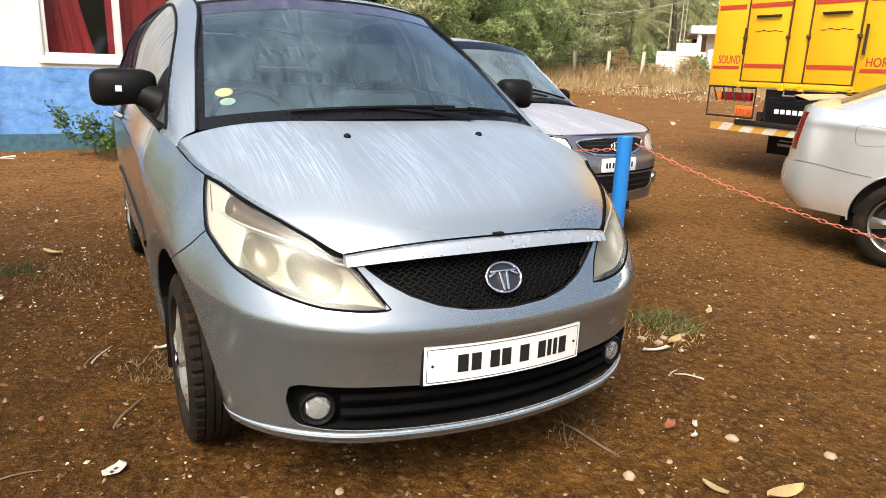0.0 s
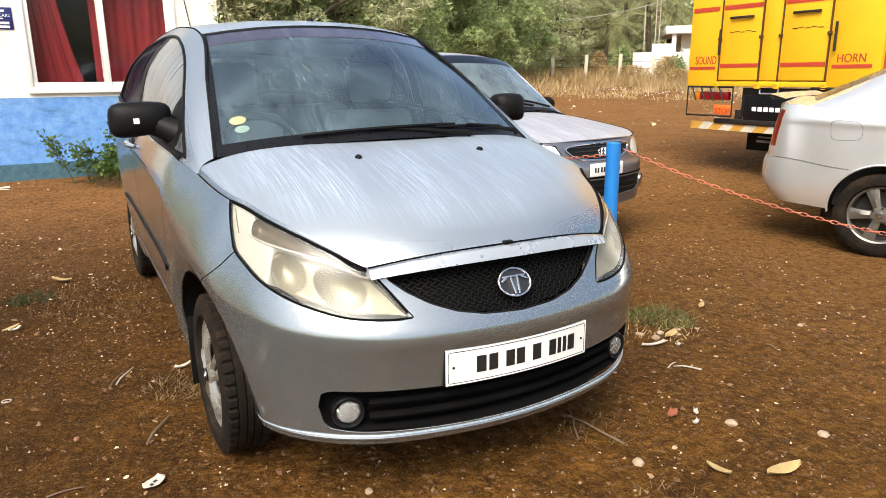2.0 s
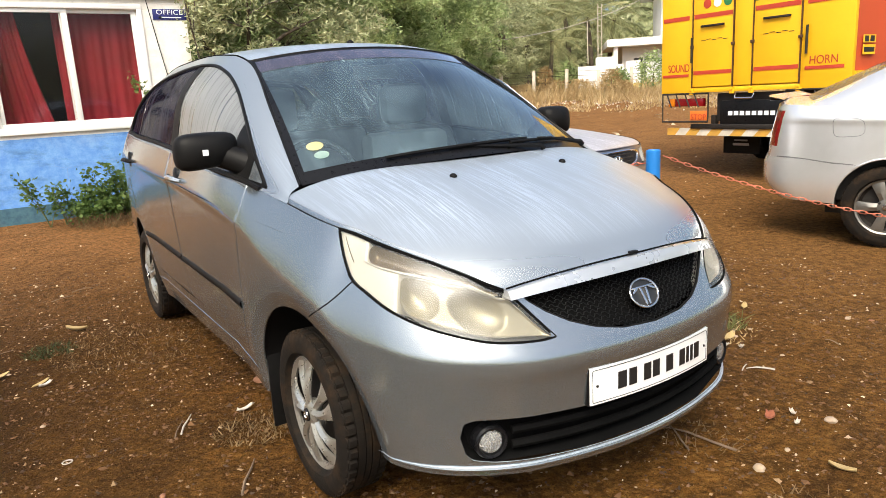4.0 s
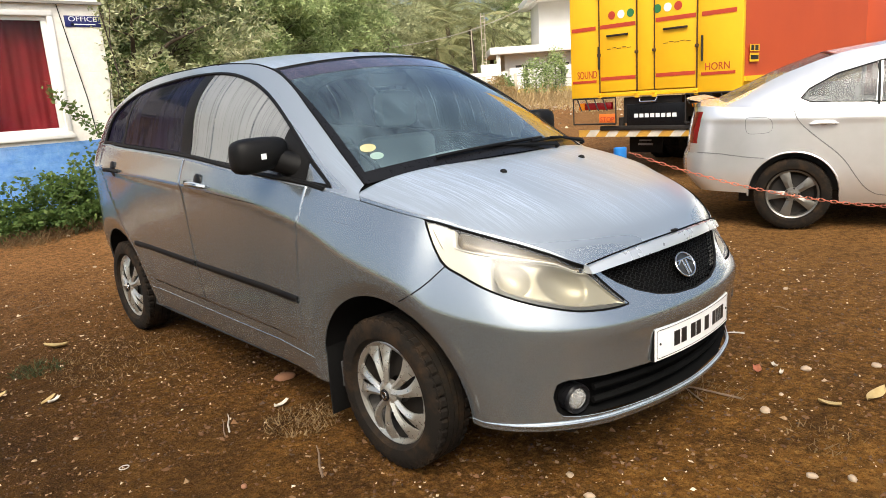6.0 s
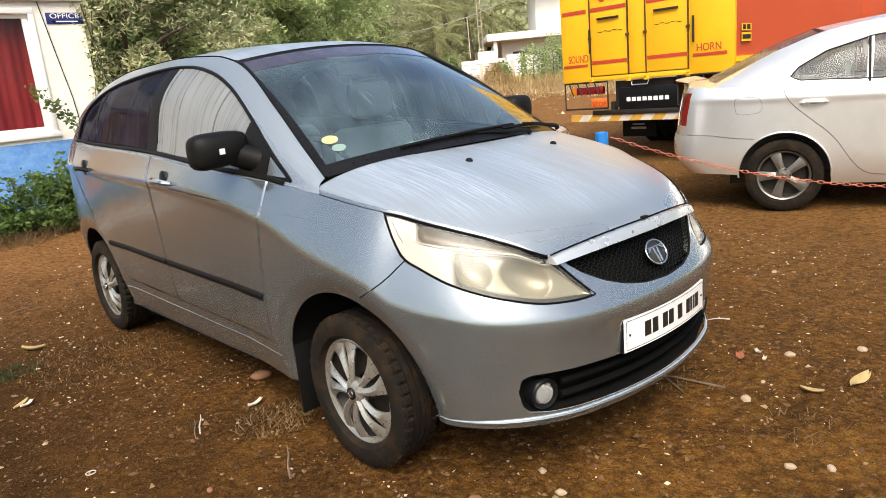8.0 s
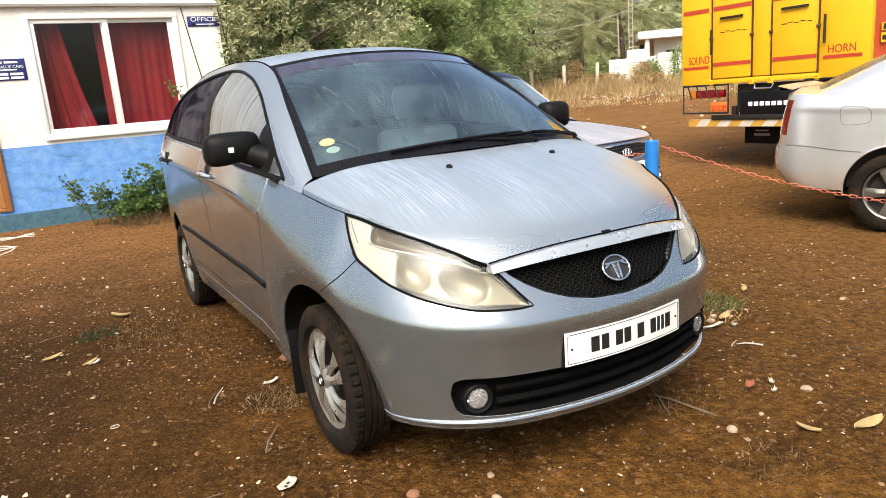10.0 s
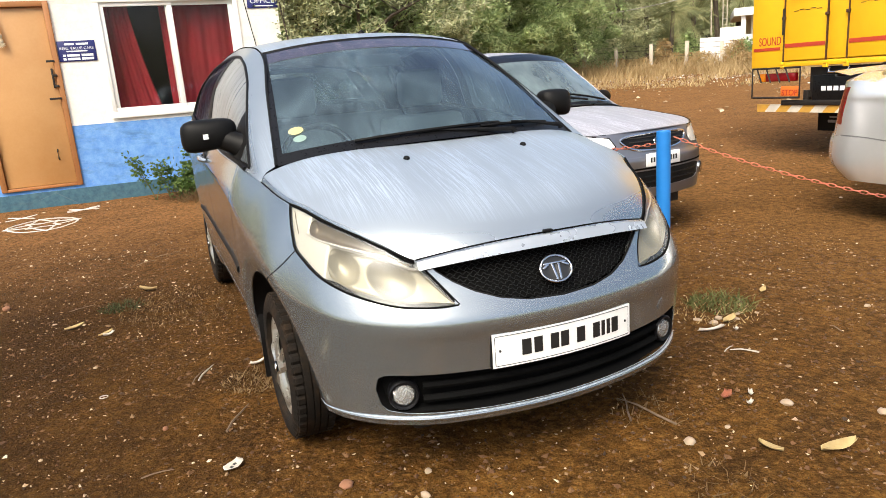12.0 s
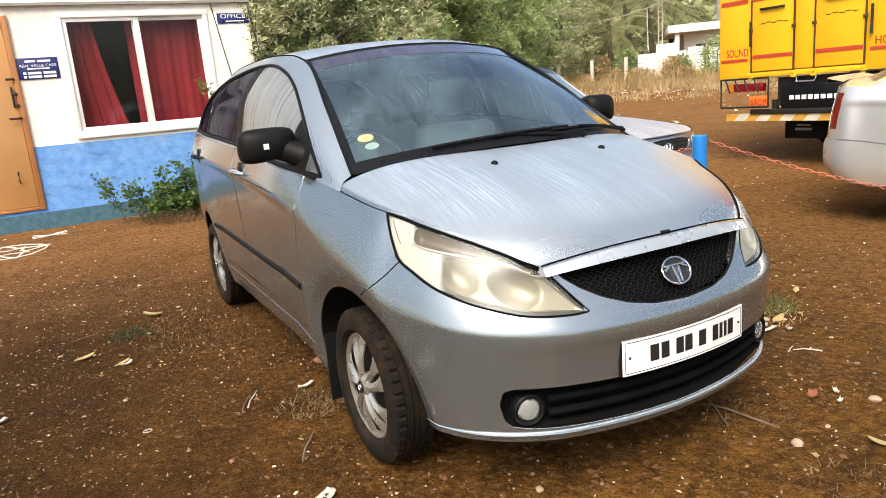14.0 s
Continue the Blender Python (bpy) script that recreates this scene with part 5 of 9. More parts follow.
    bmesh.ops.create_circle(disc, cap_ends=True, segments=36, radius=1.0, matrix=tilt @ Matrix.Translation((0, 0.003, 0)) @ Matrix.Diagonal((0.045, 1, 0.034, 1)) @ Matrix.Rotation(math.pi / 2, 4, "X"))
    part("disc", disc, plain("badge_dark", (0.010, 0.010, 0.011), (0.02, 0.02, 0.02), 0.4), badge)

    # lower intake: backing, slats, fog lamps
    def intake_back(u, v):
        x = u * 0.586
        return nose_pt(x, 0.272 + 0.142 * v, -0.060)

    skin_part("intake_backing", [sheet(intake_back, np.linspace(-1, 1, 40), np.linspace(0, 1, 6))], SEAM, car, 0.0)
    for z in (0.318, 0.362):
        sl = bmesh.new()
        tube_into(sl, [nose_pt(x, z, -0.030) for x in np.linspace(-0.44, 0.44, 36)], 0.012, 6)
        part("intake_slat", sl, SEAM, car)
    wall = []
    edge_i = [(0.0, 0.402), (0.25, 0.405), (0.45, 0.410), (0.555, 0.412), (0.580, 0.400), (0.588, 0.36), (0.575, 0.31), (0.555, 0.290), (0.50, 0.282), (0.25, 0.276), (0.0, 0.274)]
    loop = edge_i + [(-x, z) for x, z in edge_i[::-1][1:-1]]
    e_out = np.array([HB.off(HB.s_nose(abs(x), z), np.array(z), -0.001) * np.array((1 if x >= 0 else -1, 1, 1)) for x, z in loop])
    e_in = np.array([HB.off(HB.s_nose(abs(x) * 0.97, z), np.array(0.343 + (z - 0.343) * 0.93), -0.062) * np.array((1 if x >= 0 else -1, 1, 1)) for x, z in loop])
    nl = len(loop)
    skin_part("intake_wall", [(np.concatenate([e_out, e_in]), [(i, (i + 1) % nl, nl + (i + 1) % nl, nl + i) for i in range(nl)])], SEAM, car, 0.0)
    lipb = bmesh.new()
    tube_into(lipb, [HB.off(np.array(abs(s)), np.array(0.262 + 0.004 * abs(s) / 60), 0.004) * np.array((1 if s >= 0 else -1, 1, 1)) for s in np.linspace(-50, 50, 80)], [0.0075 * min(1.0, (50.5 - abs(s)) / 14) for s in np.linspace(-50, 50, 80)], 8)
    part("bumper_lip", lipb, SILVER, car)
    for sx in (-1, 1):
        fl = new("fog_lamp")
        fl.parent = car
        tagged(fl, "round fog lamp in a black bezel")
        c = Vector((sx * 0.497, -0.612, 0.337))
        yaw = Matrix.Translation(c) @ Matrix.Rotation(radians(-90 + 14 * sx), 4, "Z")
        bz = lathe([(-0.06, 0.046), (0.000, 0.048), (0.006, 0.044), (0.003, 0.037), (-0.015, 0.036)], 32)
        bmesh.ops.transform(bz, matrix=yaw, verts=bz.verts[:])
        part("bezel", bz, GLOSS_BLACK, fl)
        bz = lathe([(-0.014, 0.0355), (-0.035, 0.030), (-0.045, 0.018), (-0.047, 0.0)], 28)
        bmesh.ops.transform(bz, matrix=yaw, verts=bz.verts[:])
        part("fog_reflector", bz, CHROME, fl)
        bz = lathe([(-0.010, 0.036), (0.002, 0.030), (0.007, 0.015), (0.008, 0.0)], 28)
        bmesh.ops.transform(bz, matrix=yaw, verts=bz.verts[:])
        gl = part("fog_glass", bz, CLEAR, fl)
        gl.visible_shadow = False
    tow = HB.off(np.array(float(HB.s_nose(0.43, 0.46))), np.array(0.462), 0.001)
    part("tow_cap", lathe([(-0.004, 0.020), (0.003, 0.020), (0.005, 0.016), (0.005, 0.0)], 24), SILVER, car).matrix_basis = Matrix.Translation(tow) @ Matrix.Rotation(radians(-90 + 20), 4, "Z")

    # number plate
    pl = new("number_plate")
    pl.parent = car
    tagged(pl, "white number plate with black lettering")

    def bowed(bm):
        """Bends the plate's pieces back with the bumper."""
        for v in bm.verts:
            v.co.y += 0.36 * v.co.x ** 2
        return bm

    base = boxes(*[(-0.250 + 0.05 * i, -0.200 + 0.05 * i, -0.7575, -0.7535, 0.409, 0.514) for i in range(10)])
    bmesh.ops.remove_doubles(base, verts=base.verts[:], dist=1e-4)
    part("plate", bowed(base), PLATE_WHITE, pl)
    part("plate_frame", bowed(boxes(*[(-0.253 + 0.0506 * i, -0.2024 + 0.0506 * i, -0.7535, -0.742, 0.406, 0.517) for i in range(10)])), BLACK_PLASTIC, pl)
    rimb = bmesh.new()
    tube_into(rimb, [(x, -0.7577 + 0.36 * x * x, z) for x, z in [(-0.243, 0.418), (-0.240, 0.415), *[(k / 20, 0.415) for k in range(-4, 5)], (0.240, 0.415), (0.243, 0.418), (0.243, 0.505), (0.240, 0.508), *[(-k / 20, 0.508) for k in range(-4, 5)], (-0.240, 0.508), (-0.243, 0.505)]], 0.0011, 4, True)
    part("plate_line", rimb, INK, pl)
    for x0, x1 in ((-0.158, -0.128), (-0.118, -0.090), (-0.062, -0.034), (-0.026, 0.002), (0.032, 0.062), (0.094, 0.120), (0.128, 0.141), (0.149, 0.162), (0.170, 0.196)):
        part("plate_bar", bowed(boxes((x0, x1, -0.7592, -0.7555, 0.438, 0.487))), INK, pl, smooth=False)
    for sx in (-1, 1):
        part("plate_screw", lathe([(-0.002, 0.004), (0.002, 0.004), (0.003, 0.0)], 10), INK, pl).matrix_basis = Matrix.Translation((sx * 0.228, -0.739, 0.462)) @ Matrix.Rotation(radians(-90), 4, "Z")

    # seams between panels, mouldings, handles
    def on_side(y, z, d=0.0):
        s = HB.s_side(np.asarray(y, float), np.asarray(z, float))
        return HB.off(s, np.asarray(z, float), d)

    door_edges = {"front": [(0.375, 0.985), (0.385, 0.85), (0.41, 0.70), (0.43, 0.50), (0.432, 0.42), (0.455, 0.37)],
                  "middle": [(1.384, 1.07), (1.372, 0.95), (1.365, 0.6), (1.36, 0.382)],
                  "rear": [(2.56, 1.115), (2.54, 1.0), (2.46, 0.87), (2.33, 0.72), (2.21, 0.60), (2.12, 0.50), (2.05, 0.41), (1.98, 0.39)],
                  "sill": [(0.455, 0.37), (1.36, 0.382), (1.98, 0.39)]}
    for sx in (-1, 1):
        for k, pts in door_edges.items():
            dense = []
            for (a, b), (c, d) in zip(pts, pts[1:]):
                dense += [(a + (c - a) * i / 8, b + (d - b) * i / 8) for i in range(8)]
            dense.append(pts[-1])
            q = on_side([p[0] for p in dense], [p[1] for p in dense], -0.001)
            part("door_gap", tube([Vector(p) for p in flip(q, sx)], 0.0033, 6), SEAM, car)
            if k != "sill":
                # chrome line added for the highlight along the painted door edge
                edge_r = on_side([p[0] - 0.006 for p in dense], [p[1] for p in dense], 0.0006)
                part("door_edge_glint", tube([Vector(p) for p in flip(edge_r, sx)], 0.0026, 6), CHROME, car, "thin chrome line standing in for the highlight on the door edge")
        sq = HB.off(np.array([53.4, 55, 56.5, 58.5, 60.5, 62.5, 64.0]), np.array([0.756, 0.735, 0.715, 0.692, 0.672, 0.655, 0.642]), 0.0012)
        part("bumper_gap", tube([Vector(p) for p in flip(sq, sx)], 0.0032, 6), SEAM, car)
        # near-black line drawn for the shade below the pressed crease
        cy = np.linspace(0.05, 2.50, 70)
        part("crease_shade", tube([Vector(p) for p in flip(on_side(cy, crv(cy, [(0.0, 0.852), (0.32, 0.884), (1.05, 0.930), (1.99, 0.978), (2.5, 0.998)]), 0.0012), sx)], 0.0020, 5), SEAM, car)
        # rubbing strips
        for y0, y1, z0, z1 in ((0.445, 1.352, 0.552, 0.570), (1.375, 2.13, 0.570, 0.588)):
            yy = np.linspace(y0, y1, 30)
            zz = np.linspace(z0, z1, 30)
            a, b, c = on_side(yy, zz - 0.018, 0.0), on_side(yy, zz, 0.011), on_side(yy, zz + 0.018, 0.0)
            pts = np.concatenate([a, (a + b) / 2 + (b - on_side(yy, zz, 0.0)) * 0.45, b, (c + b) / 2 + (b - on_side(yy, zz, 0.0)) * 0.45, c])
            n = 30
            skin_part("rubbing_strip", [(flip(pts, sx), [(k * n + i, k * n + i + 1, (k + 1) * n + i + 1, (k + 1) * n + i) for k in range(4) for i in range(n - 1)])], BLACK_PLASTIC, car, 0.0, "black side rubbing strip")
        yy = np.linspace(0.40, 2.10, 40)
        part("sill_ridge", tube([Vector(p) for p in flip(on_side(yy, np.linspace(0.325, 0.345, 40), -0.001), sx)], 0.006, 6), SILVER, car)
        # handles
        for y, z in ((1.185, 0.962), (2.275, 0.992)):
            h = new("door_handle")
            h.parent = car
            c0 = on_side([y], [z], 0.0)[0]
            hb = bmesh.new()
            bmesh.ops.create_uvsphere(hb, u_segments=20, v_segments=12, radius=1.0, matrix=Matrix.Translation((sx * (c0[0] - 0.004), y, z + 0.004)) @ Matrix.Diagonal((0.013, 0.042, 0.044, 1)))
            part("recess", hb, GLOSS_BLACK, h)
            grip = tube([(sx * (c0[0] + 0.004), y - 0.085, z - 0.008), (sx * (c0[0] + 0.026), y - 0.06, z), (sx * (c0[0] + 0.030), y, z + 0.004), (sx * (c0[0] + 0.026), y + 0.06, z), (sx * (c0[0] + 0.004), y + 0.085, z - 0.004)], [0.009, 0.012, 0.012, 0.012, 0.009], 8)
            part("grip", grip, SILVER if y < 2 else BLACK_PLASTIC, h)
            if y < 2:
                part("lock", lathe([(0, 0.017), (0.006, 0.017), (0.008, 0.012), (0.008, 0.0)], 20), BLACK_PLASTIC, h).matrix_basis = Matrix.Translation((sx * (c0[0] - 0.001), y + 0.125, z - 0.004)) @ Matrix.Rotation(0 if sx > 0 else math.pi, 4, "Z")
        # wheel-arch lips and liners
        for yc in (0.0, 2.47):
            aa = np.linspace(-0.1, math.pi + 0.1, 40)
            yy, zz = yc + 0.345 * np.cos(aa), 0.292 + 0.345 * np.sin(aa)
            q = on_side(yy, zz, -0.002)
            part("arch_lip", tube([Vector(p) for p in flip(q, sx)], 0.004, 8), SILVER, car)
            q1 = on_side(yy, zz, -0.003)
            q2 = q1.copy()
            q2[:, 0] = 0.46
            pts = np.concatenate([q1, q2, np.stack([np.full(40, 0.46), yc + 0 * aa, np.full(40, 0.28)], -1)])
            skin_part("arch_liner", [(flip(pts, sx), [(i, i + 1, 41 + i, 40 + i) for i in range(39)] + [(40 + i, 41 + i, 81 + i, 80 + i) for i in range(39)])], BLACK_PLASTIC, car, 0.0)
        fl = bmesh.new()
        box(fl, 0.56, 0.776, 0.335, 0.347, 0.10, 0.42, 0.003)
        bmesh.ops.transform(fl, matrix=Matrix.Diagonal((sx, 1, 1, 1)), verts=fl.verts[:])
        part("mud_flap", fl, BLACK_PLASTIC, car, "black rubber mud flap")
        # mirrors
        mi = new("door_mirror")
        mi.parent = car
        tagged(mi, "black plastic door mirror")
        hs = bmesh.new()
        bmesh.ops.create_cube(hs, size=1.0)
        bmesh.ops.subdivide_edges(hs, edges=hs.edges[:], cuts=5, use_grid_fill=True)
        for v in hs.verts:
            q = v.co * 2
            k = q.copy()
            ln = (abs(q.x) ** 4 + abs(q.y) ** 4 + abs(q.z) ** 4) ** 0.25
            k = q / max(ln, 1e-6)
            taper = 1.0 - 0.16 * (k.x + 1) / 2
            v.co = Vector((k.x * 0.108, k.y * 0.052 * (1.0 if k.y > 0 else 0.95), k.z * 0.066 * taper + 0.006 * k.x))
            if k.y < 0:
                v.co.y -= 0.022 * (1 - k.x * k.x) * (1 - k.z * k.z)
        bmesh.ops.transform(hs, matrix=Matrix.Translation((sx * (0.822 if sx > 0 else 0.838), 0.56, 1.106)) @ Matrix.Diagonal((-1 if sx > 0 else 1, 1, 1, 1)) @ Matrix.Diagonal((0.76 if sx > 0 else 1.02, 1, 1.04, 1)), verts=hs.verts[:])
        part("mirror_shell", hs, BLACK_PLASTIC, mi, angle=60)
        part("mirror_arm", tube([(sx * 0.785, 0.55, 1.088), (sx * 0.750, 0.525, 1.068), (sx * 0.715, 0.505, 1.048), (sx * 0.675, 0.49, 1.032)], [0.050, 0.046, 0.052, 0.066], 12), BLACK_PLASTIC, mi, angle=60)
        part("mirror_glass", boxes((sx * 0.836 - (0.06 if sx > 0 else 0.07), sx * 0.836 + (0.06 if sx > 0 else 0.07), 0.610, 0.614, 1.05, 1.16), bevel=0.002), CHROME, mi)
        if sx < 0:
            part("sticker", boxes((-0.868, -0.848, 0.4845, 0.4875, 1.092, 1.112)), WHITE_INK, mi, "small white square sticker", smooth=False)
    part("aerial", lathe([(1.516, 0.018), (1.526, 0.016), (1.534, 0.008), (1.536, 0.0)], 20, "Z"), BLACK_PLASTIC, car).matrix_basis = Matrix.Translation((0.0, 1.02, -0.012))
    # stickers on the screen
    for t, v, w, h, mat_, nm in ((-0.865, 0.205, 0.030, 0.024, plain("pale_yellow_sticker", (0.72, 0.66, 0.34), (0.62, 0.58, 0.35), 0.6), "sticker"), (-0.85, 0.145, 0.026, 0.020, plain("pale_green_sticker", (0.36, 0.55, 0.50), (0.55, 0.66, 0.60), 0.6), "sticker")):
        cc = windscreen(np.array(t), np.array(v)) + np.array((0, -0.0025, 0.0030))
        up = windscreen(np.array(t), np.array(v + 0.02)) - windscreen(np.array(t), np.array(v))
        ac = windscreen(np.array(t + 0.02), np.array(v)) - windscreen(np.array(t), np.array(v))
        up, ac = up / np.linalg.norm(up), ac / np.linalg.norm(ac)
        st = bmesh.new()
        st.faces.new([st.verts.new(cc + ac * w * math.cos(a) + up * h * math.sin(a)) for a in np.linspace(0, 2 * math.pi, 28)[:-1]])
        bmesh.ops.solidify(st, geom=st.faces[:], thickness=0.001)
        part(nm, st, mat_, car, "small oval windscreen sticker", smooth=False)
    # cabin
    part("dashboard", boxes((-0.66, 0.66, 0.16, 0.62, 0.70, 0.97), bevel=0.06), INTERIOR_DARK, car)
    dm = bmesh.new()
    bmesh.ops.create_uvsphere(dm, u_segments=32, v_segments=16, radius=1.0, matrix=Matrix.Translation((0.02, 0.36, 0.955)) @ Matrix.Diagonal((0.26, 0.20, 0.085, 1)))
    part("dash_binnacle", dm, INTERIOR, car, "pale grey rounded dashboard hood")
    part("steering_wheel", tube([Vector((0.36 * -1 + 0.175 * math.cos(a), 0.66 + 0.07 * math.sin(a), 0.93 + 0.16 * math.sin(a))) for a in np.linspace(0, 2 * math.pi, 36)[:-1]], 0.014, 8, True), INTERIOR_DARK, car)
    for x in (-0.36, 0.36):
        part("front_seat", boxes((x - 0.24, x + 0.24, 1.12, 1.26, 0.45, 1.08), (x - 0.13, x + 0.13, 1.14, 1.24, 1.12, 1.32), bevel=0.045), SEAT_CLOTH, car)
    part("rear_seat", boxes((-0.60, 0.60, 2.05, 2.2, 0.45, 1.08), bevel=0.05), SEAT_CLOTH, car)
    part("cabin_floor", boxes((-0.72, 0.72, 0.3, 2.75, 0.20, 0.30)), INTERIOR_DARK, car, smooth=False)
    part("underbody", boxes((-0.45, 0.45, -0.55, 2.85, 0.17, 0.26), (-0.70, 0.70, 0.36, 2.1, 0.19, 0.26), bevel=0.02), DARK_STEEL, car)
    part("engine_bay", boxes((-0.45, 0.45, -0.52, 0.1, 0.27, 0.70)), SEAM, car, smooth=False)
    mr = bmesh.new()
    box(mr, -0.11, 0.11, 0.78, 0.81, 1.335, 1.395, 0.012)
    part("rear_view_mirror", mr, INTERIOR_DARK, car)
    # wheels
    for sx in (-1, 1):
        for y in (0.0, 2.47):
            wheel(car, "wheel", sx * 0.694, y, 0.275, 0.275, 0.158, 0.190, sx, "cover")
    return car


build_hatchback()


# ---- the two saloons ----
class Saloon:
    """A three-box car built from a shell, a glasshouse over it and lids between the wings."""

    def __init__(self, shell, y0, y1, belt_y, rail_x, rail_z, t_screen, t_rear, screen_bow, crown=0.04, swell=0.10):
        self.sh, self.y0, self.y1, self.by, self.rx, self.rz = shell, y0, y1, belt_y, rail_x, rail_z
        self.t1, self.t2, self.bow, self.crown, self.swell = t_screen, t_rear, screen_bow, crown, swell

    def rail(self, t):
        y = self.y0 + (self.y1 - self.y0) * t
        return np.stack([crv(y, self.rx), y, crv(y, self.rz)], -1)

    def belt(self, t):
        y = self.by[0] + (self.by[1] - self.by[0]) * t
        s = self.sh.s_side(y, 0.9)
        return self.sh.at(s, self.sh.zt(s))

    def side(self, t, v):
        t, v = np.broadcast_arrays(np.asarray(t, float), np.asarray(v, float))
        b, r = self.belt(t), self.rail(t)
        p = b + (r - b) * v[..., None]
        p[..., 0] += self.swell * np.linalg.norm(r - b, axis=-1) * np.sin(np.pi * np.clip(v, 0, 1) ** 1.35)
        return p

    def over(self, t, r):
        """Screen, roof and rear window from side to side."""
        t, r = np.broadcast_arrays(np.asarray(t, float), np.asarray(r, float))
        e = self.rail(t)
        a = np.abs(r) ** 2.2
        lean = np.interp(t, [0, self.t1, self.t1 + 0.08, self.t2 - 0.05, self.t2, 1], [1, 0.8, 0.15, -0.1, -0.7, -1])
        return np.stack([e[..., 0] * r, e[..., 1] - self.bow * lean * (1 - a), e[..., 2] + self.crown * (1 - a)], -1)


def lid(edge, yc, zc, power=2.6):
    tt = np.linspace(0, 1, len(edge))

    def fn(t, r):
        t, r = np.broadcast_arrays(np.asarray(t, float), np.asarray(r, float))
        e = np.stack([np.interp(t, tt, edge[:, k]) for k in range(3)], -1)
        a = np.abs(r)
        y, z = crv(t, yc), crv(t, zc)
        return np.stack([e[..., 0] * r, y + (e[..., 1] - y) * a**2.1, z + (e[..., 2] - z) * a**power], -1)

    return fn


def saloon_body(car, sal, regions, paintm, glass_regions, us=None, rows=44):
    """Shell, glasshouse, screen and rear window. Returns the cut pieces by name."""
    sh = sal.sh
    us = np.concatenate([np.arange(0, 90, 1.25), np.arange(90, 190, 0.9), np.arange(190, 280.1, 1.5)])
    vs = np.linspace(0, 1, rows)
    flat = lambda u, v: (u * 0.0141, sh.zb(u) + (sh.zt(u) - sh.zb(u)) * v)

    def unflat(a, b):
        u = a / 0.0141
        return u, (b - sh.zb(u)) / (sh.zt(u) - sh.zb(u))

    P, reg = cut_panel(sh.uv, flat, unflat, us, vs, regions)

    def flat2(u, v):
        p = sal.side(u, v)
        return p[..., 1], p[..., 2]

    def unflat2(a, b):
        g = np.clip((a - sal.y0) / (sal.y1 - sal.y0), 0, 1)
        return invert(sal.side, a, b, g, np.full_like(g, 0.5))

    P2, reg2 = cut_panel(sal.side, flat2, unflat2, np.linspace(0, 1, 130), np.linspace(0, 1, 34), glass_regions)
    body = []
    for m in (False, True):
        body += [compact(P, reg["base"], m), compact(P2, reg2["base"], m)]
    body.append(sheet(sal.over, np.linspace(sal.t1, sal.t2, 40), np.linspace(-1, 1, 36)))
    skin_part("body", body, paintm, car, -0.003, angle=40)
    skin_part("windscreen", [sheet(sal.over, np.linspace(0.0, sal.t1, 16), np.linspace(-1, 1, 30))], DARK_SCREEN, car, 0.0).visible_shadow = False
    skin_part("rear_window", [sheet(sal.over, np.linspace(sal.t2, 1.0, 16), np.linspace(-1, 1, 30))], GREYGLASS, car, 0.0).visible_shadow = False
    skin_part("shade_band", [sheet(lambda t, r: sal.over(t, r) + np.array((0, 0, 0.002)), np.linspace(sal.t1 - 0.055, sal.t1 - 0.012, 4), np.linspace(-0.98, 0.98, 30))], SCREEN_BAND, car, 0.0, "dark tinted band along the screen top").visible_shadow = False
    for a, b in ((0.0, 0.01), (sal.t1 - 0.012, sal.t1), (sal.t2, sal.t2 + 0.01)):
        skin_part("screen_border", [sheet(lambda t, r: sal.over(t, r) + np.array((0, 0, 0.003)), np.linspace(a, b, 3), np.linspace(-1, 1, 30))], GLOSS_BLACK, car, 0.0)
    return P, reg, P2, reg2


def place(x, y, deg):
    return pose(x, y, 0, 0, 0, deg)


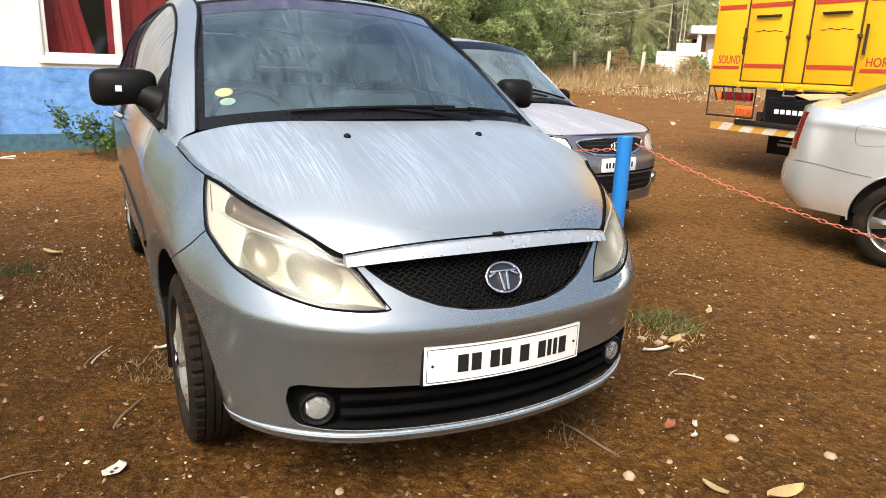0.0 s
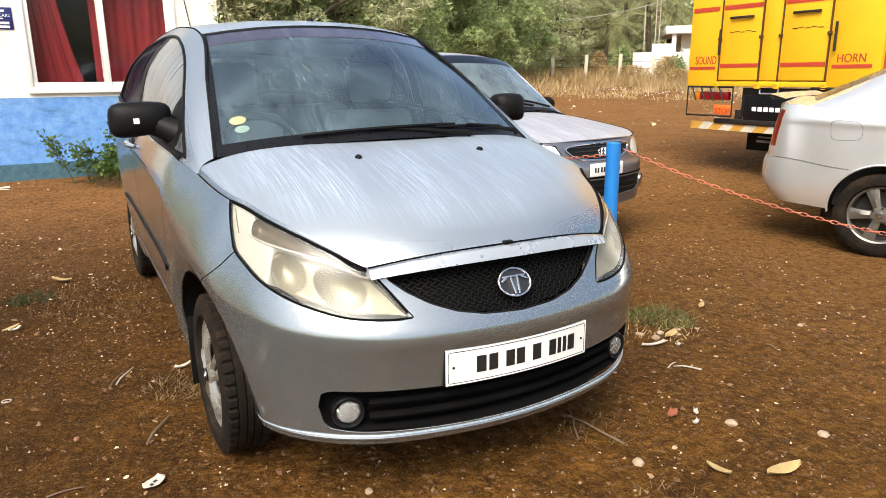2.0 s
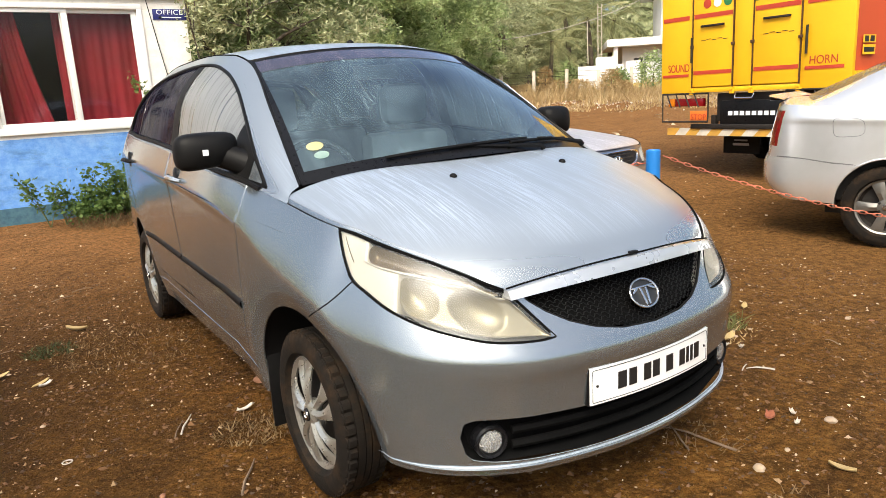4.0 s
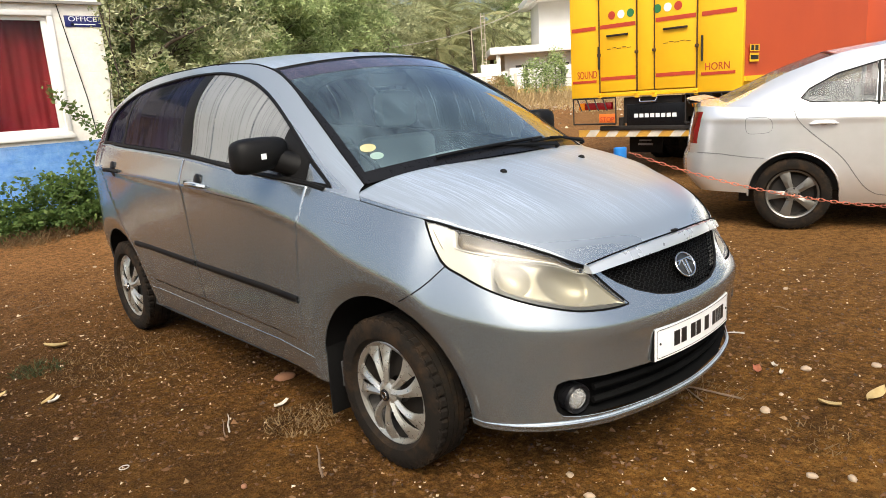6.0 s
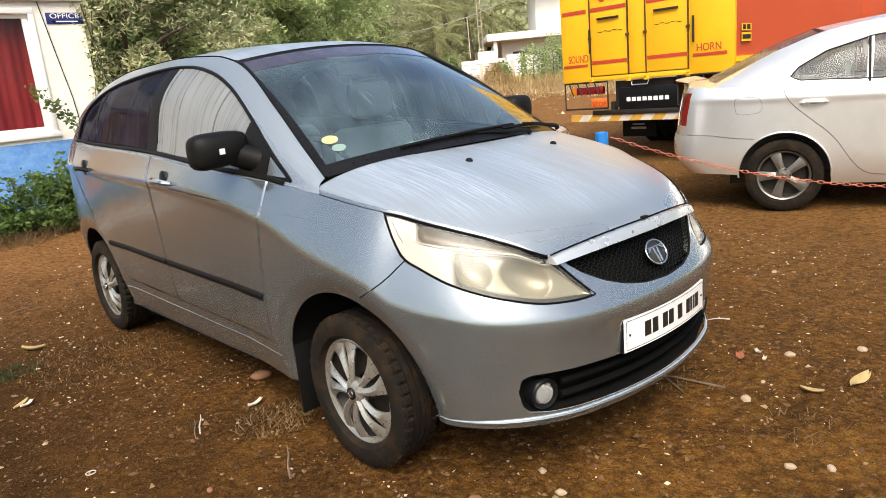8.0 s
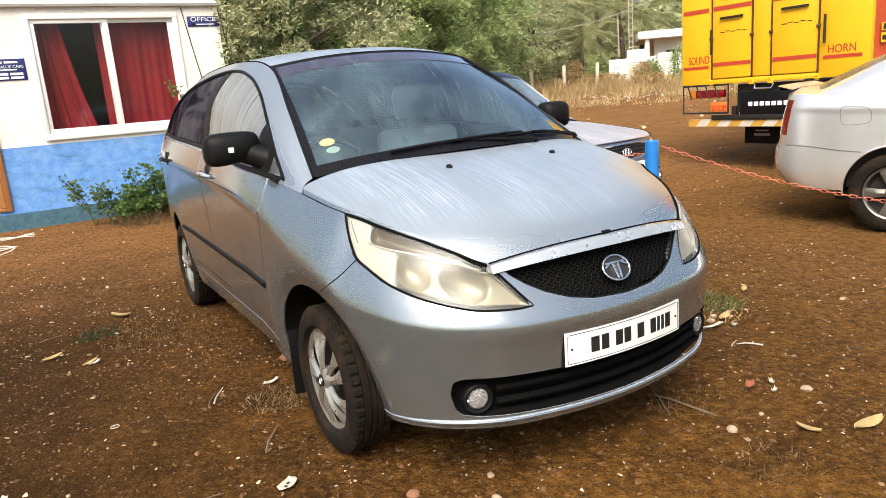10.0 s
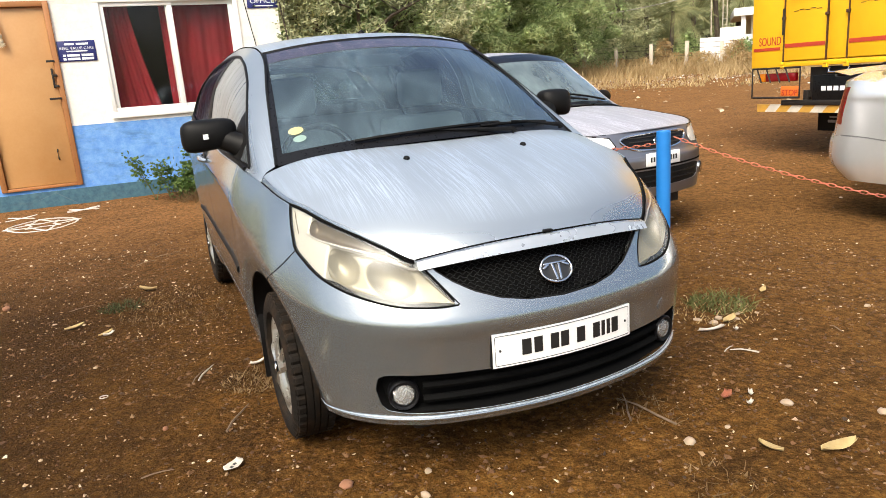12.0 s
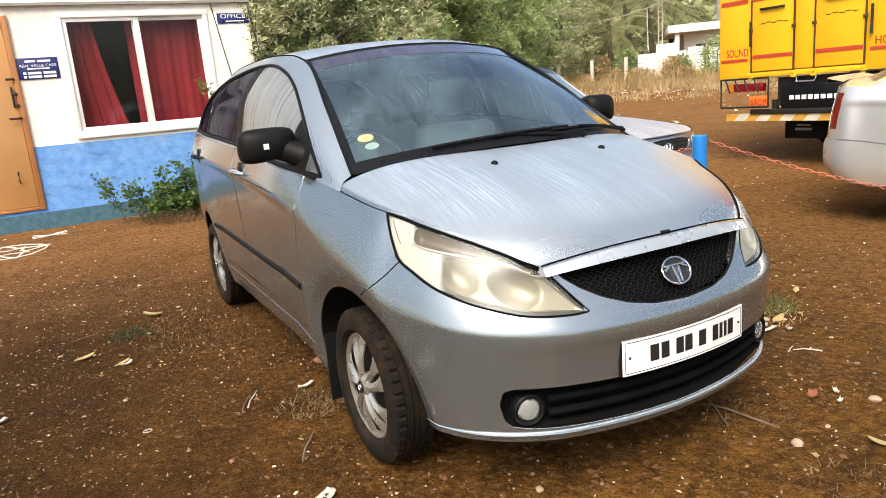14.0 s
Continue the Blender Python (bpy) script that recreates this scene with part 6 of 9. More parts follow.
def build_grey_saloon():
    car = thing("grey_sedan", place(2.16, 2.24, 8.0), "dusty dark grey sedan with dew streaks parked in the yard", "car")
    sh = Shell(
        nose=[(0.2, -0.72), (0.32, -0.80), (0.50, -0.815), (0.60, -0.815), (0.64, -0.79), (0.74, -0.765), (0.80, -0.74), (0.85, -0.66), (0.95, -0.4)],
        nose_curve=0.36, tail=[(0.15, 3.2), (0.3, 3.40), (0.6, 3.42), (0.95, 3.36), (1.2, 3.2)], tail_curve=0.25,
        half_width=[(-0.85, 0.42), (-0.68, 0.60), (-0.5, 0.715), (-0.3, 0.775), (0.0, 0.81), (0.5, 0.832), (2.2, 0.832), (2.8, 0.80), (3.3, 0.70), (3.6, 0.6)],
        crease=[(-0.8, 0.60), (-0.3, 0.66), (0.3, 0.74), (1.0, 0.80), (3.5, 0.86)],
        top=[(0, 0.795), (28, 0.797), (45, 0.828), (60, 0.852), (80, 0.882), (100, 0.90), (150, 0.93), (190, 0.95), (215, 0.95), (230, 0.945), (280, 0.94)],
        bottom=[(0, 0.33), (40, 0.325), (70, 0.27), (90, 0.22), (190, 0.22), (230, 0.25), (280, 0.25)], cf=0.25, cr=2.4)
    sal = Saloon(sh, 0.33, 2.95, (0.30, 3.0), [(0.33, 0.68), (0.96, 0.585), (1.6, 0.585), (2.2, 0.57), (2.95, 0.62)],
                 [(0.33, 0.93), (0.65, 1.18), (0.96, 1.375), (1.25, 1.415), (1.7, 1.425), (2.1, 1.385), (2.5, 1.22), (2.95, 0.97)], 0.245, 0.68, 0.12)
    k = 0.0141
    g = lambda pts: [(float(sh.s_nose(x, z)) * k, z) for x, z in pts]
    f = lambda pts: [(float(sh.s_side(y, z)) * k, z) for y, z in pts]
    arch = lambda c: [(c + 0.325 * math.cos(a), 0.285 + 0.325 * math.sin(a)) for a in np.linspace(-0.1, math.pi + 0.1, 29)] + [(c - 0.32, 0.1), (c + 0.32, 0.1)]
    lamp = g([(0.365, 0.715), (0.41, 0.670), (0.52, 0.660), (0.62, 0.675), (0.69, 0.72), (0.70, 0.79), (0.62, 0.795), (0.50, 0.790), (0.40, 0.775)])
    grille = [(-0.05, 0.780)] + g([(0.0, 0.780), (0.22, 0.777), (0.315, 0.764), (0.335, 0.740), (0.27, 0.690), (0.18, 0.668), (0.0, 0.660)]) + [(-0.05, 0.660)]
    intake = [(-0.05, 0.525)] + g([(0.0, 0.525), (0.42, 0.525), (0.50, 0.51), (0.48, 0.43), (0.40, 0.405), (0.0, 0.40)]) + [(-0.05, 0.40)]
    win = [("glass", [(0.62, 0.955), (1.32, 0.975), (1.31, 1.30), (1.15, 1.285), (0.9, 1.16)]), ("glass2", [(1.40, 0.978), (2.20, 0.99), (2.28, 1.05), (2.12, 1.22), (1.9, 1.29), (1.39, 1.305)])]
    P, reg, P2, reg2 = saloon_body(car, sal, [("lamp", lamp), ("grille", grille), ("intake", intake), (None, f(arch(0.0))), (None, f(arch(2.44)))], GREY_PAINT, win)
    for m in (False, True):
        skin_part("side_glass", [compact(P2, reg2["glass"], m)], GREYGLASS, car, 0.0)
        skin_part("side_glass", [compact(P2, reg2["glass2"], m)], GREYGLASS, car, 0.0)
        hl = skin_part("headlamp", [compact(P, reg["lamp"], m)], plain("clear_lamp", (0.88, 0.86, 0.80), (0.70, 0.68, 0.62), 0.15, 0.15, 26.0, 0.4, 60.0, 0.01, coat=0.8), car, 0.0, "clear headlamp with bright reflectors")
        sx = -1 if m else 1
        q = sh.off(np.array([p[0] / k for p in lamp]), np.array([p[1] for p in lamp]), 0.0)
        part("lamp_gap", tube([Vector(p) for p in flip(q, sx)], 0.005, 6, True), SEAM, hl)
    skin_part("grille", [compact(P, reg["grille"], False), compact(P, reg["grille"], True)], GLOSS_BLACK, car, 0.0, "black grille")
    skin_part("intake", [compact(P, reg["intake"], False), compact(P, reg["intake"], True)], BLACK_PLASTIC, car, 0.0)
    gx = [(0.0, 0.780), (0.12, 0.780), (0.22, 0.777), (0.315, 0.764), (0.335, 0.740), (0.27, 0.690), (0.18, 0.668), (0.0, 0.660)]
    gl = gx + [(-x, z) for x, z in gx[::-1][1:-1]]
    npt = lambda x, z, d: Vector((x, float(crv(z, sh.nose)) + 0.36 * x * x - d, z))
    part("grille_rim", tube([npt(x, z, 0.004) for x, z in rounded(gl)], 0.009, 6, True), CHROME, car, "chrome grille surround")
    for z in (0.70, 0.728, 0.755):
        part("grille_bar", tube([npt(x, z, 0.002) for x in np.linspace(-0.26, 0.26, 16)], 0.005, 6), DARK_STEEL, car)
    part("badge", tube([npt(0.048 * math.cos(a), 0.722 + 0.026 * math.sin(a), 0.016) for a in np.linspace(0, 2 * math.pi, 30)[:-1]], 0.005, 6, True), CHROME, car)
    bb = bmesh.new()
    for x in (-0.018, 0.018):
        tube_into(bb, [npt(x - 0.006, 0.703, 0.016), npt(x + 0.006, 0.741, 0.016)], 0.004, 6)
    tube_into(bb, [npt(-0.02, 0.719, 0.016), npt(0.02, 0.725, 0.016)], 0.004, 6)
    part("badge_bars", bb, CHROME, car)
    for z in (0.44, 0.48):
        part("intake_bar", tube([npt(x, z, -0.002) for x in np.linspace(-0.43, 0.43, 18)], 0.008, 6), BLACK_PLASTIC, car)
    part("bumper_strip", tube([sh.off(np.array(abs(s)), np.array(0.542), 0.001) * np.array((1 if s >= 0 else -1, 1, 1)) for s in np.linspace(-52, 52, 50)], 0.007, 6), SEAM, car)
    pl = new("number_plate")
    pl.parent = car
    part("plate", boxes((-0.165, 0.165, -0.835, -0.812, 0.555, 0.645), bevel=0.004), PLATE_WHITE, pl)
    for x in (-0.140, -0.112, -0.076, -0.048, -0.010, 0.030, 0.058, 0.086, 0.114):
        part("plate_bar", boxes((x, x + 0.016, -0.8375, -0.834, 0.583, 0.618)), INK, pl, smooth=False)
    for sx in (-1, 1):
        part("fog_lamp", lathe([(-0.01, 0.045), (0.010, 0.045), (0.014, 0.03), (0.016, 0)], 20), CHROME, car).matrix_basis = Matrix.Translation(npt(sx * 0.56, 0.46, -0.012)) @ Matrix.Rotation(radians(-90 + 26 * sx), 4, "Z")
    se = np.linspace(24, 84, 40)
    edge = sh.at(se, sh.zt(se))
    bon = lid(edge, [(0, -0.755), (0.3, -0.50), (0.65, -0.15), (1, 0.24)], [(0, 0.805), (0.12, 0.835), (0.35, 0.872), (0.7, 0.922), (1, 0.950)])
    skin_part("bonnet", [sheet(bon, np.linspace(0, 1, 44), np.linspace(-0.992, 0.992, 50))], GREY_PAINT, car, -0.004)
    for sx in (-1, 1):
        part("bonnet_gap", tube([Vector(bon(np.array(t), np.array(sx * 1.0))) for t in np.linspace(0, 1, 40)], 0.004, 6), SEAM, car)
    cw = lambda u, r: bon(np.array(1.0), r) * (1 - u[..., None]) + sal.over(np.array(0.0) + 0 * r, r) * u[..., None] + np.array((0, 0, -0.01))
    skin_part("cowl", [sheet(lambda u, r: cw(*np.broadcast_arrays(u, r)), np.linspace(-0.05, 1, 5), np.linspace(-1, 1, 30))], BLACK_PLASTIC, car, 0.0)
    sr = np.linspace(280, 205, 30)
    er = sh.at(sr, sh.zt(sr))
    boot = lid(er, [(0, 3.34), (0.5, 3.1), (1, 2.86)], [(0, 0.95), (0.4, 0.985), (1, 1.0)])
    skin_part("boot_lid", [sheet(boot, np.linspace(0, 1, 20), np.linspace(-1, 1, 36))], GREY_PAINT, car, -0.003)
    for x0, x1 in ((0.30, -0.28), (0.55, 0.05)):
        part("wiper", tube([Vector(sal.over(np.array(0.012 + 0.03 * i / 8), np.array((x0 + (x1 - x0) * i / 8) / 0.66))) + Vector((0, -0.012, 0.012)) for i in range(9)], 0.009, 6), BLACK_PLASTIC, car)
    for sx in (-1, 1):
        mi = new("door_mirror")
        mi.parent = car
        bm = bmesh.new()
        bmesh.ops.create_uvsphere(bm, u_segments=20, v_segments=12, radius=1.0, matrix=Matrix.Translation((sx * 0.88, 0.66, 0.985)) @ Matrix.Diagonal((0.10, 0.05, 0.065, 1)))
        part("mirror_shell", bm, BLACK_PLASTIC, mi)
        part("mirror_arm", tube([(sx * 0.83, 0.66, 0.965), (sx * 0.74, 0.64, 0.95)], 0.03, 8), BLACK_PLASTIC, mi)
        for y in (0.0, 2.44):
            wheel(car, "wheel", sx * 0.735, y, 0.275, 0.278, 0.165, 0.18, sx, "cover")
    part("cabin", boxes((-0.62, 0.62, 0.45, 2.7, 0.3, 0.84), (-0.52, -0.1, 1.25, 1.4, 0.8, 1.2), (0.1, 0.52, 1.25, 1.4, 0.8, 1.2), bevel=0.03), INTERIOR_DARK, car)
    part("underbody", boxes((-0.55, 0.55, -0.5, 3.1, 0.18, 0.30)), DARK_STEEL, car, smooth=False)
    return car


build_grey_saloon()


GAP_GREY = plain("grey_gap", (0.07, 0.07, 0.07), (0.11, 0.11, 0.11), 0.8)


def build_pale_saloon():
    car = thing("silver_sedan", place(5.46, -1.80, 20.0), "pale silver sedan with alloy wheels parked by the chain", "car")
    sh = Shell(
        nose=[(0.15, -0.8), (0.3, -0.92), (0.55, -0.92), (0.7, -0.85), (0.9, -0.5)], nose_curve=0.36,
        tail=[(0.15, 3.20), (0.24, 3.31), (0.34, 3.43), (0.43, 3.495), (0.50, 3.51), (0.58, 3.508), (0.63, 3.492), (0.80, 3.472), (0.98, 3.435), (1.05, 3.42)], tail_curve=0.20,
        half_width=[(-0.9, 0.5), (-0.6, 0.74), (-0.2, 0.84), (0.3, 0.87), (2.3, 0.878), (2.85, 0.86), (3.1, 0.82), (3.33, 0.75), (3.58, 0.64)],
        crease=[(-0.8, 0.66), (0.3, 0.78), (1.0, 0.86), (2.6, 0.90), (3.6, 0.93)],
        top=[(0, 0.72), (40, 0.78), (70, 0.87), (90, 0.90), (110, 0.925), (150, 0.945), (190, 0.985), (205, 1.000), (225, 1.015), (240, 1.022), (280, 1.03)],
        bottom=[(0, 0.2), (40, 0.2), (90, 0.21), (190, 0.22), (215, 0.30), (235, 0.31), (280, 0.31)], cf=0.25, cr=2.55, k=0.14, lean=(0.10, 2.0), tuck=1.0)
    sal = Saloon(sh, 0.42, 3.12, (0.36, 3.18), [(0.42, 0.70), (1.1, 0.58), (1.7, 0.595), (2.3, 0.575), (3.12, 0.60)],
                 [(0.42, 0.95), (0.8, 1.19), (1.1, 1.36), (1.4, 1.42), (1.8, 1.44), (2.2, 1.405), (2.6, 1.285), (2.95, 1.125), (3.12, 1.045)], 0.26, 0.70, 0.10)
    k = 0.0141
    f = lambda pts: [(float(sh.s_side(y, z)) * k, z) for y, z in pts]
    arch = lambda c: [(c + 0.336 * math.cos(a), 0.302 + 0.336 * math.sin(a)) for a in np.linspace(-0.1, math.pi + 0.1, 33)] + [(c - 0.35, 0.1), (c + 0.35, 0.1)]
    tail_s = lambda y: float(sh.s_side(y, 0.85)) * k
    lampr = [(tail_s(3.315), 0.985), (tail_s(3.335), 0.88), (tail_s(3.355), 0.78), (tail_s(3.36), 0.715), (250 * k, 0.715), (252 * k, 0.985)]
    bump = f([(2.74, 0.585), (2.93, 0.60), (3.15, 0.628), (3.28, 0.635)]) + [(280.2 * k, 0.625), (280.2 * k, 0.1), (float(sh.s_side(2.74, 0.2)) * k, 0.1)]
    win = [("glass", [(0.70, 0.965), (1.18, 0.98), (1.17, 1.34), (1.10, 1.315), (0.9, 1.19)]), ("glass2", [(1.24, 0.985), (2.00, 1.008), (1.99, 1.315), (1.7, 1.352), (1.23, 1.345)]), ("glass3", [(2.035, 1.010), (2.48, 1.028), (2.55, 1.060), (2.49, 1.13), (2.30, 1.235), (2.025, 1.31)])]
    P, reg, P2, reg2 = saloon_body(car, sal, [("lamp", lampr), ("bumper", bump), (None, f(arch(0.0))), (None, f(arch(2.58)))], WHITE_SILVER, win)
    for m in (False, True):
        sx = -1 if m else 1
        for nm in ("glass", "glass2", "glass3"):
            skin_part("side_glass", [compact(P2, reg2[nm], m)], GREYGLASS, car, 0.0)
        skin_part("tail_lamp", [compact(P, reg["lamp"], m)], RED_LENS, car, 0.0, "red tail lamp")

        def on(y, z, d):
            s = sh.s_side(np.asarray(y, float), np.asarray(z, float))
            return flip(sh.off(s, np.asarray(z, float), d), sx)

        de = [(1.13, 0.95), (1.13, 0.9), (1.14, 0.35), (1.16, 0.275), (1.95, 0.275), (2.06, 0.33), (2.14, 0.44), (2.24, 0.60), (2.42, 0.75), (2.56, 0.88), (2.60, 0.99)]
        for _ in range(2):
            de = de[:1] + [q for (a, b), (c, d) in zip(de, de[1:]) for q in ((0.75 * a + 0.25 * c, 0.75 * b + 0.25 * d), (0.25 * a + 0.75 * c, 0.25 * b + 0.75 * d))] + de[-1:]
        dense = [(a + (c - a) * i / 3, b + (d - b) * i / 3) for (a, b), (c, d) in zip(de, de[1:]) for i in range(3)]
        part("door_gap", tube([Vector(p) for p in on([p[0] for p in dense], [p[1] for p in dense], 0.000)], 0.0052, 6), GAP_GREY, car)
        part("door_gap", tube([Vector(p) for p in flip(sal.side(*[np.array(v) for v in zip(*[(0.80 - 0.00 * i, i / 10) for i in range(8)])]), sx)], 0.0035, 6), SEAM, car)
        bs = [(2.80, 0.588), (2.93, 0.60), (3.05, 0.615), (3.15, 0.628), (3.28, 0.635), (3.35, 0.635)]
        yb = np.linspace(2.80, 3.35, 40)
        part("bumper_gap", tube([Vector(p) for p in on(yb, crv(yb, bs) + 0.004, 0.0)], 0.005, 6), GAP_GREY, car)
        yy = np.linspace(0.45, 2.12, 30)
        part("rubbing_strip", tube([Vector(p) for p in on(yy, np.full(30, 0.545), -0.002)], 0.005, 8), WHITE_SILVER, car)
        part("strip_trim", tube([Vector(p) for p in on(yy, np.full(30, 0.557), 0.000)], 0.0022, 6), SEAM, car)
        fl = [(2.74, 0.80), (2.75, 0.92), (2.92, 0.93), (2.95, 0.91), (2.94, 0.81), (2.91, 0.79)]
        part("fuel_flap_gap", tube([Vector(p) for p in on([p[0] for p in rounded(fl)], [p[1] for p in rounded(fl)], 0.0005)], 0.0036, 6, True), GAP_GREY, car)
        for y in (1.32, 2.38):
            c0 = on([y], [0.865], 0.0)[0]
            h = new("door_handle")
            h.parent = car
            rb = bmesh.new()
            bmesh.ops.create_uvsphere(rb, u_segments=18, v_segments=10, radius=1.0, matrix=Matrix.Translation((c0[0] - sx * 0.004, y, 0.865)) @ Matrix.Diagonal((0.010, 0.045, 0.032, 1)))
            part("recess", rb, ALLOY, h)
            part("grip", tube([(c0[0], y - 0.095, 0.858), (c0[0] + sx * 0.026, y - 0.07, 0.864), (c0[0] + sx * 0.03, y, 0.867), (c0[0] + sx * 0.026, y + 0.07, 0.864), (c0[0], y + 0.095, 0.858)], [0.008, 0.013, 0.013, 0.013, 0.008], 8), WHITE_SILVER, h)
        oy = np.array([0.70, 1.18, 2.0, 2.48, 2.55, 2.49, 2.30, 2.0, 1.7, 1.4, 1.17, 1.0, 0.85])
        oz = np.array([0.965, 0.98, 1.008, 1.028, 1.06, 1.13, 1.235, 1.315, 1.352, 1.352, 1.34, 1.26, 1.15])
        uu, vv = invert(sal.side, oy, oz, np.clip((oy - 0.42) / 2.76, 0, 1), np.full_like(oy, 0.5))
        part("window_seal", tube([Vector(p) for p in flip(sal.side(uu, vv), sx)], 0.008, 6, True), BLACK_PLASTIC, car)
        for ya in (1.21, 2.017):
            z0, z1 = 0.985, 1.345 if ya < 2 else 1.312
            uu, vv = invert(sal.side, np.full(8, ya), np.linspace(z0, z1, 8), np.full(8, 0.5), np.full(8, 0.5))
            part("window_pillar", tube([Vector(p) for p in flip(sal.side(uu, vv), sx)], 0.022 if ya < 2 else 0.012, 6), BLACK_PLASTIC, car)
        for y in (0.0, 2.58):
            wheel(car, "wheel", sx * 0.765, y, 0.290, 0.292, 0.20, 0.200, sx, "alloy")
            aa = np.linspace(-0.08, math.pi + 0.08, 36)
            q = on(y + 0.338 * np.cos(aa), 0.302 + 0.338 * np.sin(aa), 0.001)
            part("arch_lip", tube([Vector(p) for p in q], 0.008, 6), WHITE_SILVER, car)
            q1 = on(y + 0.336 * np.cos(aa), 0.302 + 0.336 * np.sin(aa), -0.003)
            q2 = q1.copy()
            q2[:, 0] = sx * 0.5
            q3 = np.stack([np.full(36, sx * 0.5), np.full(36, y), np.full(36, 0.31)], -1)
            skin_part("arch_liner", [(np.concatenate([q1, q2, q3]), [(i, i + 1, 37 + i, 36 + i) for i in range(35)] + [(36 + i, 37 + i, 73 + i, 72 + i) for i in range(35)])], BLACK_PLASTIC, car, 0.0)
    skin_part("rear_bumper", [(q * np.array((1.008, 1.0, 1.0)) + np.array((0, 0.007, 0)), fs) for q, fs in (compact(P, reg["bumper"], False), compact(P, reg["bumper"], True))], WHITE_SILVER, car, -0.003, angle=40)
    se = np.linspace(24, 88, 30)
    bon = lid(sh.at(se, sh.zt(se)), [(0, -0.85), (0.5, -0.3), (1, 0.32)], [(0, 0.75), (0.2, 0.82), (0.6, 0.91), (1, 0.965)])
    skin_part("bonnet", [sheet(bon, np.linspace(0, 1, 24), np.linspace(-1, 1, 36))], WHITE_SILVER, car, -0.004)
    sr = np.linspace(280, 208, 40)
    boot = lid(sh.at(sr, sh.zt(sr)), [(0, 3.41), (0.3, 3.32), (1, 3.08)], [(0, 1.055), (0.25, 1.062), (1, 1.065)], 3.5)
    skin_part("boot_lid", [sheet(boot, np.linspace(0, 1, 24), np.linspace(-1, 1, 40))], WHITE_SILVER, car, -0.003)
    sp = [(np.array((x, 3.38 - 0.16 * x * x, 1.064)), np.array((x, 3.495 - 0.16 * x * x, 1.098)), np.array((x, 3.48 - 0.16 * x * x, 1.062))) for x in np.linspace(-0.66, 0.66, 24)]
    pts = np.array([p for row in sp for p in row])
    skin_part("boot_spoiler", [(pts, [(i * 3 + k, i * 3 + 3 + k, i * 3 + 3 + (k + 1) % 3, i * 3 + (k + 1) % 3) for i in range(23) for k in range(3)])], WHITE_SILVER, car, 0.0, angle=30)
    part("cabin", boxes((-0.68, 0.68, 0.5, 3.0, 0.3, 0.88), (-0.55, -0.1, 1.1, 1.25, 0.8, 1.25), (0.1, 0.55, 1.1, 1.25, 0.8, 1.25), (-0.6, 0.6, 2.1, 2.3, 0.8, 1.15), bevel=0.03), INTERIOR_DARK, car)
    part("underbody", boxes((-0.58, 0.58, -0.6, 3.0, 0.19, 0.32)), DARK_STEEL, car, smooth=False)
    return car


build_pale_saloon()


# ---- the truck ----
YELLOW = plain("truck_yellow", (0.90, 0.505, 0.012), (0.80, 0.43, 0.012), 0.45, 0.0, 2.0, 0.05)
ORANGE = plain("truck_orange", (0.50, 0.072, 0.016), (0.43, 0.060, 0.015), 0.6, 0.0, 1.5, 0.05)
RED_LINE = plain("truck_red_line", (0.46, 0.045, 0.018), (0.38, 0.038, 0.016), 0.5)
BAR_YELLOW = plain("bar_yellow", (0.62, 0.33, 0.03), (0.40, 0.22, 0.05), 0.7, 0.0, 7.0, 0.1, 40.0)
BAR_WHITE = plain("bar_white", (0.66, 0.62, 0.55), (0.46, 0.41, 0.33), 0.7, 0.0, 7.0, 0.1, 40.0)
POST_BROWN = plain("rod_brown", (0.045, 0.016, 0.008), (0.08, 0.035, 0.012), 0.6)
GREEN_DOT = plain("green_dot", (0.02, 0.14, 0.05), (0.03, 0.18, 0.06), 0.5)


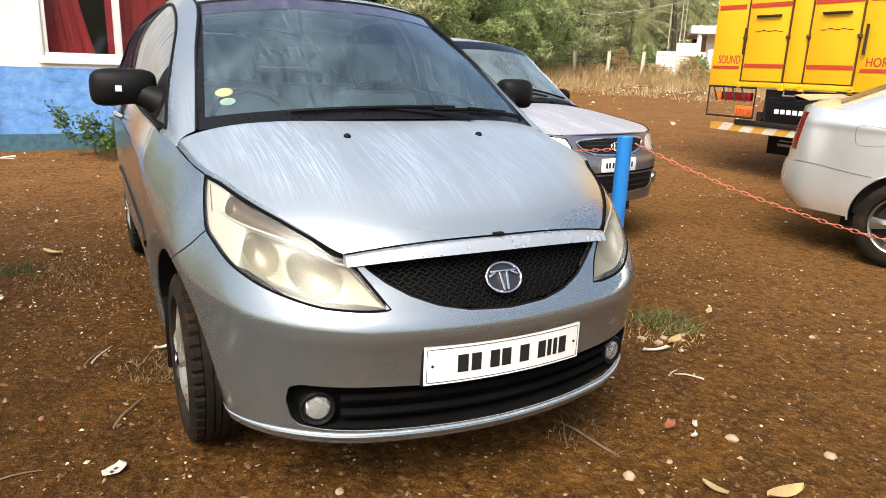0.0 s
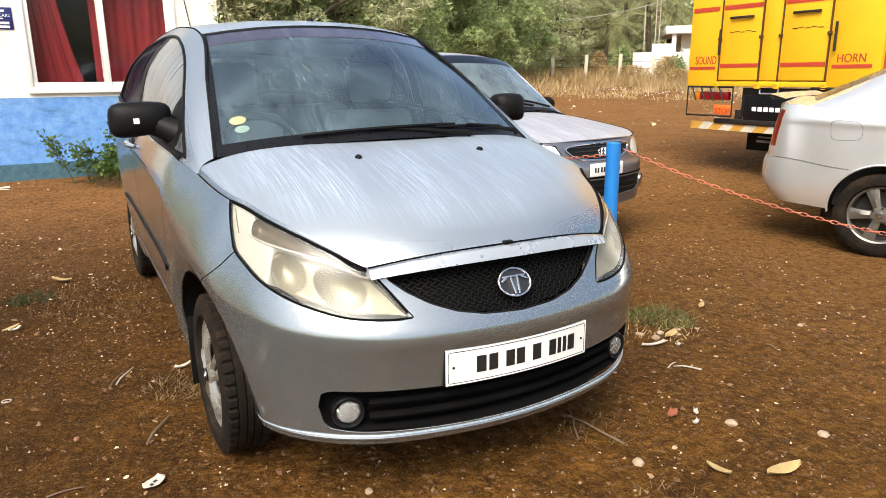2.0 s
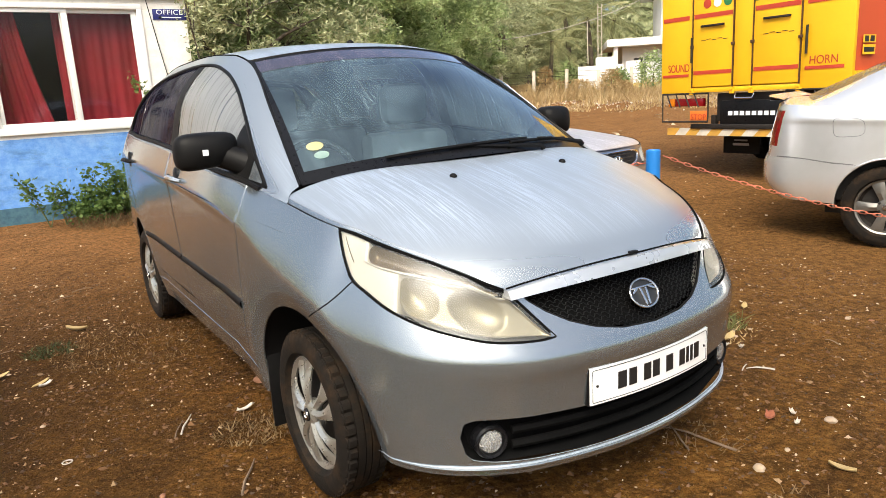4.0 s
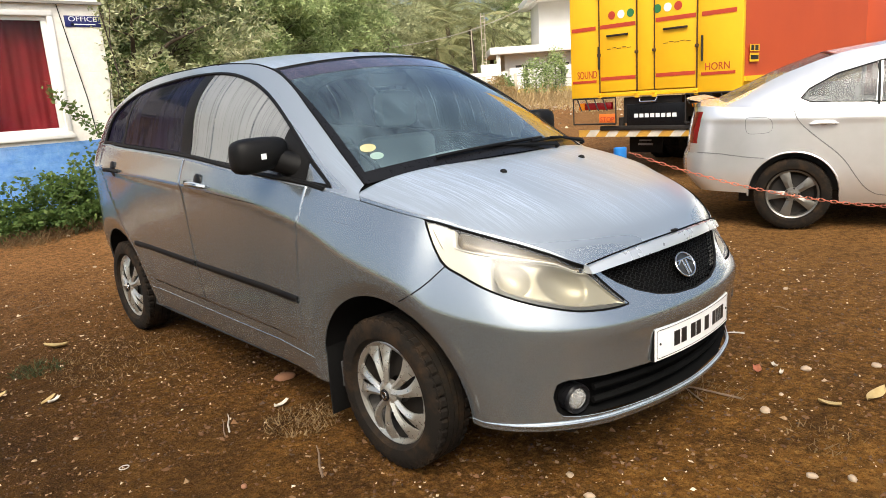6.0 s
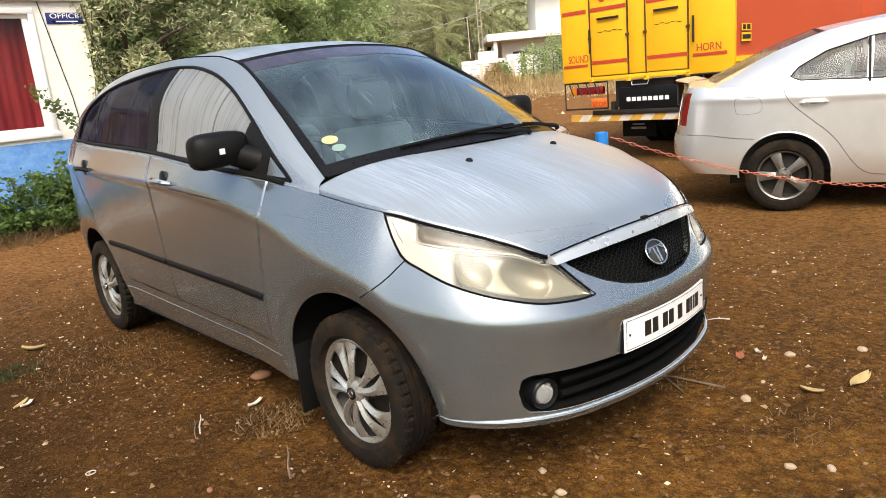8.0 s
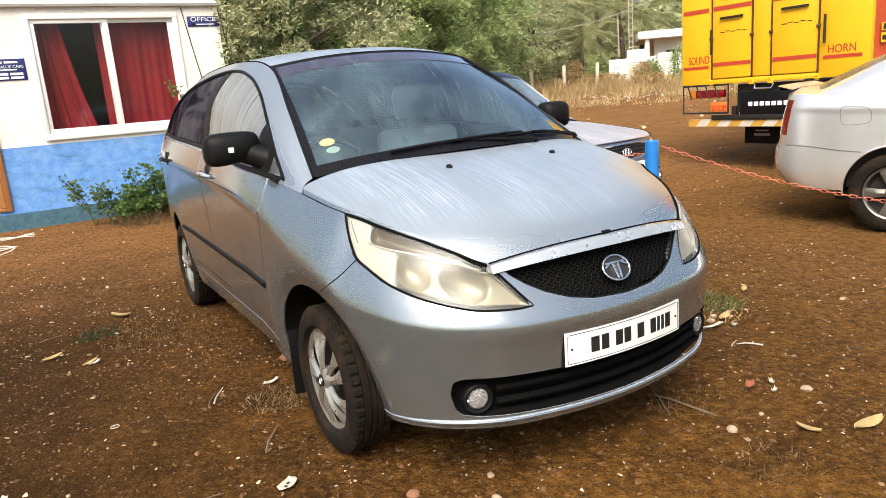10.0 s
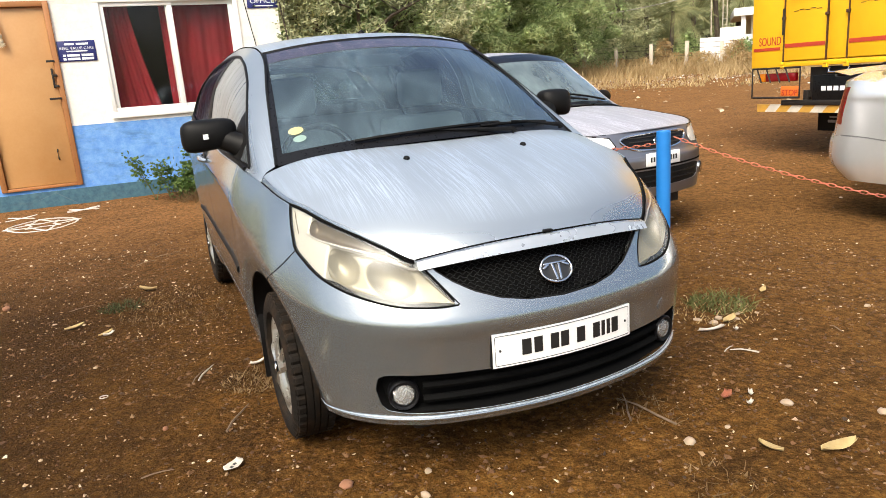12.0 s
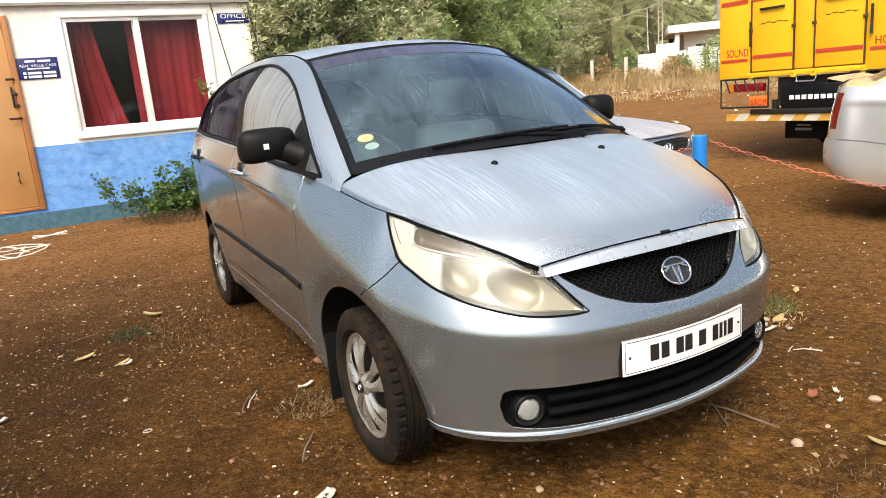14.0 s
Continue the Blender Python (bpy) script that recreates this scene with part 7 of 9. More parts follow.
def build_truck():
    z0 = float(rise(6, 3))
    t = thing("truck", pose(6.12, 3.0, z0, 0, 0, -90), "yellow box truck with an orange side and striped rear bar", "truck")
    # local frame: x runs across the tail towards the viewer's right hand (world -y), y into the truck (world +x)
    wl, wr, zb, ztop = -1.21, 1.21, 1.08, 3.55
    part("rear_frame", boxes((wl, wl + 0.48, 0.0, 0.06, zb, ztop), (wr - 0.55, wr, 0.0, 0.06, zb, ztop), (wl + 0.48, wr - 0.55, 0.0, 0.06, zb, zb + 0.06), (wl + 0.48, wr - 0.55, 0.0, 0.06, ztop - 0.12, ztop), bevel=0.006), YELLOW, t)
    part("box_side", boxes((wr - 0.07, wr - 0.01, 0.06, 4.5, zb + 0.16, ztop)), ORANGE, t, "orange-red side wall of the box", smooth=False)
    part("box_side", boxes((wl + 0.01, wl + 0.07, 0.06, 4.5, zb + 0.16, ztop)), ORANGE, t, smooth=False)
    part("box_roof", boxes((wl, wr, 0.06, 4.5, ztop - 0.05, ztop)), YELLOW, t, smooth=False)
    part("box_floor", boxes((wl + 0.02, wr - 0.02, 0.06, 4.5, zb, zb + 0.16)), YELLOW, t, smooth=False)
    part("box_front", boxes((wl + 0.08, wr - 0.08, 4.4, 4.5, zb + 0.16, ztop - 0.05)), ORANGE, t, smooth=False)
    part("side_sill", boxes((wr - 0.02, wr + 0.014, 0.06, 4.5, zb + 0.10, zb + 0.16)), YELLOW, t, smooth=False)
    for a, b in ((-0.73, -0.16), (0.09, 0.66)):
        d = part("cargo_door", boxes((a + 0.006, b - 0.006, -0.012, 0.03, zb + 0.07, ztop - 0.13), bevel=0.008), YELLOW, t)
        part("door_post", boxes((a - 0.002, a + 0.006, -0.026, 0.0, zb + 0.03, ztop - 0.13)), POST_BROWN, d, smooth=False)
        part("door_post", boxes((b - 0.006, b + 0.002, -0.026, 0.0, zb + 0.03, ztop - 0.13)), POST_BROWN, d, smooth=False)
        part("door_bar", boxes((a + 0.13, b - 0.12, -0.045, -0.02, 1.86, 1.885), bevel=0.004), DARK_STEEL, d)
        part("stripe", boxes((a + 0.02, b - 0.02, -0.017, -0.012, 1.30, 1.345)), RED_LINE, d, smooth=False)
        part("stripe", boxes((a + 0.02, b - 0.02, -0.017, -0.012, 1.97, 2.02)), RED_LINE, d, smooth=False)
        m = (a + b) / 2
        part("script_line", boxes(*[(m - 0.16 + i * 0.075, m - 0.10 + i * 0.075, -0.016, -0.012, 1.70 + 0.012 * (i % 2), 1.708 + 0.012 * (i % 2)) for i in range(5)]), DARK_STEEL, d, "small painted line of writing", smooth=False)
    for x in (-0.73, -0.16, 0.09, 0.66):
        for z in (zb + 0.02, 1.62, 2.35):
            part("door_hinge", boxes((x - 0.022, x + 0.022, -0.040, -0.012, z, z + 0.035), bevel=0.005), YELLOW if z < 1.2 else POST_BROWN, t)
        part("rod_foot", boxes((x - 0.03, x + 0.03, -0.030, 0.0, zb - 0.025, zb + 0.02), bevel=0.006), YELLOW, t)
    part("centre_panel", boxes((-0.155, 0.085, -0.006, 0.03, zb + 0.07, ztop - 0.13), bevel=0.006), YELLOW, t)
    for x in (-0.70 + 0.0, 0.66 + 0.10):
        part("lock_rod", tube([(x - 0.03, -0.03, 1.45), (x - 0.03, -0.03, 1.75)], 0.014, 8), DARK_STEEL, t)
    for a, b in ((wl + 0.03, wl + 0.42), (wr - 0.50, wr - 0.08)):
        part("stripe", boxes((a, b, -0.006, -0.001, 1.28, 1.315)), RED_LINE, t, smooth=False)
        part("stripe", boxes((a, b, -0.006, -0.001, 1.97, 2.02)), RED_LINE, t, smooth=False)
    words("SOUND", 0.14, upright(wl + 0.27, -0.003, 1.385), RED_LINE, "lettering", t, 0.004, 0.32)
    words("HORN", 0.125, upright(wr - 0.30, -0.003, 1.375), RED_LINE, "lettering", t, 0.004, 0.30)
    for xs in ((-0.50, -0.36, -0.22), (0.16, 0.30, 0.44)):
        cols = (RED_LINE, WHITE_INK, GREEN_DOT) if xs[0] < 0 else (GREEN_DOT, WHITE_INK, RED_LINE)
        for x, c in zip(xs, cols):
            part("painted_dot", lathe([(-0.002, 0.052), (0.004, 0.052), (0.004, 0.0)], 24), c, t).matrix_basis = Matrix.Translation((x - 0.03, -0.0135, 2.13)) @ Matrix.Rotation(radians(-90), 4, "Z")
    part("side_mark", boxes((wr + 0.0125, wr + 0.0145, 0.16, 0.42, 1.40, 1.50), (wr + 0.0125, wr + 0.0145, 0.16, 0.42, 1.52, 1.60)), YELLOW, t, smooth=False)
    part("mark_bars", boxes((wr + 0.0145, wr + 0.016, 0.19, 0.27, 1.53, 1.59), (wr + 0.0145, wr + 0.016, 0.30, 0.39, 1.53, 1.59), (wr + 0.0145, wr + 0.016, 0.18, 0.40, 1.425, 1.475)), INK, t, smooth=False)
    # below the box
    part("chassis", boxes((-0.42, -0.34, 0.1, 6.0, 0.78, 1.02), (0.34, 0.42, 0.1, 6.0, 0.78, 1.02), (-0.42, 0.42, 0.08, 0.2, 0.72, 1.06)), DARK_STEEL, t, smooth=False)
    part("maker_panel", boxes((-0.34, 0.50, 0.02, 0.06, 0.68, 0.97), bevel=0.006), GLOSS_BLACK, t, "black panel between the chassis rails with pale raised marks")
    part("name_bars", boxes(*[(-0.22 + i * 0.078, -0.165 + i * 0.078, 0.014, 0.020, 0.795, 0.845) for i in range(8)]), WHITE_INK, t, smooth=False)
    part("handle_loop", tube([(-0.13, 0.02, 1.05), (-0.13, 0.0, 1.0), (0.10, 0.0, 1.0), (0.10, 0.02, 1.05)], 0.012, 8), CHROME, t)
    for a, b in ((-1.17, -0.48), (0.52, 1.17)):
        c = new("lamp_cage")
        c.parent = t
        for z in (0.72, 1.07):
            part("cage_rail", tube([(a, -0.02, z), (b, -0.02, z)], 0.013, 6), DARK_STEEL, c)
        for i in range(6):
            x = a + (b - a) * i / 5
            part("cage_bar", tube([(x, -0.02, 0.72 if i in (0, 5) else 0.90), (x - (0.0 if i in (0, 5) else 0.07), -0.02, 1.07)], 0.009, 6), DARK_STEEL, c)
        part("tail_lamp", boxes((a + 0.16, b - 0.10, 0.02, 0.08, 0.91, 1.01), bevel=0.01), RED_LENS, c)
        part("amber_lamp", boxes((a + 0.06, a + 0.15, 0.02, 0.08, 0.91, 1.01), bevel=0.01), plain("amber_lens", (0.7, 0.22, 0.01), (0.6, 0.18, 0.01), 0.2), c)
    part("stop_plate", boxes((-0.76, -0.50, 0.0, 0.012, 0.735, 0.855), bevel=0.004), plain("stop_orange", (0.75, 0.18, 0.02), (0.65, 0.14, 0.02), 0.5), t)
    words("STOP", 0.10, upright(-0.63, -0.003, 0.775), RED_LINE, "lettering", t, 0.004, 0.22)
    part("cross_beam", boxes((-0.75, 0.75, 0.0, 0.07, 0.63, 0.69), bevel=0.01), DARK_STEEL, t)
    bar = new("underrun_bar")
    bar.parent = t
    tagged(bar, "rear guard bar in yellow and white stripes")
    for i in range(14):
        x0, x1 = -1.12 + i * 0.16, -1.12 + (i + 1) * 0.16
        sb = bmesh.new()
        box(sb, x0, x1, 0.02, 0.07, 0.545, 0.635)
        for v in sb.verts:
            v.co.x += (v.co.z - 0.59) * (0.9 if 0 < i < 13 or (v.co.x > x0 + 0.08) == (i == 0) else 0.0)
        part("stripe_piece", sb, BAR_WHITE if i % 2 else BAR_YELLOW, bar, smooth=False)
    for x in (-0.45, 0.45):
        part("bar_bracket", boxes((x - 0.03, x + 0.03, 0.05, 0.12, 0.55, 0.80)), DARK_STEEL, bar, smooth=False)
    part("mud_flap", boxes((-0.50, 0.00, 0.35, 0.37, 0.30, 0.66)), BLACK_PLASTIC, t, smooth=False)
    part("flap_bars", boxes((-0.36, -0.14, 0.340, 0.349, 0.40, 0.43), (-0.34, -0.16, 0.340, 0.349, 0.455, 0.475)), plain("grey_mark", (0.3, 0.3, 0.3), (0.25, 0.25, 0.25), 0.6), t, smooth=False)
    for x in (-1.02, -0.70, 0.70, 1.02):
        for y in (2.3, 5.2):
            wheel(t, "wheel", x, y, 0.50, 0.50, 0.26, 0.28, 1 if x > 0 else -1, "alloy")
    part("cab", boxes((-1.15, 1.15, 4.75, 6.3, 0.7, 2.7), bevel=0.12), ORANGE, t)


build_truck()


# ---- the blue post and the chain ----
def build_post():
    p = thing("post", pose(1.424, 0.45, 0), "bright blue painted steel pipe post standing in the yard", "post")
    blue = plain("post_blue", (0.012, 0.15, 0.46), (0.02, 0.19, 0.55), 0.45, 0.0, 8.0, 0.15)
    part("pipe", lathe([(-0.15, 0.037), (0.905, 0.037), (0.908, 0.034), (0.900, 0.031), (0.70, 0.031)], 28, "Z"), blue, p)


build_post()


def chain(name, a, b, sag, label, pitch=0.035):
    mat_ = plain("orange_chain_plastic", (0.55, 0.16, 0.09), (0.44, 0.12, 0.07), 0.5, 0.0, 12.0, 0.0)
    ob = thing(name, pose(0, 0, 0), label, "chain")
    length = (b - a).length * (1 + 2.7 * (sag / (b - a).length) ** 2)
    n = int(length / pitch)
    link = bmesh.new()
    tube_into(link, [(0.0075 * math.copysign(abs(math.cos(t)) ** 0.8, math.cos(t)), 0.0, 0.021 * math.copysign(abs(math.sin(t)) ** 0.8, math.sin(t))) for t in np.linspace(0, 2 * math.pi, 15)[:-1]], 0.0026, 5, True)
    me = bpy.data.meshes.new("link")
    link.to_mesh(me)
    link.free()
    me.materials.append(mat_)
    me.polygons.foreach_set("use_smooth", [True] * len(me.polygons))
    at = lambda u: a.lerp(b, u) - Vector((0, 0, sag * 4 * u * (1 - u)))
    for i in range(n):
        p, q = at(i / n), at((i + 1) / n)
        d = (q - p).normalized()
        o = new("link", me)
        o.parent = ob
        rot = d.to_track_quat("Z", "Y").to_matrix().to_4x4()
        o.matrix_basis = Matrix.Translation((p + q) / 2) @ rot @ Matrix.Rotation(math.pi / 2 * (i % 2) + 0.2 * math.sin(i * 1.7), 4, "Z")
    return ob


chain("chain", Vector((1.46, 0.41, 0.875)), Vector((3.85, -2.45, 0.80)), 0.38, "orange-red plastic barrier chain hanging from the post")
chain("chain", Vector((1.40, 0.48, 0.84)), Vector((0.55, 2.05 + 1.2, 0.80)), 0.10, "orange-red plastic chain running on between the cars")


# ---- plants and distance ----
def mesh_np(name, verts, quads, material, smooth=False):
    """A mesh of quads straight from arrays."""
    me = bpy.data.meshes.new(name)
    nv, nq = len(verts), len(quads)
    me.vertices.add(nv)
    me.vertices.foreach_set("co", np.asarray(verts, np.float32).ravel())
    me.loops.add(nq * 4)
    me.loops.foreach_set("vertex_index", np.asarray(quads, np.int32).ravel())
    me.polygons.add(nq)
    me.polygons.foreach_set("loop_start", np.arange(0, nq * 4, 4, dtype=np.int32))
    me.update(calc_edges=True)
    me.materials.append(material)
    if smooth:
        me.polygons.foreach_set("use_smooth", [True] * nq)
    return me


def leaf_mat(name, c1, c2, c3):
    n = Nodes(name)
    geo = n.add("ShaderNodeNewGeometry")
    clump = n.ramp(n.noise(0.9, 3.0), (0.30, 0.0), (0.70, 1.0))
    fac = n.math("ADD", n.math("MULTIPLY", geo.outputs["Random Per Island"], 0.45), n.math("MULTIPLY", clump, 0.6))
    col = n.ramp(fac, (0.05, c1), (0.50, c2), (1.0, c3))
    n.set(Base_Color=col, Roughness=0.65, Specular_IOR_Level=0.3)
    tl = n.add("ShaderNodeBsdfTranslucent")
    n.link(col, tl.inputs[0])
    mx = n.add("ShaderNodeMixShader")
    mx.inputs[0].default_value = 0.42
    n.link(n.bsdf.outputs[0], mx.inputs[1])
    n.link(tl.outputs[0], mx.inputs[2])
    n.link(mx.outputs[0], n.t.nodes["Material Output"].inputs[0])
    return n.m


LEAF_A = leaf_mat("acacia_leaf", (0.06, 0.092, 0.034), (0.33, 0.42, 0.17), (0.70, 0.76, 0.42))
LEAF_B = leaf_mat("dusty_leaf", (0.12, 0.135, 0.070), (0.42, 0.45, 0.24), (0.72, 0.70, 0.46))
LEAF_SHRUB = leaf_mat("shrub_leaf", (0.040, 0.075, 0.020), (0.095, 0.155, 0.038), (0.20, 0.25, 0.07))
LEAF_PALM = leaf_mat("palm_leaf", (0.12, 0.13, 0.06), (0.25, 0.26, 0.115), (0.42, 0.38, 0.19))
DRY = leaf_mat("dry_grass", (0.27, 0.17, 0.075), (0.46, 0.33, 0.16), (0.66, 0.51, 0.29))
BARK = plain("bark", (0.060, 0.045, 0.033), (0.12, 0.095, 0.070), 0.95, 0.0, 4.0, 0.6, 30.0, 0.03)
LEAF_TUFT = leaf_mat("yellowing_weed_leaf", (0.030, 0.042, 0.012), (0.085, 0.105, 0.030), (0.24, 0.22, 0.085))
LEAF_DULL = leaf_mat("dull_weed_leaf", (0.016, 0.022, 0.008), (0.035, 0.048, 0.016), (0.11, 0.10, 0.04))
DRY_DARK = leaf_mat("weathered_straw", (0.08, 0.048, 0.020), (0.16, 0.10, 0.045), (0.27, 0.19, 0.095))
STEM = plain("green_stem", (0.07, 0.10, 0.03), (0.12, 0.13, 0.05), 0.7, 0.0, 6.0, 0.1)


def leaf_quads(rng, centres, size, slim, droop=0.4):
    """Small four-cornered leaves at the given places with random tilts."""
    n = len(centres)
    d = rng.normal(size=(n, 3))
    d[:, 2] = d[:, 2] * 0.6 - droop
    d /= np.linalg.norm(d, axis=1, keepdims=True)
    o = np.cross(d, rng.normal(size=(n, 3)))
    o /= np.maximum(np.linalg.norm(o, axis=1, keepdims=True), 1e-6)
    s = size * rng.uniform(0.6, 1.3, (n, 1))
    a, b = centres - d * s * 0.5, centres + d * s * 0.5
    m = centres + np.cross(d, o) * s * 0.06
    v = np.stack([a, m + o * s * slim, b, m - o * s * slim], 1).reshape(-1, 3)
    return v, np.arange(n * 4).reshape(n, 4)


def crown_points(rng, n_clumps, per, spread, base, height, clump, hollow=0.55):
    """Leaf places for an open crown: drooping flat sprays round many clump centres."""
    out = []
    for i in range(n_clumps):
        a, u = rng.uniform(0, 2 * math.pi), rng.uniform(0, 1)
        z = base + height * u
        prof = spread * (0.55 + 0.55 * math.sin(math.pi * min(1.0, 0.18 + 0.85 * u)))
        r = prof * (hollow + (1 - hollow) * math.sqrt(rng.uniform(0, 1))) * rng.uniform(0.85, 1.08)
        c = np.array((r * math.cos(a), r * math.sin(a), z))
        k = int(per * rng.uniform(0.5, 1.4))
        p = rng.normal(size=(k, 3))
        p /= np.linalg.norm(p, axis=1, keepdims=True)
        p *= rng.uniform(0.3, 1.0, (k, 1)) ** 0.5
        size = clump * rng.uniform(0.6, 1.35)
        p *= np.array((size, size, size * 0.62))
        p[:, 2] -= 0.35 * (p[:, 0] ** 2 + p[:, 1] ** 2) / max(size, 0.1)
        out.append(c + p)
    return np.concatenate(out)


def trunk_bmesh(rng, height, r0, limbs, reach):
    bm = bmesh.new()
    pts = [Vector((0.12 * math.sin(i * 1.1), 0.10 * math.cos(i * 0.7) - 0.1, height * i / 6 - 0.2)) for i in range(7)]
    tube_into(bm, pts, [r0 * (1 - 0.085 * i) for i in range(7)], 10)
    for k in range(limbs):
        a = 2 * math.pi * k / limbs + rng.uniform(-0.3, 0.3)
        s = pts[rng.integers(3, 6)]
        e = Vector((reach * math.cos(a), reach * math.sin(a), height * rng.uniform(1.0, 1.6)))
        m = s.lerp(e, 0.5) + Vector((0, 0, 0.25))
        tube_into(bm, [s, s.lerp(m, 0.5), m, m.lerp(e, 0.6), e], [r0 * 0.5, r0 * 0.42, r0 * 0.3, r0 * 0.18, r0 * 0.06], 7)
        for j in range(3):
            f = m.lerp(e, rng.uniform(0.0, 0.8))
            q = f + Vector((rng.normal() * 1.0, rng.normal() * 1.0, rng.uniform(0.2, 1.3)))
            tube_into(bm, [f, f.lerp(q, 0.5) + Vector((0, 0, 0.1)), q], [r0 * 0.16, r0 * 0.10, r0 * 0.03], 5)
    return bm


def tree_kind(seed, material, spread, base, height, clumps, per, clump, size, slim, trunk_h):
    rng = np.random.default_rng(seed)
    pts = crown_points(rng, clumps, per, spread, base, height, clump)
    v, q = leaf_quads(rng, pts, size, slim)
    crown = mesh_np("crown", v, q, material)
    bm = trunk_bmesh(rng, trunk_h, 0.24, 6, spread * 0.7)
    me = bpy.data.meshes.new("trunk")
    bm.to_mesh(me)
    bm.free()
    me.materials.append(BARK)
    me.polygons.foreach_set("use_smooth", [True] * len(me.polygons))
    return crown, me


def plant_tree(name, kind, x, y, deg, scale, label, group="trees behind the yard"):
    t = thing(name, Matrix.Translation((x, y, float(rise(x, min(y, 60))) - 0.1)) @ Matrix.Rotation(radians(deg), 4, "Z") @ Matrix.Diagonal((scale, scale, scale, 1)), label, "tree", group)
    for nm, me in zip(("crown", "trunk"), kind):
        o = new(nm, me)
        o.parent = t
    return t


ACACIA = tree_kind(11, LEAF_A, 4.2, 0.9, 7.5, 190, 280, 0.85, 0.27, 0.10, 3.0)
THORN = tree_kind(23, LEAF_B, 4.6, 0.6, 8.5, 190, 290, 0.95, 0.25, 0.11, 3.2)
EYE0 = Vector((-1.4, -2.2, 0))


def polar(az, d):
    return EYE0.x + d * math.cos(radians(az)), EYE0.y + d * math.sin(radians(az))


A_LABEL, B_LABEL = "feathery green acacia tree with drooping sprays of fine leaves", "dusty olive thorn tree with an open ragged crown"
for i, (az, d, sc, k) in enumerate(((92, 30, 1.1, 1), (84, 25, 1.0, 1), (78, 28, 0.95, 0), (72, 25, 0.85, 1), (67.5, 30, 1.05, 0), (63.5, 33, 1.0, 0), (59.3, 36, 1.0, 0), (55, 43, 0.95, 1), (80, 42, 1.35, 1), (70, 46, 1.4, 0), (60, 50, 1.4, 1), (51, 62, 1.3, 1), (45, 75, 1.4, 1), (39, 80, 1.3, 0), (33, 60, 1.2, 1), (26, 50, 1.2, 0))):
    x, y = polar(az, d)
    plant_tree("acacia_tree" if k == 0 else "thorn_tree", ACACIA if k == 0 else THORN, x, y, 47 * i, sc, A_LABEL if k == 0 else B_LABEL)


def far_woods():
    """A ragged belt of distant scrub that closes the view between the trunks. Past 118 degrees it is unseen, added for
    reflections.
    """
    rng = np.random.default_rng(5)
    pts = []
    for az in np.concatenate([np.arange(22, 118, 0.55), np.arange(118, 382, 1.0)]):
        d = rng.uniform(58, 76)
        x, y = polar(az, d)
        h = rng.uniform(5.0, 9.5)
        k = 240 if az < 118 else 130
        p = rng.normal(size=(k, 3)) * np.array((1.5, 1.5, 1.0))
        p[:, 2] = np.abs(rng.uniform(0, 1, k)) * h
        pts.append(p + np.array((x, y, 1.2)))
    v, q = leaf_quads(rng, np.concatenate(pts), 0.75, 0.22, 0.2)
    ob = new("far_woods", mesh_np("far_woods", v, q, LEAF_B))
    tagged(ob, "belt of distant olive-green scrub, its unseen arc added for reflections", "woods", kind="stuff")


far_woods()


def palm_kind(seed, fronds=20, length=3.0):
    rng = np.random.default_rng(seed)
    verts, quads = [], []
    for f in range(fronds):
        a = 2 * math.pi * f / fronds + rng.uniform(-0.15, 0.15)
        lift = rng.uniform(-0.35, 1.1)
        L = length * rng.uniform(0.8, 1.15)
        for i in range(34):
            t = (i + 1) / 34
            r = L * t
            z = lift * r - 0.30 * r * r * (0.6 + 0.4 * abs(lift))
            c = np.array((r * math.cos(a), r * math.sin(a), z))
            side = np.array((-math.sin(a), math.cos(a), 0))
            fw = np.array((math.cos(a), math.sin(a), lift - 0.6 * r * 0.6))
            fw /= np.linalg.norm(fw)
            w = 0.62 * math.sin(math.pi * (0.12 + 0.85 * t)) * rng.uniform(0.8, 1.1)
            for sg in (-1, 1):
                tip = c + sg * side * w * 0.8 + fw * w * 0.5 + np.array((0, 0, -0.45 * w))
                o = len(verts)
                verts += [c, c + fw * 0.06, tip, tip - fw * 0.01]
                quads.append((o, o + 1, o + 2, o + 3))
    crown = mesh_np("crown", np.array(verts), np.array(quads), LEAF_PALM)
    bm = tube([(0.25 * math.sin(i * 0.5), 0, -6.5 + i * 0.93) for i in range(8)], [0.17 - 0.008 * i for i in range(8)], 9)
    me = bpy.data.meshes.new("trunk")
    bm.to_mesh(me)
    bm.free()
    me.materials.append(BARK)
    return crown, me


PALM = palm_kind(3)
for i, (az, d, h, sc) in enumerate(((44.8, 50, 6.5, 1.2), (47.7, 44, 4.3, 0.95), (43.0, 53, 6.4, 1.25), (49.6, 48, 6.8, 1.1), (46.6, 56, 8.6, 1.3), (51.5, 55, 8.0, 1.2))):
    x, y = polar(az, d)
    t = thing("palm_tree", Matrix.Translation((x, y, float(rise(x, min(y, 60))) + h * 0.75)) @ Matrix.Rotation(i * 1.3, 4, "Z") @ Matrix.Diagonal((sc, sc, sc, 1)), "coconut palm with arching dusty fronds", "palm", "palms")
    for nm, me in zip(("crown", "trunk"), PALM):
        o = new(nm, me)
        o.parent = t


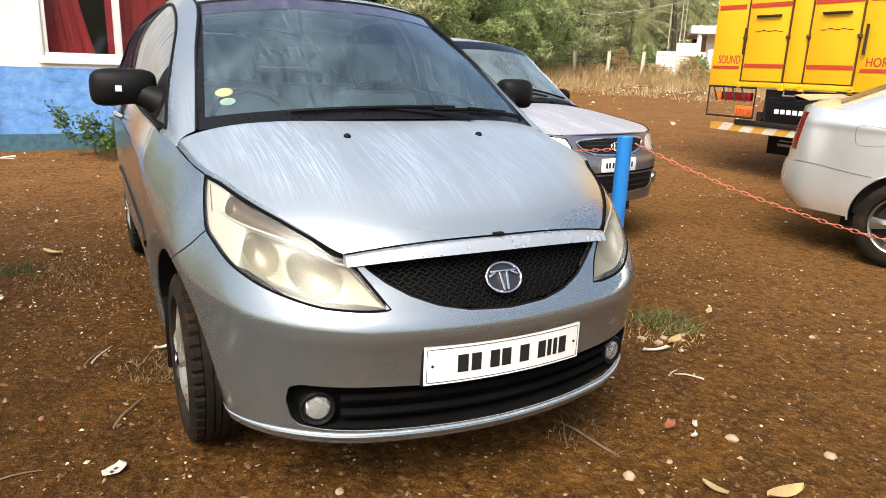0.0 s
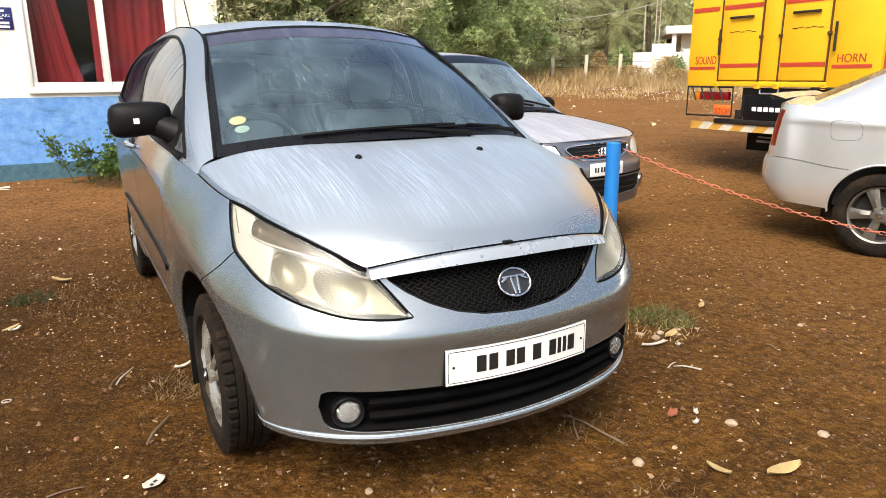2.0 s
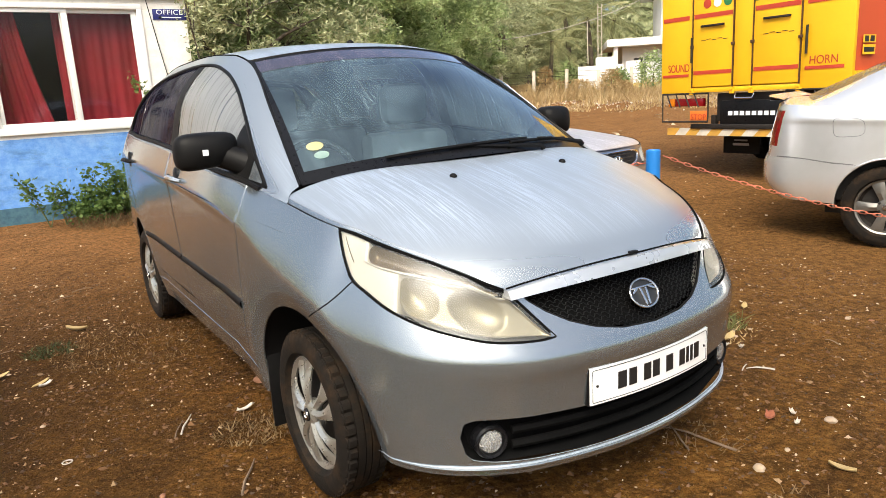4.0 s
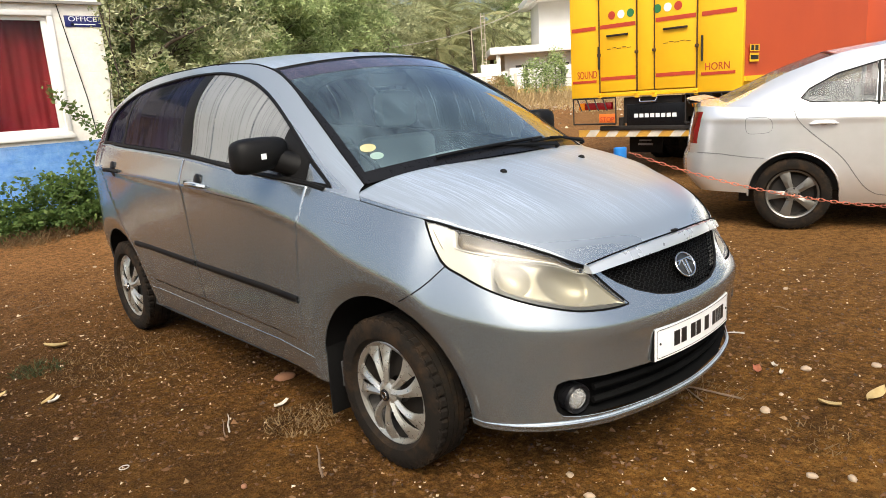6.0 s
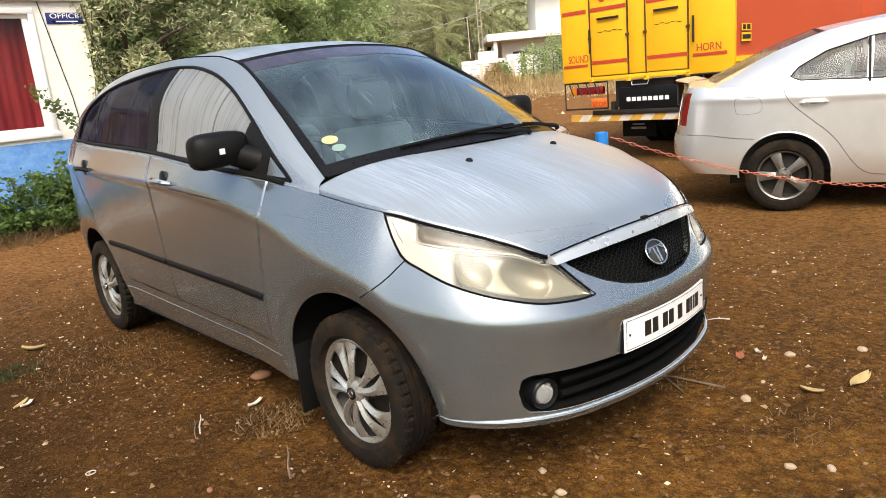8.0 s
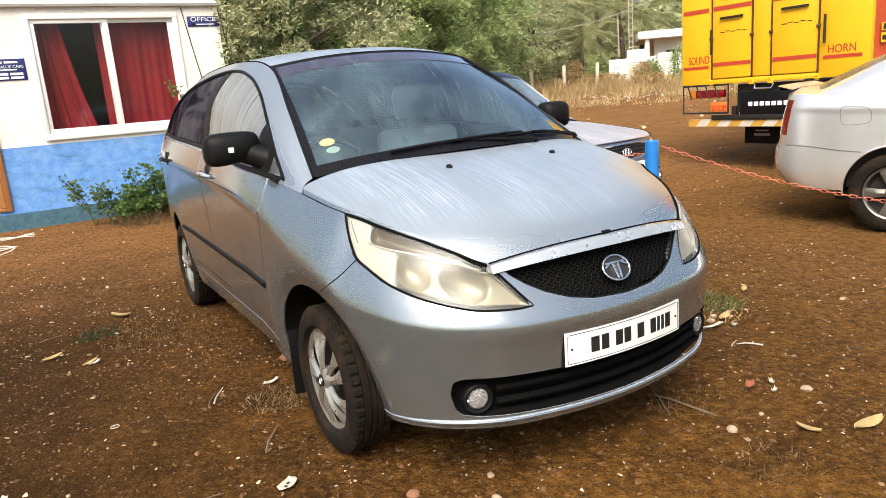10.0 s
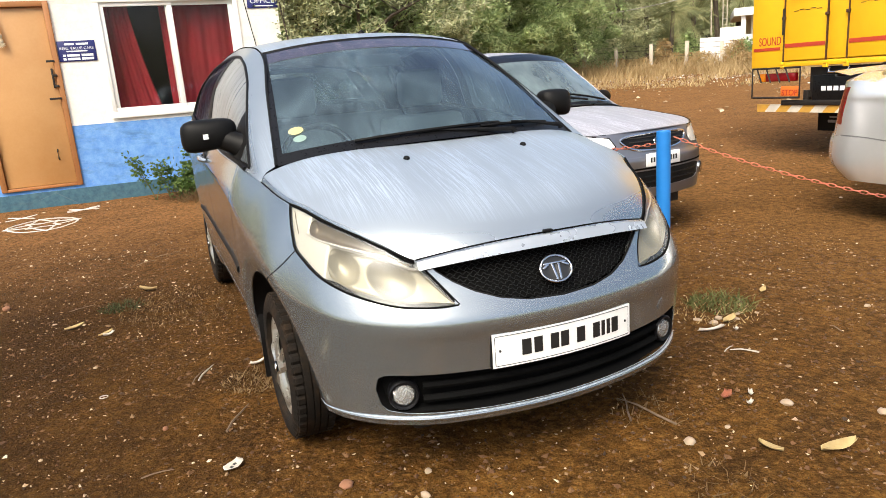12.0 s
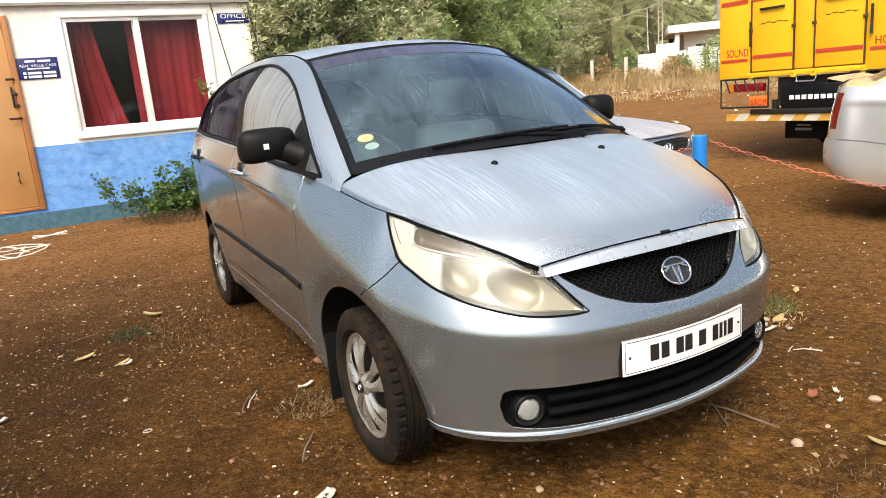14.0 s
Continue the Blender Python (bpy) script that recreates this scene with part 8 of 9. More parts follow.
# fence with concrete posts and wires
CONCRETE = plain("weathered_concrete", (0.42, 0.36, 0.28), (0.58, 0.51, 0.42), 0.9, 0.0, 3.0, 0.4)
PX, PY = polar(49.2, 40)
FD = Vector((0.757, -0.653, 0))
fence = thing("fence", pose(0, 0, 0), "concrete-post wire fence in the dry grass", "fence")
posts = []
for i in range(-6, 9):
    x, y = PX + FD.x * i * 1.78, PY + FD.y * i * 1.78
    z = float(rise(x, y))
    bm = boxes((-0.095, 0.095, -0.09, 0.09, -0.2, 1.48 + 0.07 * math.sin(i * 2.3)), bevel=0.015)
    o = part("fence_post", bm, CONCRETE, fence)
    o.matrix_basis = pose(x, y, z, 2.0 * math.sin(i * 1.9), 2.5 * math.cos(i * 2.7), 40)
    posts.append(Vector((x, y, z)))
for h in (0.4, 0.8, 1.15, 1.4):
    part("fence_wire", tube([p + Vector((0, 0, h)) for p in posts], 0.008, 4), DARK_STEEL, fence)


def dry_grass():
    """Dry straw-coloured grass and weeds along the fence."""
    rng = np.random.default_rng(9)
    n = 60000
    u = rng.uniform(-18, 22, n)
    dd = np.where(rng.uniform(size=n) < 0.6, rng.gamma(2.0, 1.8, n) - 6.0, rng.uniform(-15, 2, n))
    drift = np.sin(u * 0.9 + dd * 0.35) + np.sin(u * 2.3 - dd * 0.8 + 1.0)
    ok = (drift > -0.6) | (dd > -5)
    u, dd = u[ok], dd[ok]
    n = len(u)
    x, y = PX + FD.x * u + 0.653 * dd, PY + FD.y * u + 0.757 * dd
    z = 0.03 * np.maximum(y - 2, 0) ** 2 / (np.maximum(y - 2, 0) + 1)
    tall = np.where(rng.uniform(size=n) < 0.10, 1.25, 0.62) * rng.uniform(0.25, 0.8, n) * np.clip(1.15 - np.abs(dd + 2) / 11, 0.22, 1)
    lean = rng.normal(size=(n, 2)) * 0.45 * tall[:, None]
    w = 0.022
    a = rng.uniform(0, math.pi, n)
    sx, sy = np.cos(a) * w, np.sin(a) * w
    b = np.stack([x, y, z - 0.02], 1)
    t = np.stack([x + lean[:, 0], y + lean[:, 1], z + tall], 1)
    s = np.stack([sx, sy, 0 * sx], 1)
    v = np.stack([b - s, b + s, t + s * 0.35, t - s * 0.35], 1).reshape(-1, 3)
    ob = new("dry_grass", mesh_np("dry_grass", v, np.arange(n * 4).reshape(n, 4), DRY))
    tagged(ob, "tall straw-brown dry grass along the fence", "grass", kind="stuff")


dry_grass()


def bush(name, x, y, r, h, n, seed, material=LEAF_SHRUB, label="low green bush by the fence", size=0.16):
    rng = np.random.default_rng(seed)
    p = rng.normal(size=(n, 3))
    p /= np.linalg.norm(p, axis=1, keepdims=True)
    p *= rng.uniform(0.45, 1.0, (n, 1)) ** 0.6 * rng.uniform(0.8, 1.15, (n, 1))
    p = p * np.array((r, r, h / 2)) + np.array((0, 0, h / 2))
    v, q = leaf_quads(rng, p, size, 0.25, 0.1)
    t = thing(name, Matrix.Translation((x, y, float(rise(x, y)))), label, "bush")
    o = new("leaves", mesh_np("leaves", v, q, material))
    o.parent = t
    part("stem", tube([(0, 0, -0.1), (0.05, 0.02, h * 0.6)], [0.05, 0.02], 6), BARK, t)


for i, (az, d, r, h) in enumerate(((46.6, 42.5, 0.75, 2.1), (42.6, 38.5, 0.6, 1.5), (52.5, 43, 1.0, 1.3), (40.0, 40, 0.9, 2.4), (38.4, 41, 0.7, 2.9))):
    x, y = polar(az, d)
    bush("bush", x, y, r, h, 1500, 40 + i, LEAF_A)
for i, (az, d, r, h) in enumerate(((49.9, 41.6, 0.8, 0.8), (48.3, 41.2, 0.5, 1.75), (47.4, 41.0, 0.9, 1.0), (45.6, 40.0, 0.8, 1.0), (43.2, 38.0, 0.6, 1.5), (51.5, 41.5, 0.9, 0.8), (42.4, 37.0, 0.7, 0.9))):
    x, y = polar(az, d)
    bush("dry_bush", x, y, r, h, 1300, 60 + i, DRY, "dead straw-brown weed clump by the fence", 0.13)


# far white house, yellow compound wall, water tank on its frame, ladder mast
FAR_WHITE = plain("far_white_paint", (0.78, 0.77, 0.74), (0.66, 0.64, 0.60), 0.8, 0.0, 0.6, 0.2)
FAR_YELLOW = plain("far_yellow_paint", (0.66, 0.50, 0.10), (0.55, 0.42, 0.12), 0.8, 0.0, 0.8, 0.2)
FAR_DARK = plain("far_dark_opening", (0.05, 0.05, 0.05), (0.09, 0.085, 0.08), 0.5)


def build_far_house():
    x, y = polar(37.9, 47)
    h = thing("house", pose(x, y, float(rise(x, y)) - 0.2, 0, 0, -44), "white flat-roofed house with a deep slab roof", "house")
    part("wall", boxes((-3.6, 5.5, 0, 5, 0, 3.0)), FAR_WHITE, h, smooth=False)
    part("wall", boxes((-1.2, 5.5, 0.6, 5, 3.45, 6.2)), FAR_WHITE, h, smooth=False)
    part("roof", boxes((-4.6, 6.4, -1.3, 6, 3.0, 3.45), bevel=0.03), FAR_WHITE, h)
    part("roof", boxes((-2.0, 6.4, -0.8, 6, 6.2, 6.6), bevel=0.03), FAR_WHITE, h)
    for x0 in (-2.9, -0.6, 1.9):
        w = new("window")
        w.parent = h
        part("pane", boxes((x0, x0 + 1.2, -0.03, 0.02, 0.9, 2.3)), FAR_DARK, w, smooth=False)
        part("frame", boxes((x0 - 0.06, x0 + 1.26, -0.06, -0.02, 2.3, 2.38), (x0 - 0.06, x0 + 1.26, -0.08, -0.02, 0.82, 0.9), (x0 + 0.56, x0 + 0.64, -0.05, -0.03, 0.9, 2.3)), FAR_WHITE, w, smooth=False)
    part("pillar", boxes((-4.2, -3.95, -1.1, -0.85, 0, 3.0)), FAR_WHITE, h, smooth=False)
    part("pillar", boxes((1.3, 1.55, -1.1, -0.85, 0, 3.0)), FAR_WHITE, h, smooth=False)
    wx, wy = polar(37.8, 42)
    c = thing("compound_wall", pose(wx, wy, float(rise(wx, wy)) - 0.1, 0, 0, -44), "yellow and white compound wall in front of the house", "wall")
    part("wall_base", boxes((-3.2, 6.5, 0, 0.2, 0, 0.75)), FAR_YELLOW, c, smooth=False)
    for k in range(9):
        part("wall_panel", boxes((-3.1 + k * 1.08, -2.3 + k * 1.08, 0.03, 0.17, 0.75, 2.0)), FAR_WHITE, c, smooth=False)
    tx, ty = polar(43.6, 41)
    k = thing("pump_house", pose(tx, ty, float(rise(tx, ty)) - 0.1, 0, 0, -44), "small white pump house behind the fence", "hut")
    part("wall", boxes((-1.5, 1.0, 0, 1.6, 0, 1.75)), FAR_WHITE, k, smooth=False)
    part("roof", boxes((-0.5, 0.5, 0.2, 1.2, 1.75, 2.2), bevel=0.02), FAR_WHITE, k)
    m = thing("ladder_mast", pose(tx + 0.2, ty + 0.6, float(rise(tx, ty)) + 2.0), "thin steel ladder mast", "mast")
    for sx in (-0.15, 0.15):
        part("upright", tube([(sx, 0, 0), (sx, 0, 3.0)], 0.025, 6), CONCRETE, m)
    for i in range(9):
        part("rung", tube([(-0.15, 0, 0.25 + i * 0.32), (0.15, 0, 0.25 + i * 0.32)], 0.018, 5), CONCRETE, m)
    part("antenna_pole", tube([(-0.75, 0.2, -0.2), (-0.78, 0.2, 2.1)], 0.03, 6), CONCRETE, m)


build_far_house()
wire_m = plain("wire_grey", (0.30, 0.28, 0.24), (0.40, 0.37, 0.32), 0.6)
a, b = polar(53, 38), polar(36, 46)
tagged(part("power_line", tube([(a[0] + (b[0] - a[0]) * t, a[1] + (b[1] - a[1]) * t, 3.8 + 4.3 * t - 0.9 * math.sin(math.pi * t)) for t in np.linspace(0, 1, 20)], 0.022, 5), wire_m, None), "slack grey service cable crossing before the trees", "cable")


# ---- weeds by the office wall ----
def weed(x, y, h, seed, leaf=0.055, bushy=7, label="leafy green weed growing at the foot of the wall", lean=0.12):
    rng = np.random.default_rng(seed)
    w = thing("weed", Matrix.Translation((x, y, ground_height(x, y))), label, "plant", "weeds by the wall")
    pts = []
    bm = bmesh.new()
    for s in range(bushy):
        d = rng.normal(size=2) * lean * h * 2.2
        hh = h * rng.uniform(0.55, 1.0)
        stem = [Vector((d[0] * t * (0.4 + 0.6 * t), d[1] * t * (0.4 + 0.6 * t), hh * t - 0.02)) for t in np.linspace(0, 1, 6)]
        tube_into(bm, stem, [0.006, 0.0055, 0.005, 0.004, 0.003, 0.002], 5)
        k = int(70 * hh / 0.5)
        for i in range(k):
            t = 0.25 + 0.75 * math.sqrt(rng.uniform())
            c = np.array((d[0] * t * (0.4 + 0.6 * t), d[1] * t * (0.4 + 0.6 * t), hh * t))
            pts.append(c + rng.normal(size=3) * np.array((0.045, 0.045, 0.03)))
    v, q = leaf_quads(rng, np.array(pts), leaf, 0.30, 0.0)
    o = new("leaves", mesh_np("leaves", v, q, LEAF_SHRUB))
    o.parent = w
    part("stem", bm, STEM, w)


for i, (x, y, h, b) in enumerate(((-1.02, 6.42, 0.62, 3), (-0.86, 6.45, 0.50, 4), (-0.66, 6.38, 0.38, 7), (-0.45, 6.42, 0.42, 8), (-0.26, 6.46, 0.62, 8), (-0.12, 6.42, 0.80, 7), (0.05, 6.45, 0.66, 8), (0.22, 6.40, 0.58, 9), (0.40, 6.45, 0.95, 7), (0.56, 6.42, 0.75, 8), (0.72, 6.48, 1.15, 5), (0.86, 6.52, 1.2, 5), (-0.55, 6.20, 0.22, 8), (-0.05, 6.15, 0.30, 8), (0.45, 6.15, 0.35, 8), (0.98, 6.6, 1.6, 5), (1.15, 6.9, 1.9, 6), (1.3, 7.2, 1.6, 7), (-0.72, 6.22, 0.24, 9), (-0.38, 6.24, 0.28, 10), (-0.18, 6.28, 0.26, 10), (0.12, 6.22, 0.30, 10), (0.30, 6.24, 0.34, 10), (0.62, 6.22, 0.36, 10))):
    weed(x, y, h, 100 + i, bushy=b)


def vine():
    rng = np.random.default_rng(77)
    v = thing("vine", pose(0, 0, 0), "thin leafy vine climbing the corner of the white wall", "plant")
    bm = bmesh.new()
    pts = []
    for s in range(4):
        x = WX1 - 0.02 + 0.03 * s
        path = [Vector((x + 0.05 * math.sin(z * 4 + s) + 0.012 * z, WY - 0.03 - 0.02 * s, 0.1 + z)) for z in np.linspace(0, 2.4, 24)]
        tube_into(bm, path, 0.005, 5)
        for p in path[4:]:
            for k in range(6):
                pts.append(np.array(p) + rng.normal(size=3) * np.array((0.05, 0.03, 0.05)))
    q = leaf_quads(rng, np.array(pts), 0.05, 0.3, 0.2)
    o = new("leaves", mesh_np("leaves", q[0], q[1], LEAF_B))
    o.parent = v
    part("stem", bm, BARK, v)


vine()


# ---- chalk patterns before the door ----
CHALK = plain("rice_chalk", (0.62, 0.58, 0.52), (0.46, 0.40, 0.33), 0.95, 0.0, 20.0, 0.2)


def chalk(cx, cy, loops, r=0.012):
    k = thing("chalk_pattern", pose(cx, cy, 0), "white chalk threshold pattern drawn on the earth", "floor drawing", "chalk patterns")
    for pts, closed in loops:
        bm = bmesh.new()
        dense = []
        n = len(pts)
        for i in range(n if closed else n - 1):
            (x0, y0), (x1, y1) = pts[i], pts[(i + 1) % n]
            dense += [(x0 + (x1 - x0) * j / 4, y0 + (y1 - y0) * j / 4) for j in range(4)]
        if not closed:
            dense.append(pts[-1])
        tube_into(bm, [(x, y, ground_height(cx + x, cy + y) + 0.003) for x, y in dense], r, 5, closed)
        for v in bm.verts:
            g = ground_height(cx + v.co.x, cy + v.co.y)
            v.co.z = g + (v.co.z - g) * 0.45 + 0.002
        part("line", bm, CHALK, k)


def star(r, n, rot=0.0, sy=1.0):
    return [(r * (1.0 if i % 2 == 0 else 0.45) * math.cos(math.pi * i / n + rot), sy * r * (1.0 if i % 2 == 0 else 0.45) * math.sin(math.pi * i / n + rot)) for i in range(2 * n)]


chalk(-2.15, 5.70, [(star(0.36, 4, 0.2, 1.0), True), (star(0.22, 4, 0.9, 1.0), True), ([(0.33 * math.cos(a), 0.33 * math.sin(a)) for a in np.linspace(0, 2 * math.pi, 20)[:-1]], True)])
chalk(-1.80, 6.38, [([(-0.16, -0.10), (0.16, 0.10)], False), ([(-0.16, 0.10), (0.16, -0.10)], False), ([(-0.17, 0.0), (0.17, 0.02)], False)])
chalk(-2.42, 6.32, [([(-0.14, -0.10), (0.14, 0.10)], False), ([(-0.14, 0.10), (0.14, -0.10)], False)])
chalk(-2.80, 6.15, [(star(0.20, 4, 0.3), True)])

# ---- small things lying about ----
STONE = plain("pale_stone", (0.28, 0.20, 0.13), (0.42, 0.33, 0.24), 0.9, 0.0, 20.0, 0.4)
BRICK = plain("broken_brick", (0.19, 0.080, 0.040), (0.26, 0.13, 0.072), 0.9, 0.0, 20.0, 0.5)
PAPER = plain("litter_paper", (0.50, 0.46, 0.40), (0.36, 0.31, 0.25), 0.8, 0.0, 20.0, 0.1)
DEAD_LEAF = plain("dead_leaf", (0.32, 0.22, 0.085), (0.44, 0.34, 0.16), 0.75, 0.0, 20.0, 0.2)
TWIG = plain("twig", (0.10, 0.065, 0.04), (0.20, 0.14, 0.09), 0.9, 0.0, 20.0, 0.2)


def rock_mesh(rng, r, flat=0.6):
    bm = bmesh.new()
    bmesh.ops.create_icosphere(bm, subdivisions=2, radius=1.0)
    ax = [rng.uniform(0.7, 1.2) for _ in range(3)]
    for v in bm.verts:
        k = 1 + 0.28 * noise.noise(v.co * 1.6 + Vector((rng.uniform(0, 9),) * 3) * 0 + Vector((r * 900, 0, 0)))
        v.co = Vector((v.co.x * ax[0], v.co.y * ax[1], v.co.z * ax[2] * flat)) * r * k
    return bm


def stone(x, y, r, seed, material=STONE, label="small pale stone lying on the earth", flat=0.6):
    rng = random.Random(seed)
    bm = rock_mesh(rng, r, flat)
    ob = part("stone", bm, material, None, angle=50)
    ob.matrix_basis = Matrix.Translation((x, y, ground_height(x, y) + r * flat * 0.45)) @ Matrix.Rotation(rng.uniform(0, 6), 4, "Z")
    return tagged(ob, label, "stone", "stones on the ground")


stone(-0.575, 1.06, 0.045, 1, BRICK, "flat broken brick piece beside the car", 0.45)
stone(-0.668, -0.45, 0.020, 2, BRICK, "small orange-brown stone chip", 0.7)
stone(-0.40, -0.50, 0.016, 3)


def scrap(name, x, y, w, h, deg, material, label, curl=0.02, category="litter"):
    """A curled scrap lying on the ground."""
    n = 7
    verts, faces = [], []
    rng = random.Random(int(abs(x * 977 + y * 631)))
    for i in range(n):
        for j in range(n):
            u, v = i / (n - 1) - 0.5, j / (n - 1) - 0.5
            e = 1 - 0.25 * (abs(u) * abs(v) * 4) ** 1.0
            verts.append((u * w * e, v * h * e, 0.004 + curl * (u * u * 2.2 + v * v * 1.5) + 0.25 * curl * rng.uniform(-1, 1) * abs(u)))
    for i in range(n - 1):
        for j in range(n - 1):
            a = i * n + j
            faces.append((a, a + n, a + n + 1, a + 1))
    ob = new(name, mesh_of(name, verts, faces, material))
    ob.modifiers.new("thickness", "SOLIDIFY").thickness = 0.0012
    ob.matrix_basis = Matrix.Translation((x, y, ground_height(x, y) + 0.003)) @ pose(0, 0, 0, rng.uniform(-8, 8), rng.uniform(-8, 8), deg)
    return tagged(ob, label, category)


def leaf_litter(x, y, l, w, deg, label="dry yellow leaf curled on the earth"):
    n = 9
    verts, faces = [], []
    for i in range(n):
        t = i / (n - 1)
        ww = w * math.sin(math.pi * (0.04 + 0.92 * t)) ** 0.8
        for s in (-1, 0, 1):
            verts.append((l * (t - 0.5), s * ww / 2, 0.006 + 0.35 * w * abs(s) + 0.5 * w * (t - 0.5) ** 2 * 2))
    for i in range(n - 1):
        for k in range(2):
            a = i * 3 + k
            faces.append((a, a + 3, a + 4, a + 1))
    ob = new("leaf", mesh_of("leaf", verts, faces, DEAD_LEAF))
    ob.modifiers.new("thickness", "SOLIDIFY").thickness = 0.001
    ob.matrix_basis = Matrix.Translation((x, y, ground_height(x, y) + 0.002)) @ pose(0, 0, 0, 6, -5, deg)
    return tagged(ob, label, "leaf", "fallen leaves")


paper = scrap("paper_scrap", -0.985, -0.14, 0.075, 0.055, 25, PAPER, "torn white paper scrap with dark print on the earth", 0.012)
for i, (x, y, l, w, d) in enumerate(((1.41, -0.04, 0.10, 0.04, 12), (0.80, -1.09, 0.13, 0.045, -12), (-1.21, 2.52, 0.12, 0.05, 150), (-1.45, 1.72, 0.09, 0.022, 35), (-1.758, -0.098, 0.17, 0.06, 55), (-1.80, -0.13, 0.12, 0.05, 20), (-1.62, 1.95, 0.11, 0.03, 20), (0.62, -0.98, 0.08, 0.03, 110), (1.9, 0.2, 0.08, 0.03, 30), (-2.2, 1.9, 0.09, 0.03, 80))):
    leaf_litter(x, y, l, w, d)
for x, y, w, h, d in ((1.25, -0.09, 0.15, 0.028, -12), (-0.75, 0.79, 0.085, 0.020, 8), (-1.99, 1.28, 0.09, 0.03, 15), (0.86, -0.68, 0.05, 0.016, 50), (0.80, -0.73, 0.035, 0.014, 10), (-1.43, 1.69, 0.07, 0.022, 25), (1.34, -0.15, 0.03, 0.02, 0), (-1.829, 0.402, 0.05, 0.04, 40), (-1.972, 0.345, 0.03, 0.03, 0)):
    scrap("plastic_scrap", x, y, w, h, d, PAPER, "crumpled pale plastic scrap on the earth", 0.02)
RUST = plain("red_wrapper", (0.20, 0.05, 0.025), (0.30, 0.11, 0.05), 0.7, 0.0, 20.0, 0.2)
scrap("wrapper", 0.78, -0.64, 0.07, 0.035, 30, RUST, "torn reddish wrapper trodden into the earth", 0.02)
part("print_block", boxes((-0.016, -0.006, -0.010, 0.004, 0.0055, 0.0065), (0.0, 0.012, -0.002, 0.010, 0.0055, 0.0065)), INK, paper, smooth=False)
ringo = part("rubber_ring", tube([(0.017 * math.cos(a), 0.015 * math.sin(a), 0.003) for a in np.linspace(0, 2 * math.pi, 24)[:-1]], 0.0022, 6, True), PAPER, None)
ringo.matrix_basis = Matrix.Translation((-1.43, 0.78, ground_height(-1.43, 0.78) + 0.004))
tagged(ringo, "small pale ring lying on the earth", "ring")
for i, (x, y, r, m) in enumerate(((0.92, -0.79, 0.024, STONE), (0.44, -0.81, 0.020, STONE), (-0.46, -0.62, 0.016, STONE), (-1.70, 0.0, 0.026, STONE), (-1.64, 0.01, 0.018, BRICK), (-2.07, 2.68, 0.03, BRICK), (0.09, -1.10, 0.019, STONE), (0.15, -1.20, 0.017, STONE), (1.15, -1.0, 0.018, STONE), (0.62, -0.80, 0.012, STONE))):
    stone(x, y, r, 60 + i, m)


def stick(x, y, deg, l, r=0.004, material=TWIG, label="thin dry twig lying on the earth"):
    c, s = math.cos(radians(deg)) * l / 2, math.sin(radians(deg)) * l / 2
    pts = [(x + c * t + 0.02 * l * math.sin(3 * t), y + s * t, ground_height(x + c * t, y + s * t) + 0.005 + 0.006 * (1 - t * t)) for t in (-1, -0.4, 0.3, 1)]
    ob = part("twig", tube(pts, [r, r * 0.9, r * 0.8, r * 0.4], 5), material, None)
    return tagged(ob, label, "twig", "twigs on the ground")


stick(-0.92, 0.24, 62, 0.24, 0.005)
stick(-0.99, 0.82, 66, 0.20, 0.004, PAPER, "pale straw lying on the earth")
stick(1.18, -0.35, 140, 0.12, 0.004, PAPER, "bent pale straw lying on the earth")
stick(1.14, -0.30, 20, 0.08, 0.003, PAPER, "bent pale straw lying on the earth")
stick(-1.66, -0.07, 40, 0.13, 0.013, TWIG, "broken dark twig end lying on the earth")
stick(-0.81, -0.614, 15, 0.06, 0.003, PAPER, "pale straw lying on the earth")
stick(0.46, -0.56, 100, 0.28, 0.005)
stick(0.42, -0.50, 60, 0.22, 0.004)
rg = random.Random(8)
for i in range(22):
    x, y = rg.uniform(-2.2, 2.2), rg.uniform(-1.2, 3.5)
    if -0.9 < x < 0.9 and -0.7 < y < 3.0:
        continue
    stick(x, y, rg.uniform(0, 180), rg.uniform(0.06, 0.2), 0.003)
for i in range(36):
    x, y = rg.uniform(-2.4, 3.0), rg.uniform(-1.6, 4.8)
    if -0.95 < x < 0.95 and -0.85 < y < 3.1:
        continue
    stone(x, y, rg.uniform(0.008, 0.017), 200 + i, STONE if rg.random() < 0.75 else BRICK)


def tuft(x, y, r, h, n, seed, material, label):
    """A low tuft of grass or weed pressed into the earth."""
    rng = np.random.default_rng(seed)
    a = rng.uniform(0, 2 * math.pi, n)
    d = r * np.sqrt(rng.uniform(0, 1, n))
    px, py = x + d * np.cos(a), y + d * np.sin(a)
    z = np.array([ground_height(u, v) for u, v in zip(px, py)])
    b = np.stack([px, py, z - 0.003], 1)
    hh = h * rng.uniform(0.3, 1.0, n)
    t = b + np.stack([rng.normal(size=n) * hh * 0.9, rng.normal(size=n) * hh * 0.9, hh], 1)
    s = rng.normal(size=(n, 3)) * 0.0022
    s[:, 2] = 0
    v = np.stack([b - s, b + s, t + s * 0.3, t - s * 0.3], 1).reshape(-1, 3)
    ob = new("weed_tuft", mesh_np("weed_tuft", v, np.arange(n * 4).reshape(n, 4), material))
    return tagged(ob, label, "weeds", kind="stuff")


